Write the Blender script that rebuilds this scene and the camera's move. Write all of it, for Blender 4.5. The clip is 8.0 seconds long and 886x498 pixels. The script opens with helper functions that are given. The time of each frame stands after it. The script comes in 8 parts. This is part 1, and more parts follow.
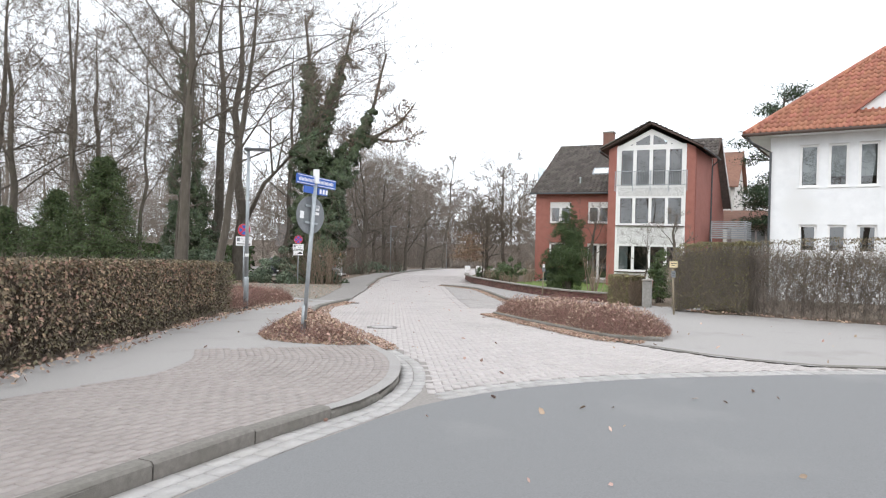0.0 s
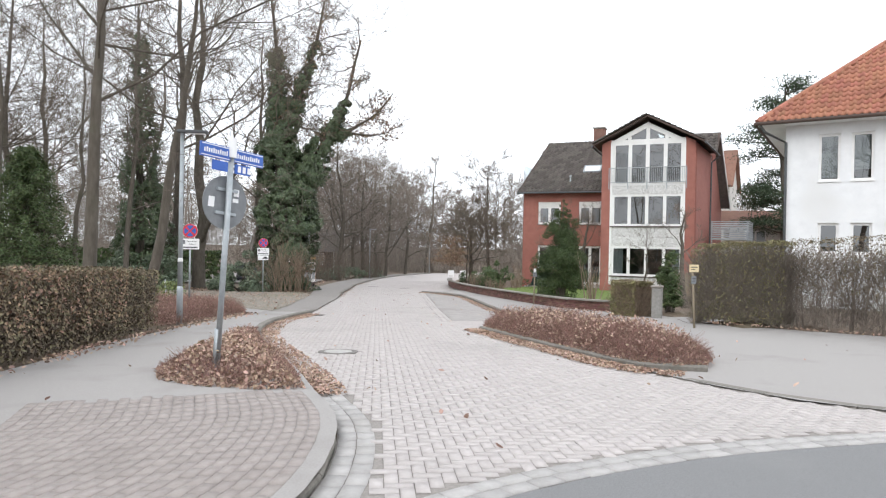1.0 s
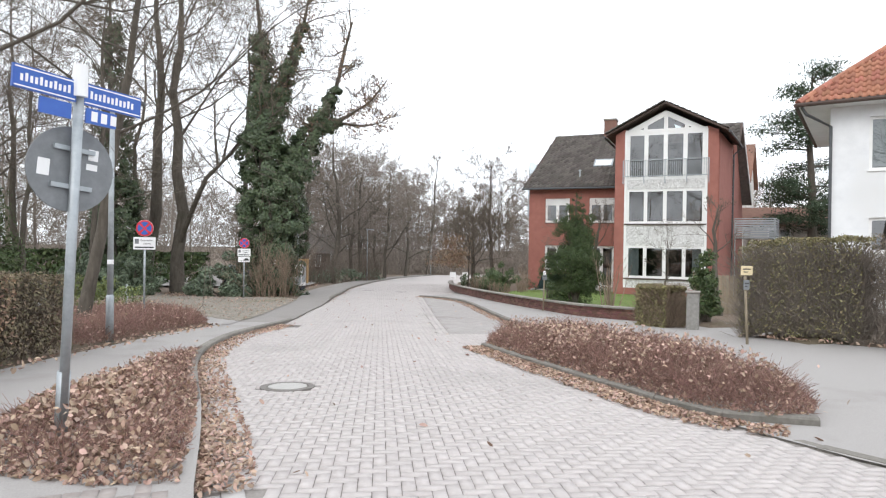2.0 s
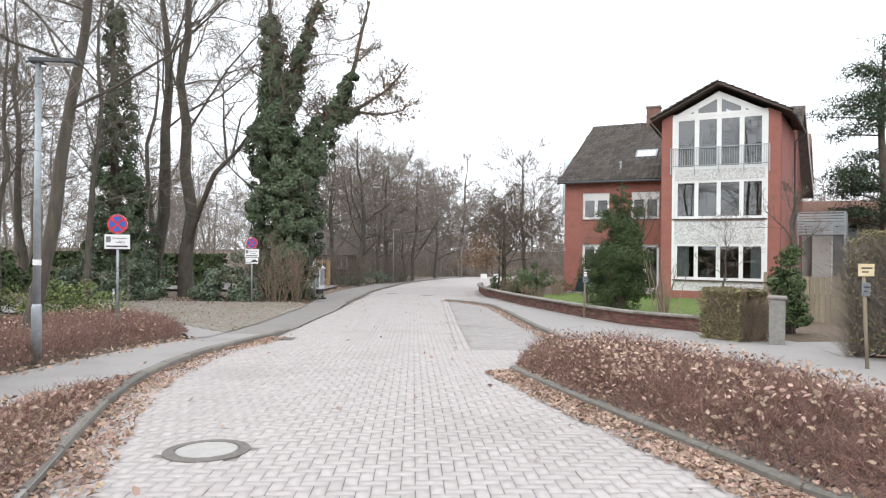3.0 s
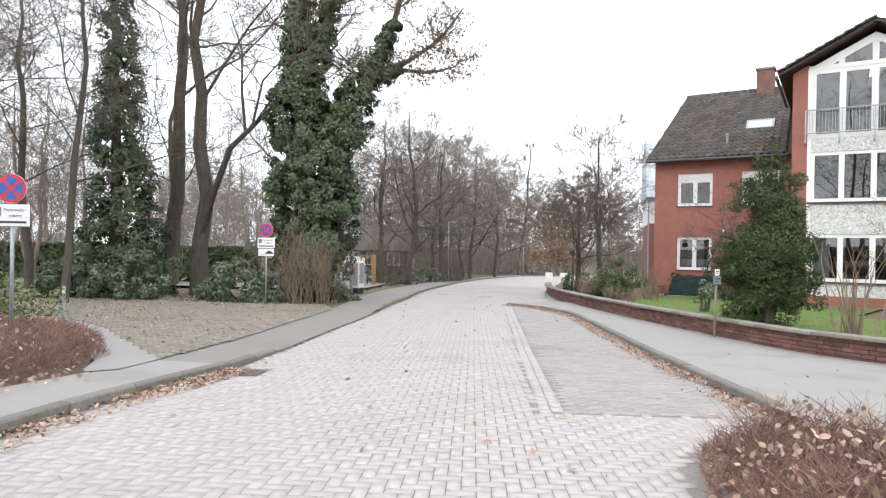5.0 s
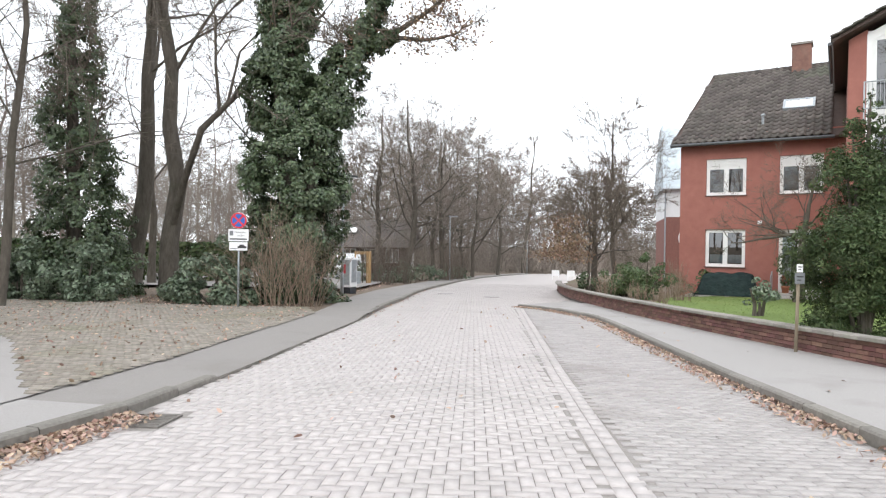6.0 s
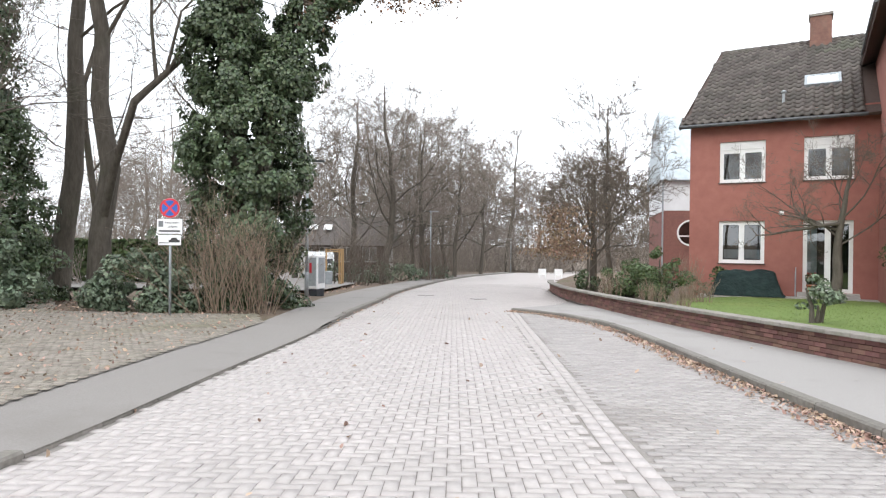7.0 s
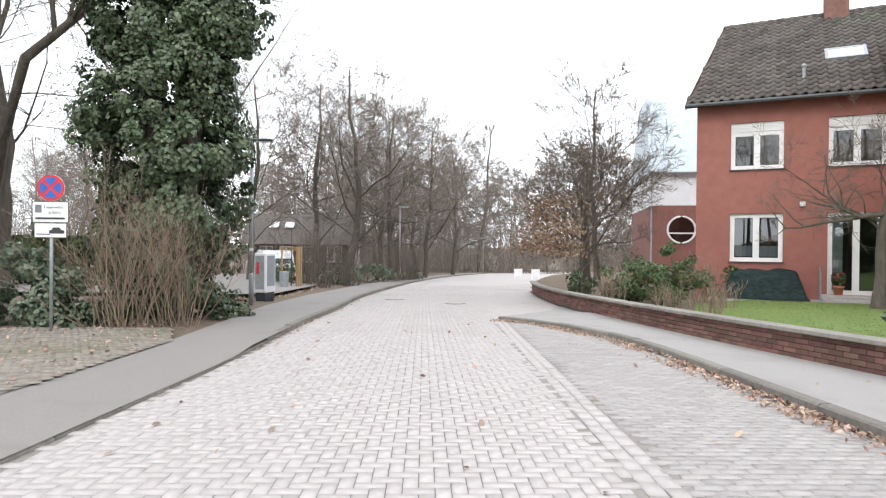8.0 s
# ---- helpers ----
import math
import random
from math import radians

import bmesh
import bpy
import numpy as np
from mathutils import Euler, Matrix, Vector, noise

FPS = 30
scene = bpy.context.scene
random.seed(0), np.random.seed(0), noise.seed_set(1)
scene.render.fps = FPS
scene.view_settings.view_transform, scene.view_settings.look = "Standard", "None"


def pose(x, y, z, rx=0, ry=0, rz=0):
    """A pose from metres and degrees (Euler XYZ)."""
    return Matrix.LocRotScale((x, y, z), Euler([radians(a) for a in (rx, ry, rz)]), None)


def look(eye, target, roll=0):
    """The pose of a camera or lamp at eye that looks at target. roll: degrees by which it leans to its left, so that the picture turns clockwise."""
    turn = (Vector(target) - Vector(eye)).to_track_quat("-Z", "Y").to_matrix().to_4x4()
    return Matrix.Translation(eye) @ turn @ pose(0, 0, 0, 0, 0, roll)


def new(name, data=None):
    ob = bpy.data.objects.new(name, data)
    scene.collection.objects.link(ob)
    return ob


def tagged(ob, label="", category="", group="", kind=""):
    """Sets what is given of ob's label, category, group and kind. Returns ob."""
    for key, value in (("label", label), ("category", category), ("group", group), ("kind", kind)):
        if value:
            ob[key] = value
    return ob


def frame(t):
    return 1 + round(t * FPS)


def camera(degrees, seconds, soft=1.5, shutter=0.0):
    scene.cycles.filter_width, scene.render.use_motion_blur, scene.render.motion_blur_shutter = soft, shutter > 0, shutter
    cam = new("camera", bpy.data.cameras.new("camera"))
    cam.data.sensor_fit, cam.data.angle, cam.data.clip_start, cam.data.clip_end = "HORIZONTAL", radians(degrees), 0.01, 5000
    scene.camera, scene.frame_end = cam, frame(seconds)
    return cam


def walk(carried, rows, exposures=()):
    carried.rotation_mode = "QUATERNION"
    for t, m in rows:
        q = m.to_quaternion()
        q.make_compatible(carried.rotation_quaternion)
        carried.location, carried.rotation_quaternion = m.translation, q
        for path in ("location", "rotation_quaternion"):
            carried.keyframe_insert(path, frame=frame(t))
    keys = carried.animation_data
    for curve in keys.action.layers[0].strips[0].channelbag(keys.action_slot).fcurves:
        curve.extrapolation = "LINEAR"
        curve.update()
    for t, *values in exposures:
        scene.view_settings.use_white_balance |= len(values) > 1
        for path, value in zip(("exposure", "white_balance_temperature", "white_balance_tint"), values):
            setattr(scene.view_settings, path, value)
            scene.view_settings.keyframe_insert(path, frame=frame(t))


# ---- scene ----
cam = camera(69.1, 8.0, 1.2)
METRES, EYE, TILT, LEAN, TURN = 25.926, 1.4, 0.0, 0.0, -4.4
ROWS = [
    (0.0, 0.0, 0.0, 0.0, 0.02, -0.77, -1.32),
    (0.5, 0.0031, 0.0647, -0.0021, -0.3, -0.66, -1.12),
    (1.0, 0.0075, 0.1264, -0.0037, -1.42, -0.34, -1.05),
    (2.5, 0.0247, 0.3046, -0.0086, -0.45, -0.17, -0.47),
    (3.0, 0.031, 0.3633, -0.0113, 1.77, -0.08, -0.53),
    (3.5, 0.0349, 0.4231, -0.0147, 3.81, -0.29, -0.66),
    (4.0, 0.0332, 0.4817, -0.0169, 5.25, -0.2, -0.84),
    (5.5, 0.0115, 0.663, -0.0266, 7.35, -0.35, -0.84),
    (6.0, 0.0031, 0.7247, -0.0296, 7.12, -0.44, -0.8),
    (6.5, -0.0045, 0.7909, -0.0334, 6.36, -0.51, -0.73),
    (7.0, -0.0125, 0.8572, -0.0365, 5.39, -0.46, -0.56),
    (7.5, -0.0197, 0.9248, -0.0402, 4.1, -0.45, -0.61),
    (8.0, -0.0278, 0.9938, -0.0428, 2.66, -0.38, -0.55),
]
walk(cam, [(t, pose(0, 0, EYE, TILT, LEAN, TURN) @ pose(METRES * x, METRES * y, METRES * z, 90 + pitch, roll, yaw)) for t, x, y, z, yaw, pitch, roll in ROWS],
     [(0.0, 0.12), (2.5, 0.16), (4.0, 0.24), (5.5, 0.32), (8.0, 0.42)])

# ---------------------------------------------------------------- world and light
world = bpy.data.worlds.new("overcast_sky")
scene.world = world
world.use_nodes = True
wn, wl = world.node_tree.nodes, world.node_tree.links
sky = wn.new("ShaderNodeTexSky")
sky.sky_type, sky.sun_disc = "NISHITA", False
sky.sun_elevation, sky.sun_rotation = radians(38), radians(200)
sky.air_density, sky.dust_density = 1.0, 4.0
grey = wn.new("ShaderNodeHueSaturation")
grey.inputs["Saturation"].default_value = 0.2
cloud = wn.new("ShaderNodeMix")
cloud.data_type = "RGBA"
cloud.inputs["Factor"].default_value = 0.86
cloud.inputs["B"].default_value = (18.0, 18.9, 20.1, 1)
wl.new(sky.outputs["Color"], grey.inputs["Color"])
wl.new(grey.outputs["Color"], cloud.inputs["A"])
wl.new(cloud.outputs["Result"], wn["Background"].inputs["Color"])
wn["Background"].inputs["Strength"].default_value = 0.095
sun_data = bpy.data.lights.new("sun", "SUN")
sun_data.energy, sun_data.angle, sun_data.color = 0.8, radians(25), (1, 0.97, 0.93)
sun = new("sun", sun_data)
sun.matrix_world = look((-20, -30, 40), (4, 25, 0))

# ---------------------------------------------------------------- materials
RGB = lambda c: (c[0], c[1], c[2], 1)


def mat(name, a, b=None, scale=6.0, rough=0.8, bump=0.0, bscale=40.0, metal=0.0, vary="", amount=0.25, stain=None, stain_scale=0.7, stain_at=0.55, stretch=None, bdist=0.01, spec=0.5):
    """Two tones mixed by noise at a chosen size, wide stains, fine relief, and a change from piece to piece."""
    m = bpy.data.materials.new(name)
    m.use_nodes = True
    n, l = m.node_tree.nodes, m.node_tree.links
    p = n["Principled BSDF"]
    p.inputs["Roughness"].default_value, p.inputs["Metallic"].default_value = rough, metal
    p.inputs["Specular IOR Level"].default_value = spec
    tc = n.new("ShaderNodeTexCoord")
    vec = tc.outputs["Object"]
    if stretch:
        mp = n.new("ShaderNodeMapping")
        mp.inputs["Scale"].default_value = stretch
        l.new(vec, mp.inputs["Vector"])
        vec = mp.outputs["Vector"]
    nz = n.new("ShaderNodeTexNoise")
    nz.inputs["Scale"].default_value, nz.inputs["Detail"].default_value, nz.inputs["Roughness"].default_value = scale, 6, 0.65
    l.new(vec, nz.inputs["Vector"])
    ramp = n.new("ShaderNodeMapRange")
    ramp.inputs["From Min"].default_value, ramp.inputs["From Max"].default_value = 0.32, 0.68
    l.new(nz.outputs["Fac"], ramp.inputs["Value"])
    mx = n.new("ShaderNodeMix")
    mx.data_type = "RGBA"
    mx.inputs["A"].default_value, mx.inputs["B"].default_value = RGB(a), RGB(b or a)
    l.new(ramp.outputs["Result"], mx.inputs["Factor"])
    col = mx.outputs["Result"]
    if stain:
        nz2 = n.new("ShaderNodeTexNoise")
        nz2.inputs["Scale"].default_value, nz2.inputs["Detail"].default_value = stain_scale, 5
        l.new(tc.outputs["Object"], nz2.inputs["Vector"])
        r2 = n.new("ShaderNodeMapRange")
        r2.inputs["From Min"].default_value, r2.inputs["From Max"].default_value = stain_at, stain_at + 0.2
        r2.inputs["To Max"].default_value = 0.75
        l.new(nz2.outputs["Fac"], r2.inputs["Value"])
        mx2 = n.new("ShaderNodeMix")
        mx2.data_type = "RGBA"
        mx2.inputs["B"].default_value = RGB(stain)
        l.new(r2.outputs["Result"], mx2.inputs["Factor"])
        l.new(col, mx2.inputs["A"])
        col = mx2.outputs["Result"]
    if vary:
        if vary == "object":
            src = n.new("ShaderNodeObjectInfo").outputs["Random"]
        else:
            src = n.new("ShaderNodeNewGeometry").outputs["Random Per Island"]
        r3 = n.new("ShaderNodeMapRange")
        r3.inputs["To Min"].default_value, r3.inputs["To Max"].default_value = 1 - amount, 1 + amount
        l.new(src, r3.inputs["Value"])
        hs = n.new("ShaderNodeHueSaturation")
        l.new(r3.outputs["Result"], hs.inputs["Value"])
        wh = n.new("ShaderNodeTexWhiteNoise")
        wh.noise_dimensions = "1D"
        l.new(src, wh.inputs["W"])
        r4 = n.new("ShaderNodeMapRange")
        r4.inputs["To Min"].default_value, r4.inputs["To Max"].default_value = 0.5 - 0.06 * amount, 0.5 + 0.06 * amount
        l.new(wh.outputs["Value"], r4.inputs["Value"])
        l.new(r4.outputs["Result"], hs.inputs["Hue"])
        l.new(col, hs.inputs["Color"])
        col = hs.outputs["Color"]
    l.new(col, p.inputs["Base Color"])
    if bump:
        nz3 = n.new("ShaderNodeTexNoise")
        nz3.inputs["Scale"].default_value, nz3.inputs["Detail"].default_value = bscale, 4
        l.new(vec, nz3.inputs["Vector"])
        bp = n.new("ShaderNodeBump")
        bp.inputs["Strength"].default_value, bp.inputs["Distance"].default_value = bump, bdist
        l.new(nz3.outputs["Fac"], bp.inputs["Height"])
        l.new(bp.outputs["Normal"], p.inputs["Normal"])
    return m


def glass_mat(name, tint):
    m = bpy.data.materials.new(name)
    m.use_nodes = True
    n, l = m.node_tree.nodes, m.node_tree.links
    n.remove(n["Principled BSDF"])
    tr, gl, mix, fr = n.new("ShaderNodeBsdfTransparent"), n.new("ShaderNodeBsdfGlossy"), n.new("ShaderNodeMixShader"), n.new("ShaderNodeFresnel")
    tr.inputs["Color"].default_value = RGB(tint)
    gl.inputs["Roughness"].default_value = 0.01
    fr.inputs["IOR"].default_value = 2.5
    l.new(fr.outputs["Fac"], mix.inputs["Fac"])
    l.new(tr.outputs["BSDF"], mix.inputs[1])
    l.new(gl.outputs["BSDF"], mix.inputs[2])
    l.new(mix.outputs["Shader"], n["Material Output"].inputs["Surface"])
    return m


def leaf_mat(name, a, b, rough=0.6, amount=0.45):
    m = mat(name, a, b, 3.0, rough, vary="island", amount=amount)
    return m


ASPHALT = mat("asphalt", (0.172, 0.171, 0.171), (0.23, 0.227, 0.227), 90, 0.9, 0.5, 220, stain=(0.255, 0.25, 0.243), stain_scale=0.5, bdist=0.004)
PAVE_ASPHALT = mat("pavement_asphalt", (0.31, 0.29, 0.276), (0.38, 0.358, 0.342), 70, 0.92, 0.4, 180, stain=(0.26, 0.24, 0.225), stain_scale=0.9, bdist=0.004)
PAVE_DARK = mat("footway_asphalt_worn", (0.235, 0.215, 0.2), (0.3, 0.278, 0.26), 60, 0.92, 0.5, 160, stain=(0.2, 0.182, 0.165), stain_scale=0.6, bdist=0.005)
JOINT = mat("joint_sand", (0.235, 0.213, 0.195), (0.32, 0.293, 0.27), 30, 0.95, 0.4, 120)
PAVER = mat("paver", (0.455, 0.413, 0.395), (0.53, 0.487, 0.47), 14, 0.88, 0.35, 160, vary="island", amount=0.05, stain=(0.4, 0.37, 0.35), stain_scale=0.35, bdist=0.004)
PAVER_ONE = mat("paver_single", (0.455, 0.413, 0.395), (0.53, 0.487, 0.47), 14, 0.88, 0.35, 160, vary="object", amount=0.05, bdist=0.004)
PAVER_FOOT = mat("paver_footway", (0.31, 0.27, 0.25), (0.37, 0.328, 0.306), 14, 0.9, 0.35, 160, vary="island", amount=0.05, stain=(0.27, 0.235, 0.215), stain_scale=0.5, bdist=0.004)
PAVER_GREY = mat("paver_grey", (0.36, 0.33, 0.315), (0.43, 0.4, 0.385), 14, 0.9, 0.35, 160, vary="island", amount=0.1, stain=(0.31, 0.28, 0.26), stain_scale=0.4, bdist=0.004)
PAVER_PALE = mat("paver_pale", (0.39, 0.37, 0.355), (0.46, 0.44, 0.425), 14, 0.88, 0.35, 160, vary="island", amount=0.1, stain=(0.36, 0.335, 0.31), stain_scale=0.8, bdist=0.004)
KERB = mat("kerb_concrete", (0.175, 0.16, 0.14), (0.25, 0.23, 0.205), 18, 0.92, 0.5, 120, vary="object", amount=0.15, stain=(0.155, 0.15, 0.12), stain_scale=2.0)
SOIL = mat("soil", (0.12, 0.085, 0.06), (0.2, 0.15, 0.11), 5, 0.97, 0.8, 25, stain=(0.1, 0.11, 0.05), stain_scale=0.4, bdist=0.03)
COBBLE = mat("cobble_apron", (0.25, 0.22, 0.185), (0.33, 0.295, 0.25), 8, 0.95, 0.6, 60, vary="island", amount=0.18, stain=(0.19, 0.18, 0.11), stain_scale=0.35)
GRASS = mat("lawn", (0.1, 0.15, 0.03), (0.17, 0.235, 0.06), 9, 0.95, 0.6, 150, stain=(0.2, 0.22, 0.06), stain_scale=0.5)
GRASS_BLADE = leaf_mat("grass_blade", (0.1, 0.16, 0.03), (0.18, 0.24, 0.06))
BARK = mat("bark", (0.07, 0.059, 0.047), (0.13, 0.112, 0.09), 9, 0.95, 0.9, 22, stain=(0.08, 0.086, 0.05), stain_scale=0.8, stretch=(1, 1, 0.25), bdist=0.03)
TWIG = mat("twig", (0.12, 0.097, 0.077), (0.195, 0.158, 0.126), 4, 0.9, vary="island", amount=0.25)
# distance haze mixed into the twig colour; serves the hedges as plain pale twigs
TWIG_PALE_HAZE = mat("twig_pale_haze", (0.19, 0.16, 0.135), (0.285, 0.242, 0.204), 0.5, 0.95, vary="island", amount=0.25)
TWIG_RED = mat("twig_red", (0.21, 0.12, 0.098), (0.34, 0.205, 0.165), 4, 0.9, vary="island", amount=0.35)
TWIG_TAN = mat("twig_tan", (0.2, 0.147, 0.105), (0.3, 0.228, 0.168), 4, 0.9, vary="island", amount=0.3)
IVY = leaf_mat("ivy_leaf", (0.046, 0.07, 0.032), (0.1, 0.136, 0.066), 0.42)
BROOM = leaf_mat("broom_leaf", (0.12, 0.15, 0.05), (0.21, 0.25, 0.09), 0.7)
OLIVE = leaf_mat("olive_hedge_leaf", (0.15, 0.135, 0.06), (0.26, 0.225, 0.11), 0.7)
LAUREL = leaf_mat("laurel_leaf", (0.09, 0.125, 0.078), (0.18, 0.225, 0.145), 0.45)
CONIFER = leaf_mat("conifer_spray", (0.04, 0.064, 0.022), (0.085, 0.118, 0.04), 0.7)
THUJA = leaf_mat("thuja_spray", (0.034, 0.056, 0.018), (0.078, 0.112, 0.038), 0.75)
GARDEN_GREEN = leaf_mat("garden_laurel_leaf", (0.055, 0.085, 0.03), (0.11, 0.155, 0.06), 0.5)
PINE = leaf_mat("pine_needles", (0.03, 0.055, 0.028), (0.06, 0.09, 0.045), 0.7)
BEECH = leaf_mat("dry_beech_leaf", (0.19, 0.118, 0.072), (0.32, 0.22, 0.15), 0.75)
HEDGE_LEAF = leaf_mat("hedge_leaf", (0.12, 0.096, 0.056), (0.21, 0.17, 0.105), 0.75)
LITTER = leaf_mat("fallen_leaf", (0.3, 0.19, 0.135), (0.52, 0.38, 0.3), 0.75, 0.4)
REDWALL = mat("red_painted_brick", (0.3, 0.118, 0.093), (0.355, 0.145, 0.115), 3, 0.85, 0.25, 70, stain=(0.265, 0.104, 0.083), stain_scale=0.6)
BRICK = mat("red_brick", (0.13, 0.066, 0.055), (0.205, 0.102, 0.081), 6, 0.9, 0.5, 60, vary="object", amount=0.35, stain=(0.15, 0.1, 0.08), stain_scale=2)
BRICK_WALL = mat("brick_course", (0.13, 0.066, 0.055), (0.205, 0.102, 0.081), 6, 0.9, 0.5, 60, vary="island", amount=0.35)
MORTAR = mat("mortar", (0.2, 0.18, 0.165), (0.27, 0.25, 0.23), 20, 0.95, 0.4, 90)
COPING = mat("coping_stone", (0.22, 0.2, 0.178), (0.31, 0.285, 0.255), 9, 0.93, 0.5, 70, vary="object", amount=0.15, stain=(0.17, 0.18, 0.12), stain_scale=1.5)
WHITE = mat("white_paint", (0.78, 0.78, 0.77), (0.84, 0.84, 0.83), 3, 0.45, 0.05, 40, stain=(0.7, 0.7, 0.68), stain_scale=1.5)
RENDER = mat("white_render", (0.74, 0.75, 0.76), (0.82, 0.83, 0.84), 2, 0.9, 0.35, 130, stain=(0.68, 0.68, 0.67), stain_scale=0.5, bdist=0.006)
DASH = mat("pebble_dash", (0.4, 0.39, 0.38), (0.86, 0.86, 0.85), 14, 0.85, 0.9, 18, bdist=0.03)
TILE_DARK = mat("dark_roof_tile", (0.072, 0.063, 0.057), (0.135, 0.117, 0.104), 5, 0.85, 0.4, 60, vary="island", amount=0.3, stain=(0.1, 0.11, 0.075), stain_scale=0.5)
TILE_ORANGE = mat("orange_roof_tile", (0.3, 0.122, 0.078), (0.4, 0.175, 0.115), 5, 0.8, 0.3, 60, vary="island", amount=0.16)
TILE_ORANGE_ONE = mat("orange_roof_tile_single", (0.3, 0.122, 0.078), (0.4, 0.175, 0.115), 5, 0.8, 0.3, 60, vary="object", amount=0.16)
TILE_DARK_ONE = mat("dark_roof_tile_single", (0.072, 0.063, 0.057), (0.135, 0.117, 0.104), 5, 0.85, 0.4, 60, vary="object", amount=0.3)
TILE_BROWN = mat("brown_roof_tile", (0.17, 0.085, 0.06), (0.25, 0.13, 0.09), 5, 0.85, 0.4, 60, stain=(0.14, 0.09, 0.07), stain_scale=0.5)
EAVE = mat("dark_wood", (0.055, 0.036, 0.029), (0.095, 0.062, 0.049), 8, 0.7, 0.3, 30, stretch=(1, 1, 6))
GLASS = glass_mat("window_glass", (0.5, 0.56, 0.57))
# indoor shade put into the colour of floors, ceilings and inner walls
ROOM_SHADE = mat("painted_room_shade", (0.07, 0.067, 0.063), (0.11, 0.104, 0.097), 2, 0.9)
CURTAIN = mat("curtain", (0.42, 0.47, 0.48), (0.55, 0.6, 0.6), 5, 0.9)
STEEL = mat("galvanised_steel", (0.34, 0.37, 0.39), (0.45, 0.48, 0.5), 12, 0.5, 0.1, 60, metal=0.55, stain=(0.3, 0.32, 0.33), stain_scale=3)
STEEL_DARK = mat("dark_steel", (0.07, 0.075, 0.08), (0.11, 0.115, 0.12), 12, 0.5, 0.1, 60, metal=0.3)
SIGN_BACK = mat("sign_back_grey", (0.16, 0.17, 0.18), (0.22, 0.23, 0.24), 9, 0.55)
SIGN_RED = mat("sign_red", (0.6, 0.03, 0.05), (0.66, 0.045, 0.06), 5, 0.4)
SIGN_BLUE = mat("sign_blue", (0.03, 0.1, 0.42), (0.04, 0.13, 0.48), 5, 0.4)
SIGN_WHITE = mat("sign_white", (0.8, 0.8, 0.8), (0.86, 0.86, 0.86), 5, 0.4)
PRINT = mat("print_black", (0.03, 0.03, 0.03), (0.05, 0.05, 0.05), 5, 0.5)
SIGN_CREAM = mat("sign_cream", (0.62, 0.5, 0.3), (0.72, 0.6, 0.38), 5, 0.5)
WOOD = mat("weathered_wood", (0.2, 0.16, 0.11), (0.31, 0.26, 0.19), 8, 0.9, 0.5, 40, stretch=(1, 1, 0.15))
WOOD_NEW = mat("stake_wood", (0.36, 0.22, 0.1), (0.47, 0.31, 0.16), 8, 0.85, 0.4, 40, stretch=(1, 1, 0.15))
TARP = mat("green_tarpaulin", (0.006, 0.017, 0.017), (0.016, 0.036, 0.034), 3, 0.6, 0.9, 6, bdist=0.08, spec=0.25)
TERRACE = mat("terrace_slab", (0.36, 0.34, 0.32), (0.45, 0.43, 0.4), 8, 0.9, 0.3, 80)
POT = mat("terracotta", (0.42, 0.16, 0.09), (0.5, 0.21, 0.12), 8, 0.85)
FLOWER_RED = leaf_mat("red_blossom", (0.4, 0.03, 0.03), (0.55, 0.06, 0.05))
IRON = mat("cast_iron", (0.17, 0.155, 0.14), (0.25, 0.23, 0.21), 20, 0.75, 0.4, 60, metal=0.4)
COVER_CONC = mat("manhole_concrete", (0.4, 0.385, 0.36), (0.48, 0.46, 0.44), 12, 0.9, 0.4, 80)
ZINC = mat("zinc_roof", (0.4, 0.46, 0.5), (0.5, 0.56, 0.6), 4, 0.45, 0.1, 30, metal=0.4)
CAR_WHITE = mat("van_white", (0.8, 0.81, 0.82), (0.84, 0.85, 0.86), 4, 0.25)
RUBBER = mat("rubber", (0.02, 0.02, 0.02), (0.035, 0.035, 0.035), 10, 0.8)
CAR_DARK = mat("car_dark", (0.03, 0.033, 0.04), (0.045, 0.05, 0.06), 4, 0.25)
BRICK_FAR = mat("far_brick", (0.22, 0.1, 0.085), (0.29, 0.135, 0.11), 9, 0.9, 0.4, 60, stain=(0.19, 0.09, 0.075), stain_scale=1.2)
PLASTER_FAR = mat("far_plaster", (0.5, 0.48, 0.45), (0.6, 0.58, 0.55), 3, 0.9)
GRANITE = mat("gate_stone", (0.22, 0.21, 0.195), (0.32, 0.31, 0.29), 12, 0.9, 0.6, 60)


# ---------------------------------------------------------------- mesh helpers
def road_z(y):
    if y < -12:
        return 0.516
    if y < 28:
        return -0.043 * y
    return -1.204 - 0.0255 * (min(y, 125) - 28)


def mesh_from(name, v, f, material, smooth=False):
    me = bpy.data.meshes.new(name)
    if isinstance(v, np.ndarray):
        me.vertices.add(len(v))
        me.vertices.foreach_set("co", np.ascontiguousarray(v, np.float32).ravel())
        total = sum(q.size for q in f)
        me.loops.add(total)
        me.loops.foreach_set("vertex_index", np.concatenate([q.ravel() for q in f]).astype(np.int32))
        sizes = np.concatenate([np.full(len(q), q.shape[1]) for q in f])
        me.polygons.add(len(sizes))
        me.polygons.foreach_set("loop_start", np.concatenate([[0], np.cumsum(sizes)[:-1]]).astype(np.int32))
        me.update(calc_edges=True)
    else:
        me.from_pydata([tuple(p) for p in v], [], [tuple(q) for q in f])
    me.materials.append(material)
    if smooth:
        me.polygons.foreach_set("use_smooth", [True] * len(me.polygons))
    me.update()
    return me


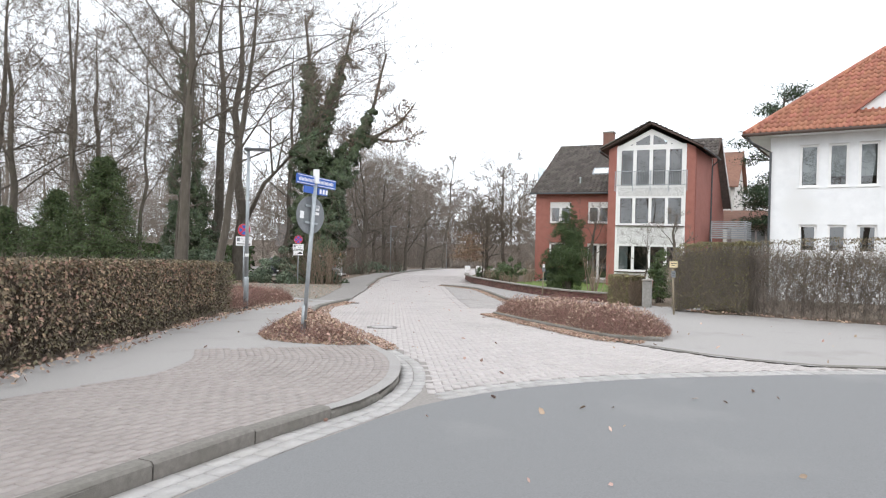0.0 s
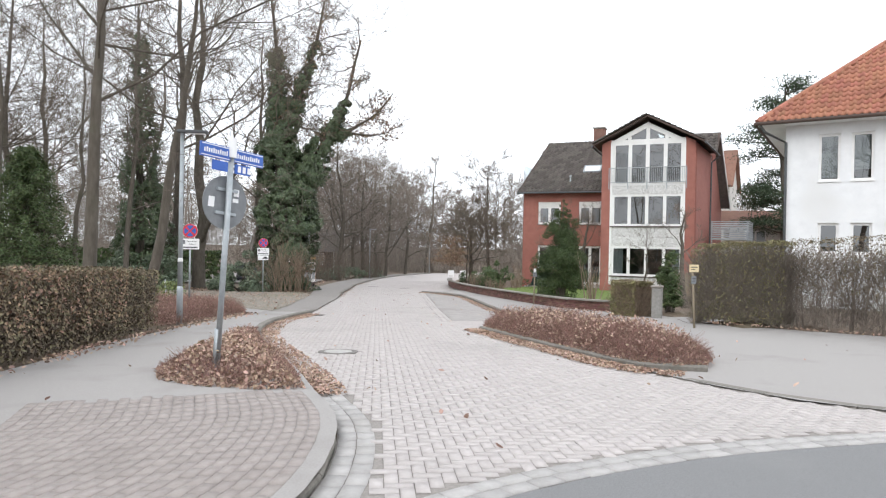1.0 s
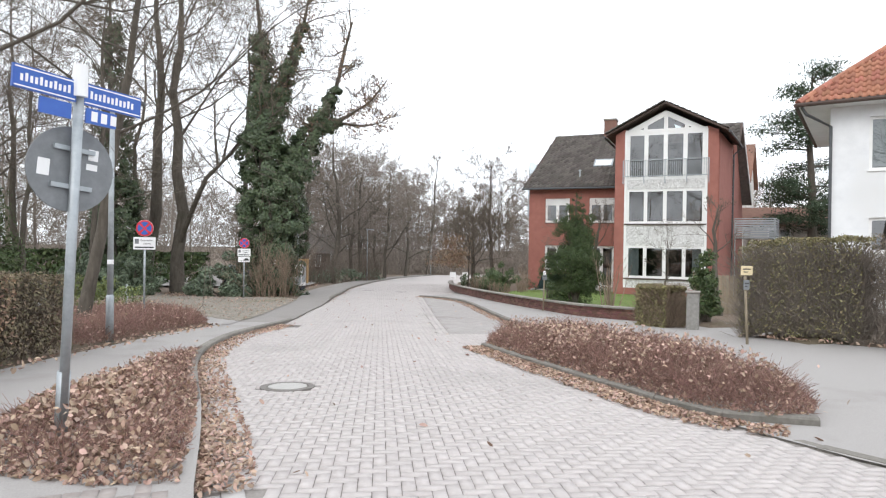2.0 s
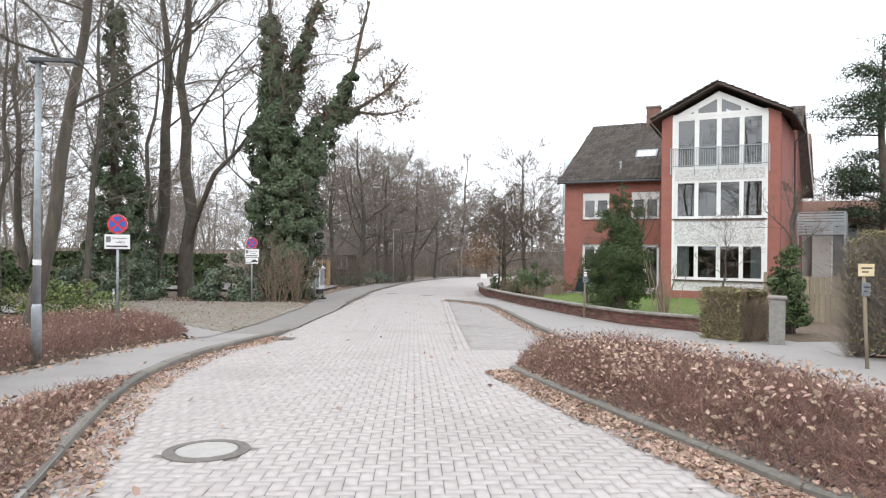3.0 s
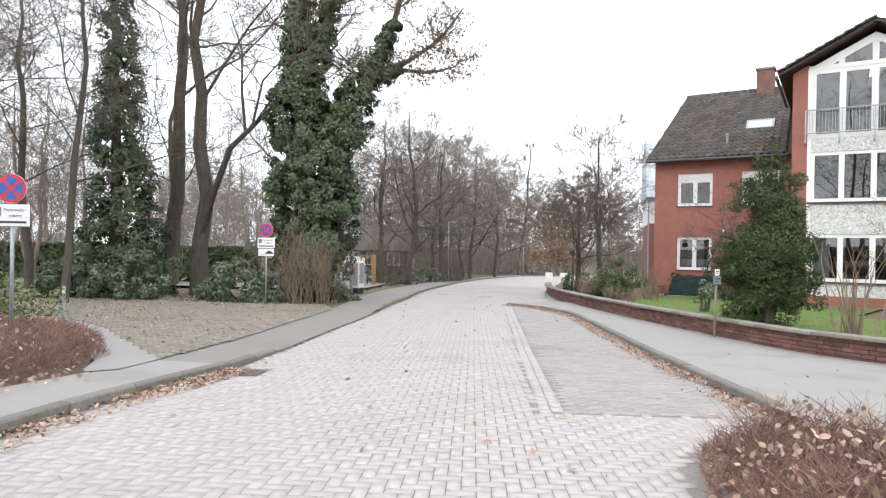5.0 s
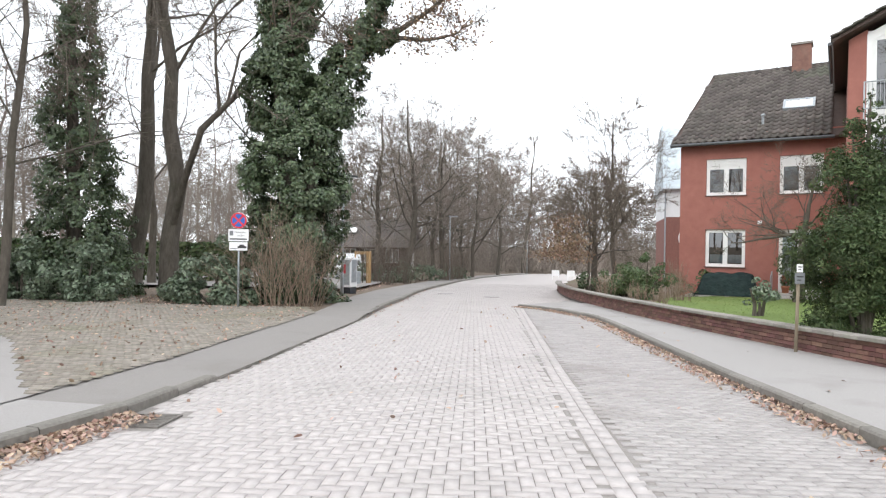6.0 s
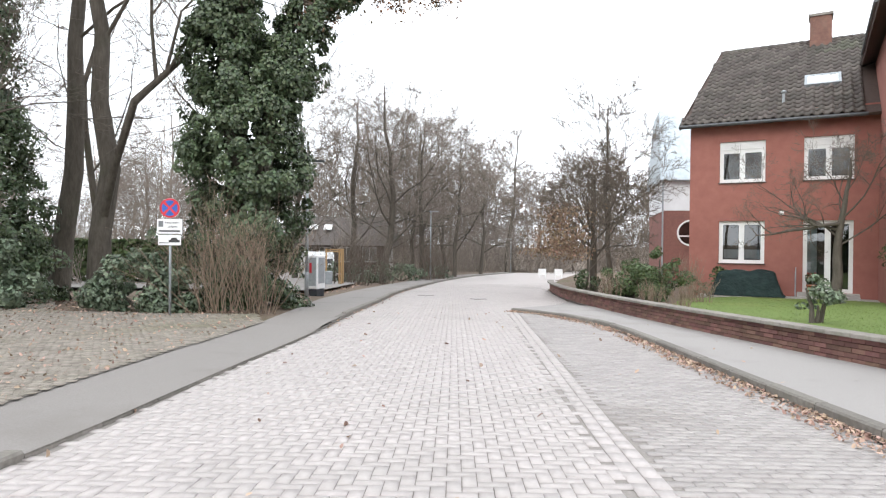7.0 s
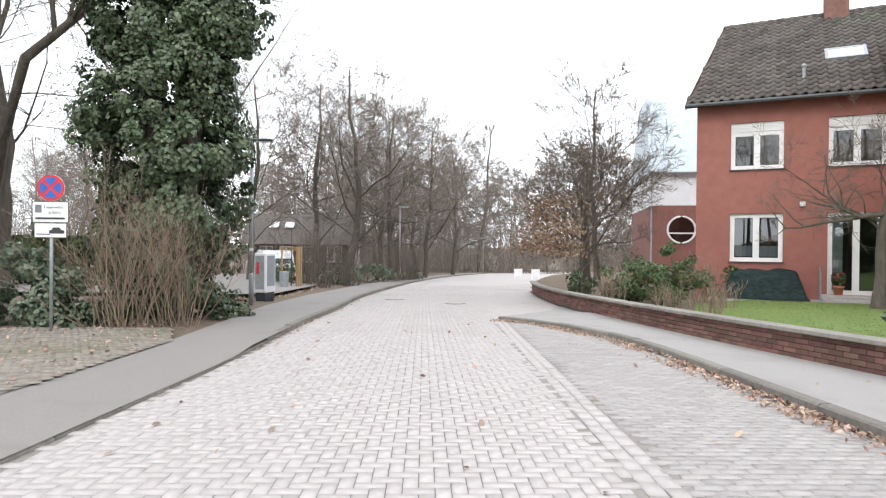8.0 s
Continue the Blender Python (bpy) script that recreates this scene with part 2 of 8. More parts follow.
def tubes(paths, radii, sides):
    """Many open tubes at once. paths (n, k, 3), radii (n, k)."""
    P = np.asarray(paths, float)
    n, k, _ = P.shape
    T = np.gradient(P, axis=1)
    T /= np.linalg.norm(T, axis=2)[..., None] + 1e-12
    ref = np.where(np.abs(T[:, :1, 2:3]) < 0.9, np.array([0.0, 0, 1]), np.array([1.0, 0, 0]))
    A = np.cross(T, np.broadcast_to(ref, T.shape))
    A /= np.linalg.norm(A, axis=2)[..., None] + 1e-12
    Bn = np.cross(T, A)
    ang = np.arange(sides) * 2 * math.pi / sides
    ring = np.cos(ang)[None, None, :, None] * A[:, :, None] + np.sin(ang)[None, None, :, None] * Bn[:, :, None]
    V = P[:, :, None] + np.asarray(radii)[:, :, None, None] * ring
    i, j, s = np.meshgrid(np.arange(n), np.arange(k - 1), np.arange(sides), indexing="ij")
    base = i * k * sides
    s2 = (s + 1) % sides
    F = np.stack([base + j * sides + s, base + j * sides + s2, base + (j + 1) * sides + s2, base + (j + 1) * sides + s], -1).reshape(-1, 4)
    return V.reshape(-1, 3), F


def merge(*pieces):
    """Joins (verts, [faces by arity]) arrays into one."""
    vs, fs, k = [], [], 0
    for v, f in pieces:
        vs.append(v)
        for q in (f if isinstance(f, list) else [f]):
            fs.append(q + k)
        k += len(v)
    return np.concatenate(vs), fs


def part(name, geo, material, parent=None, label="", bevel=0.0, smooth=False):
    """geo: (verts, faces) or a bmesh. One mesh object, under parent where one is given; coordinates are the parent's own."""
    if isinstance(geo, bmesh.types.BMesh):
        bm = geo
    else:
        bm = None
        v, f = geo
    if bevel and bm is None:
        bm = bmesh.new()
        vs = [bm.verts.new(p) for p in v]
        for q in f:
            bm.faces.new([vs[i] for i in q])
    if bm is not None:
        if bevel:
            bmesh.ops.remove_doubles(bm, verts=bm.verts, dist=1e-5)
            bmesh.ops.recalc_face_normals(bm, faces=bm.faces)
            bmesh.ops.bevel(bm, geom=[e for e in bm.edges if len(e.link_faces) == 2 and e.calc_face_angle(0) > 0.6], offset=bevel, segments=1, affect="EDGES", clamp_overlap=True)
        me = bpy.data.meshes.new(name)
        bm.to_mesh(me)
        bm.free()
        me.materials.append(material)
        if smooth:
            me.polygons.foreach_set("use_smooth", [True] * len(me.polygons))
    else:
        me = mesh_from(name, v, f, material, smooth)
    ob = new(name, me)
    if parent:
        ob.parent = parent
    if label:
        tagged(ob, label)
    return ob


def thing(name, label, category, m=None, group="", kind=""):
    ob = new(name)
    ob.empty_display_size = 0.1
    if m is not None:
        ob.matrix_world = m
    return tagged(ob, label, category, group, kind)


class Geo:
    """Collects verts and faces."""

    def __init__(self):
        self.v, self.f = [], []

    def add(self, v, f):
        k = len(self.v)
        self.v.extend(v)
        self.f.extend([tuple(i + k for i in q) for q in f])
        return self

    def box(self, x0, x1, y0, y1, z0, z1, m=None):
        v = [Vector(p) for p in ((x0, y0, z0), (x1, y0, z0), (x1, y1, z0), (x0, y1, z0), (x0, y0, z1), (x1, y0, z1), (x1, y1, z1), (x0, y1, z1))]
        if m is not None:
            v = [m @ p for p in v]
        return self.add([tuple(p) for p in v], [(0, 3, 2, 1), (4, 5, 6, 7), (0, 1, 5, 4), (1, 2, 6, 5), (2, 3, 7, 6), (3, 0, 4, 7)])

    def tube(self, pts, radii, n=6, caps=True):
        pts = np.asarray(pts, float)
        k = len(pts)
        if np.isscalar(radii):
            radii = [radii] * k
        tan = np.gradient(pts, axis=0)
        tan /= np.linalg.norm(tan, axis=1)[:, None] + 1e-12
        ref = np.array([0.0, 0, 1]) if abs(tan[0][2]) < 0.9 else np.array([1.0, 0, 0])
        base = len(self.v)
        ang = np.arange(n) * 2 * math.pi / n
        for i in range(k):
            a = np.cross(tan[i], ref)
            a /= np.linalg.norm(a) + 1e-12
            b = np.cross(tan[i], a)
            ring = pts[i] + radii[i] * (np.cos(ang)[:, None] * a + np.sin(ang)[:, None] * b)
            self.v.extend(map(tuple, ring.tolist()))
        for i in range(k - 1):
            for j in range(n):
                j2 = (j + 1) % n
                self.f.append((base + i * n + j, base + i * n + j2, base + (i + 1) * n + j2, base + (i + 1) * n + j))
        if caps:
            self.f.append(tuple(base + j for j in range(n))[::-1])
            self.f.append(tuple(base + (k - 1) * n + j for j in range(n)))
        return self

    def lathe(self, profile, n=16, at=(0, 0, 0)):
        base = len(self.v)
        for r, z in profile:
            for j in range(n):
                a = 2 * math.pi * j / n
                self.v.append((at[0] + r * math.cos(a), at[1] + r * math.sin(a), at[2] + z))
        for i in range(len(profile) - 1):
            for j in range(n):
                j2 = (j + 1) % n
                self.f.append((base + i * n + j, base + i * n + j2, base + (i + 1) * n + j2, base + (i + 1) * n + j))
        self.f.append(tuple(base + j for j in range(n))[::-1])
        self.f.append(tuple(base + (len(profile) - 1) * n + j for j in range(n)))
        return self

    def prism(self, outline, y0, y1):
        """outline in x, z; thick along y."""
        n = len(outline)
        v = [(x, y0, z) for x, z in outline] + [(x, y1, z) for x, z in outline]
        f = [tuple(range(n)), tuple(range(2 * n - 1, n - 1, -1))] + [(i, i + n, (i + 1) % n + n, (i + 1) % n) for i in range(n)]
        return self.add(v, f)

    def slab(self, outline, z0, z1):
        n = len(outline)
        v = [(x, y, z0) for x, y in outline] + [(x, y, z1) for x, y in outline]
        f = [tuple(range(n))[::-1], tuple(range(n, 2 * n))] + [(i, (i + 1) % n, (i + 1) % n + n, i + n) for i in range(n)]
        return self.add(v, f)

    @property
    def g(self):
        return self.v, self.f


def leaves(centres, size, rng, up=0.3, normals=None, aspect=0.6, fold=0.25):
    """Many small folded leaves, each turned its own way."""
    c = np.asarray(centres, float)
    n = len(c)
    nd = rng.normal(size=(n, 3))
    if normals is not None:
        nd = nd * 0.55 + np.asarray(normals)
    nd[:, 2] += up
    nd /= np.linalg.norm(nd, axis=1)[:, None]
    t = rng.normal(size=(n, 3))
    t -= nd * (t * nd).sum(1)[:, None]
    t /= np.linalg.norm(t, axis=1)[:, None]
    b = np.cross(nd, t)
    s = (size * rng.uniform(0.65, 1.35, n))[:, None]
    curl = nd * s * fold
    v = np.stack([c - t * s, c - t * s * 0.35 + b * s * aspect + curl * 0.8, c + t * s * 0.45 + b * s * aspect * 0.8 + curl, c + t * s + curl * 0.5, c + t * s * 0.3 - b * s * aspect * 0.9 + curl, c - t * s * 0.45 - b * s * aspect * 0.8 + curl * 0.7], 1).reshape(-1, 3)
    i = np.arange(n) * 6
    return v, [np.concatenate([np.stack([i, i + 1, i + 2, i + 3], 1), np.stack([i, i + 3, i + 4, i + 5], 1)])]


def inside_many(x, y, poly):
    hit = np.zeros(len(x), bool)
    for i in range(len(poly)):
        (x0, y0), (x1, y1) = poly[i - 1], poly[i]
        if y0 != y1:
            hit ^= ((y0 > y) != (y1 > y)) & (x < (x1 - x0) * (y - y0) / (y1 - y0) + x0)
    return hit


def edge_dist(x, y, poly):
    best = np.full(len(x), 99.0)
    for i in range(len(poly)):
        a, b = np.array(poly[i - 1]), np.array(poly[i])
        d = b - a
        t = np.clip(((x - a[0]) * d[0] + (y - a[1]) * d[1]) / max(1e-9, d @ d), 0, 1)
        best = np.minimum(best, np.hypot(x - a[0] - t * d[0], y - a[1] - t * d[1]))
    return best


def sprinkle(rng, poly, per_m2):
    xs, ys = [p[0] for p in poly], [p[1] for p in poly]
    n = int((max(xs) - min(xs)) * (max(ys) - min(ys)) * per_m2)
    x, y = rng.uniform(min(xs), max(xs), n), rng.uniform(min(ys), max(ys), n)
    k = inside_many(x, y, poly)
    return x[k], y[k]


def inside(p, poly):
    x, y = p
    hit = False
    for i in range(len(poly)):
        (x0, y0), (x1, y1) = poly[i - 1], poly[i]
        if (y0 > y) != (y1 > y) and x < (x1 - x0) * (y - y0) / (y1 - y0) + x0:
            hit = not hit
    return hit


def smooth_line(pts, step=0.5):
    """A rounded line through the points (Catmull-Rom), sampled at about one step."""
    p = [Vector(q) for q in pts]
    p = [2 * p[0] - p[1]] + p + [2 * p[-1] - p[-2]]
    out = []
    for i in range(1, len(p) - 2):
        k = max(1, round((p[i + 1] - p[i]).length / step))
        for j in range(k):
            t = j / k
            out.append(0.5 * ((2 * p[i]) + (p[i + 1] - p[i - 1]) * t + (2 * p[i - 1] - 5 * p[i] + 4 * p[i + 1] - p[i + 2]) * t * t + (3 * p[i] - p[i - 1] - 3 * p[i + 1] + p[i + 2]) * t ** 3))
    out.append(p[-2])
    return [tuple(q) for q in out]


def sheet(name, outline, off, material, cuts=(-12, 28, 125)):
    """A flat surface laid on the slope of the street."""
    bm = bmesh.new()
    bm.faces.new([bm.verts.new((x, y, 0)) for x, y in outline])
    for c in cuts:
        bmesh.ops.bisect_plane(bm, geom=bm.verts[:] + bm.edges[:] + bm.faces[:], plane_co=(0, c, 0), plane_no=(0, 1, 0))
    bmesh.ops.triangulate(bm, faces=bm.faces)
    for v in bm.verts:
        v.co.z = road_z(v.co.y) + off
    bmesh.ops.recalc_face_normals(bm, faces=bm.faces)
    if sum(f.normal.z for f in bm.faces) < 0:
        bmesh.ops.reverse_faces(bm, faces=bm.faces)
    return part(name, bm, material)


# ---------------------------------------------------------------- plan of the street
KERB_BIG = smooth_line([(-5.3, -1.5), (-3.2, 1.5), (-2.05, 3.2), (-1.66, 3.95), (-1.38, 4.48), (-1.05, 5.1), (-0.7, 5.7), (-0.3, 6.32), (0.02, 7.3), (0.13, 8.4), (0.07, 9.5), (-0.24, 10.7)], 0.5)
KERB_BAY = smooth_line([(-0.24, 10.7), (-0.6, 12.2), (-1.0, 13.7), (-1.5, 15.4), (-1.95, 17.1), (-2.28, 19.2), (-2.3, 21.5), (-2.08, 23.2), (-1.8, 24.8)], 0.5)
KERB_LEFT = smooth_line([(-1.8, 24.8), (-1.67, 30), (-1.48, 34), (-1.43, 36)], 1.0)
KERB_FAR = smooth_line([(-1.43, 36), (-1.4, 40), (-1.22, 45), (-1.1, 51), (-0.3, 60), (1.2, 72), (4.0, 86), (9, 103)], 1.0)
KERB_RIGHT = smooth_line([(4.95, 22.6), (5.0, 27), (5.0, 33), (4.97, 36.3), (4.6, 38.4), (3.9, 40.4), (3.1, 41.4)], 1.0)
WALL_LINE = smooth_line([(9.2, 24.7), (8.0, 27.4), (7.2, 31.3), (6.5, 36), (6.0, 41), (5.75, 46.5), (6.0, 52), (6.6, 56.5)], 1.0)
EDGE = smooth_line([(-5.2, -2.4), (-2.9, 1.0), (-1.26, 3.9), (-0.94, 4.6), (-0.42, 5.45), (0.28, 6.48), (1.4, 7.4), (3.0, 8.1), (4.7, 8.45), (7.1, 8.7), (14, 8.8), (40, 8.6)], 0.5)
LOW_EDGE = smooth_line([(4.5, 12.6), (4.9, 11.3), (5.4, 10.3), (6.2, 9.55), (7.4, 9.2), (14, 9.25), (40, 9.0)], 0.8)
ISLAND = smooth_line([(3.05, 19.4), (3.5, 16.9), (4.0, 14.5), (4.4, 12.9), (5.0, 12.3), (5.7, 12.6), (6.35, 14.2), (6.5, 16.5), (6.2, 18.6), (5.4, 20.6), (4.4, 21.3), (3.5, 20.9), (3.05, 19.4)], 0.5)[:-1]
ISLAND_LEFT = [(-0.35, 10.75), (-0.66, 12.2), (-1.04, 13.7), (-1.54, 15.4), (-1.99, 17.1), (-2.3, 18.6), (-2.5, 17.4), (-2.55, 14.5), (-2.5, 12.3), (-2.2, 11.4), (-1.6, 10.95), (-0.9, 10.7)]

# ---------------------------------------------------------------- ground
RIGHT_PTS = [(-40, 60), (8.9, 60), (9.8, 16), (15.2, 12.0), (19.9, 9.0), (20.3, 9.2), (20.6, 12.5), (22.2, 13.0), (22.6, 9.6), (24.7, 9.3), (27.4, 8.1), (31.3, 7.3), (36, 6.6), (41, 6.1), (46.5, 5.85), (52, 6.1), (56.5, 6.7), (72, 9.5), (86, 13), (103, 21), (140, 40)]
LEFT_PTS = [(-40, -30), (-2, -8.0), (2, -5.4), (6, -4.5), (18, -4.4), (22, -3.9), (24, -3.3), (26, -2.9), (37, -2.8), (45, -3.3), (60, -2.5), (72, -0.8), (86, 2), (103, 7), (140, 30)]
_ys = np.arange(-40, 141, 0.25)
RIGHT_TAB = np.interp(_ys, [p[0] for p in RIGHT_PTS], [p[1] for p in RIGHT_PTS]).tolist()
LEFT_TAB = np.interp(_ys, [p[0] for p in LEFT_PTS], [p[1] for p in LEFT_PTS]).tolist()


def right_edge(y):
    return RIGHT_TAB[int(min(max((y + 40) * 4, 0), len(RIGHT_TAB) - 1))]


def left_edge(y):
    return LEFT_TAB[int(min(max((y + 40) * 4, 0), len(LEFT_TAB) - 1))]


def ease(a, b, x):
    t = min(1, max(0, (x - a) / (b - a)))
    return t * t * (3 - 2 * t)


def ground_z(x, y):
    r, l = right_edge(y), left_edge(y)
    return road_z(y) - 0.07 + 0.13 * ease(l + 0.5, l - 0.3, x) + 0.32 * ease(r - 0.1, r + 0.5, x) + 0.01 * max(0, min(20, l - 14 - x)) + 0.025 * noise.noise((x * 0.4, y * 0.4, 0)) * (ease(l, l - 2, x) + ease(r, r + 2, x))


def build_ground():
    xs = [-900, -300, -120, -70, -50] + list(np.arange(-40, 45, 1.0)) + [50, 70, 120, 300, 900]
    ys = [-900, -300, -100, -50, -30] + list(np.arange(-20, 130, 1.0)) + [140, 180, 300, 900]
    v = [(x, y, ground_z(x, y)) for y in ys for x in xs]
    n = len(xs)
    f = [(j * n + i, j * n + i + 1, (j + 1) * n + i + 1, (j + 1) * n + i) for j in range(len(ys) - 1) for i in range(n - 1)]
    tagged(part("ground", (v, f), SOIL, smooth=True), "brown leaf-strewn soil of the roadside and woods", "ground", kind="structure")


build_ground()

ROAD = [p for p in KERB_BIG if p[1] > 3.3] + KERB_BAY[1:] + KERB_LEFT[1:] + KERB_FAR[1:] + [(20, 120), (40, 132), (46, 118), (22, 105), (14, 90), (10, 75), (8, 64), (6.6, 56.5), (6.0, 52), (5.75, 46.5), (5.0, 44.5), (3.1, 41.4)] + KERB_RIGHT[-2::-1] + [(5.1, 22.0)] + LOW_EDGE[::1][:1] + LOW_EDGE[1:] + EDGE[::-1]
ROAD = [p for i, p in enumerate(ROAD) if (Vector(p) - Vector(ROAD[i - 1])).length > 1e-3]
# the carriageway: bedding under the pavers, and the asphalt of the crossing street
road = tagged(sheet("road", ROAD, -0.010, JOINT), "grey-pink block-paved street", "road", kind="structure")
ASPH = EDGE + [(40, -30), (-40, -30), (-30, -20)]
tagged(sheet("asphalt_road", ASPH, -0.004, ASPHALT), "smooth grey asphalt of the crossing street", "road", kind="structure")

PATH_FAR = KERB_LEFT + KERB_FAR[1:] + [(7.6, 104), (2.0, 86), (-0.8, 72), (-2.4, 60), (-3.2, 51), (-3.4, 45), (-3.1, 40), (-2.9, 36), (-3.0, 28), (-3.1, 25)]
PATH_LEFT = KERB_BIG + KERB_BAY[1:] + [(-3.1, 25), (-3.4, 23.5), (-3.85, 21.5), (-4.1, 19), (-4.35, 16), (-4.4, 8), (-5.2, 3), (-8.6, -1.2)]
def lower_at(ob, line, dz):
    """Bring a footway's edge down to a lowered kerb."""
    for v in ob.data.vertices:
        q = min(line, key=lambda p: abs(p[1] - v.co.y))
        if line[0][1] - 0.01 < v.co.y < line[-1][1] + 0.01 and abs(q[0] - v.co.x) < 0.08:
            v.co.z += dz
    return ob


pavement_left = tagged(sheet("pavement_left", PATH_LEFT, 0.085, PAVE_ASPHALT), "worn grey footway beside the street", "pavement", kind="structure")
pavement_far = tagged(sheet("pavement_far", PATH_FAR, 0.085, PAVE_DARK), "dark worn asphalt footway along the bend", "pavement", kind="structure")
lower_at(pavement_far, KERB_LEFT[1:-1], -0.05)
PATH_RIGHT = LOW_EDGE[::-1] + [(5.0, 22.0)] + KERB_RIGHT + [(5.0, 44.5), (5.75, 46.5)] + [p for p in WALL_LINE[::-1] if p[1] < 46] + [(10.5, 22.6), (15.5, 28.5), (17.5, 27.0), (9.4, 20.2), (12.2, 15.4), (16.2, 9.8), (40, 9.6)]
PATH_RIGHT = [p for i, p in enumerate(PATH_RIGHT) if (Vector(p) - Vector(PATH_RIGHT[i - 1])).length > 1e-3]


def tilted_path(outline, material):
    ob = sheet("pavement_right", outline, 0.0, material)
    bm = bmesh.new()
    bm.from_mesh(ob.data)
    for v in bm.verts:
        low = any((Vector((v.co.x, v.co.y)) - Vector(q)).length < 0.01 for q in LOW_EDGE) or v.co.y > 43
        v.co.z += 0.012 if low else 0.09 + 0.012 * max(0, v.co.x - 5)
    bm.to_mesh(ob.data)
    bm.free()
    return ob


pavement_right = tagged(tilted_path(PATH_RIGHT, PAVE_ASPHALT), "smooth pale grey footway along the garden wall", "pavement", kind="structure")
tagged(sheet("side_path", [(-3.05, 24.0), (-3.0, 25.2), (-4.2, 26.7), (-6.5, 29.7), (-10.6, 33.3), (-16, 36.1), (-16, 34), (-11, 31), (-8.0, 28.6), (-5.2, 26.5), (-3.8, 24.7), (-3.4, 23.7)], 0.098, PAVE_ASPHALT), "grey side path into the wood", "path", kind="structure")
APRON = [(-3.02, 25.1), (-2.93, 28), (-2.83, 36.3), (-3.6, 38.3), (-6.0, 38.2), (-9, 38.6), (-11, 42), (-16, 44), (-16, 36), (-10.6, 33.2), (-6.5, 29.6), (-4.2, 26.6)]


# ---------------------------------------------------------------- kerbs, each stone a piece
def stone_mesh(name, length, width, high, material, cham=0.02):
    w, h, c, l = width / 2, high, cham, length / 2
    sec = [(-w, -0.15), (w, -0.15), (w, h), (-w + c, h), (-w, h - c)]
    v = [(-l, y, z) for y, z in sec] + [(l, y, z) for y, z in sec]
    n = len(sec)
    f = [tuple(range(n)), tuple(range(2 * n - 1, n - 1, -1))] + [(i, i + n, (i + 1) % n + n, (i + 1) % n) for i in range(n)]
    return mesh_from(name, v, f, material)


KERB_MESH = stone_mesh("kerb_stone", 1, 0.14, 0, KERB)


def kerb(line, top, parent_name, label, side=1, piece=1.0):
    """Stones end to end along a line; top(i, n) is how far they stand up over the road; side 1: the road lies to the right."""
    holder = tagged(new(parent_name), label, "kerb", kind="structure")
    pts = [Vector(p) for p in line]
    cum = [0]
    for a, b in zip(pts, pts[1:]):
        cum.append(cum[-1] + (b - a).length)
    n = max(1, round(cum[-1] / piece))

    def at(s):
        s = min(max(s, 0), cum[-1])
        for i in range(len(pts) - 1):
            if s <= cum[i + 1] + 1e-9:
                return pts[i].lerp(pts[i + 1], (s - cum[i]) / max(1e-9, cum[i + 1] - cum[i]))
        return pts[-1]

    for i in range(n):
        a, b = at(i * cum[-1] / n), at((i + 1) * cum[-1] / n)
        d = (b - a).normalized()
        nrm = Vector((-d.y, d.x)) * side
        if side < 0:
            a, b, d = b, a, -d
        mid = (a + b) / 2 + nrm * 0.07
        za, zb = road_z(a.y), road_z(b.y)
        h = top(i, n)
        ob = new("kerb_stone", KERB_MESH)
        ob.parent = holder
        rot = Matrix(((d.x, -d.y, 0), (d.y, d.x, 0), (0, 0, 1))).to_4x4()
        slope = Matrix.Rotation(-math.atan2(zb - za, (b - a).length), 4, "Y")
        ob.matrix_world = Matrix.Translation((mid.x, mid.y, (za + zb) / 2 + h + random.uniform(-0.004, 0.004))) @ rot @ slope @ Matrix.Diagonal(((b - a).length - 0.012, 1, 1, 1))
    return holder


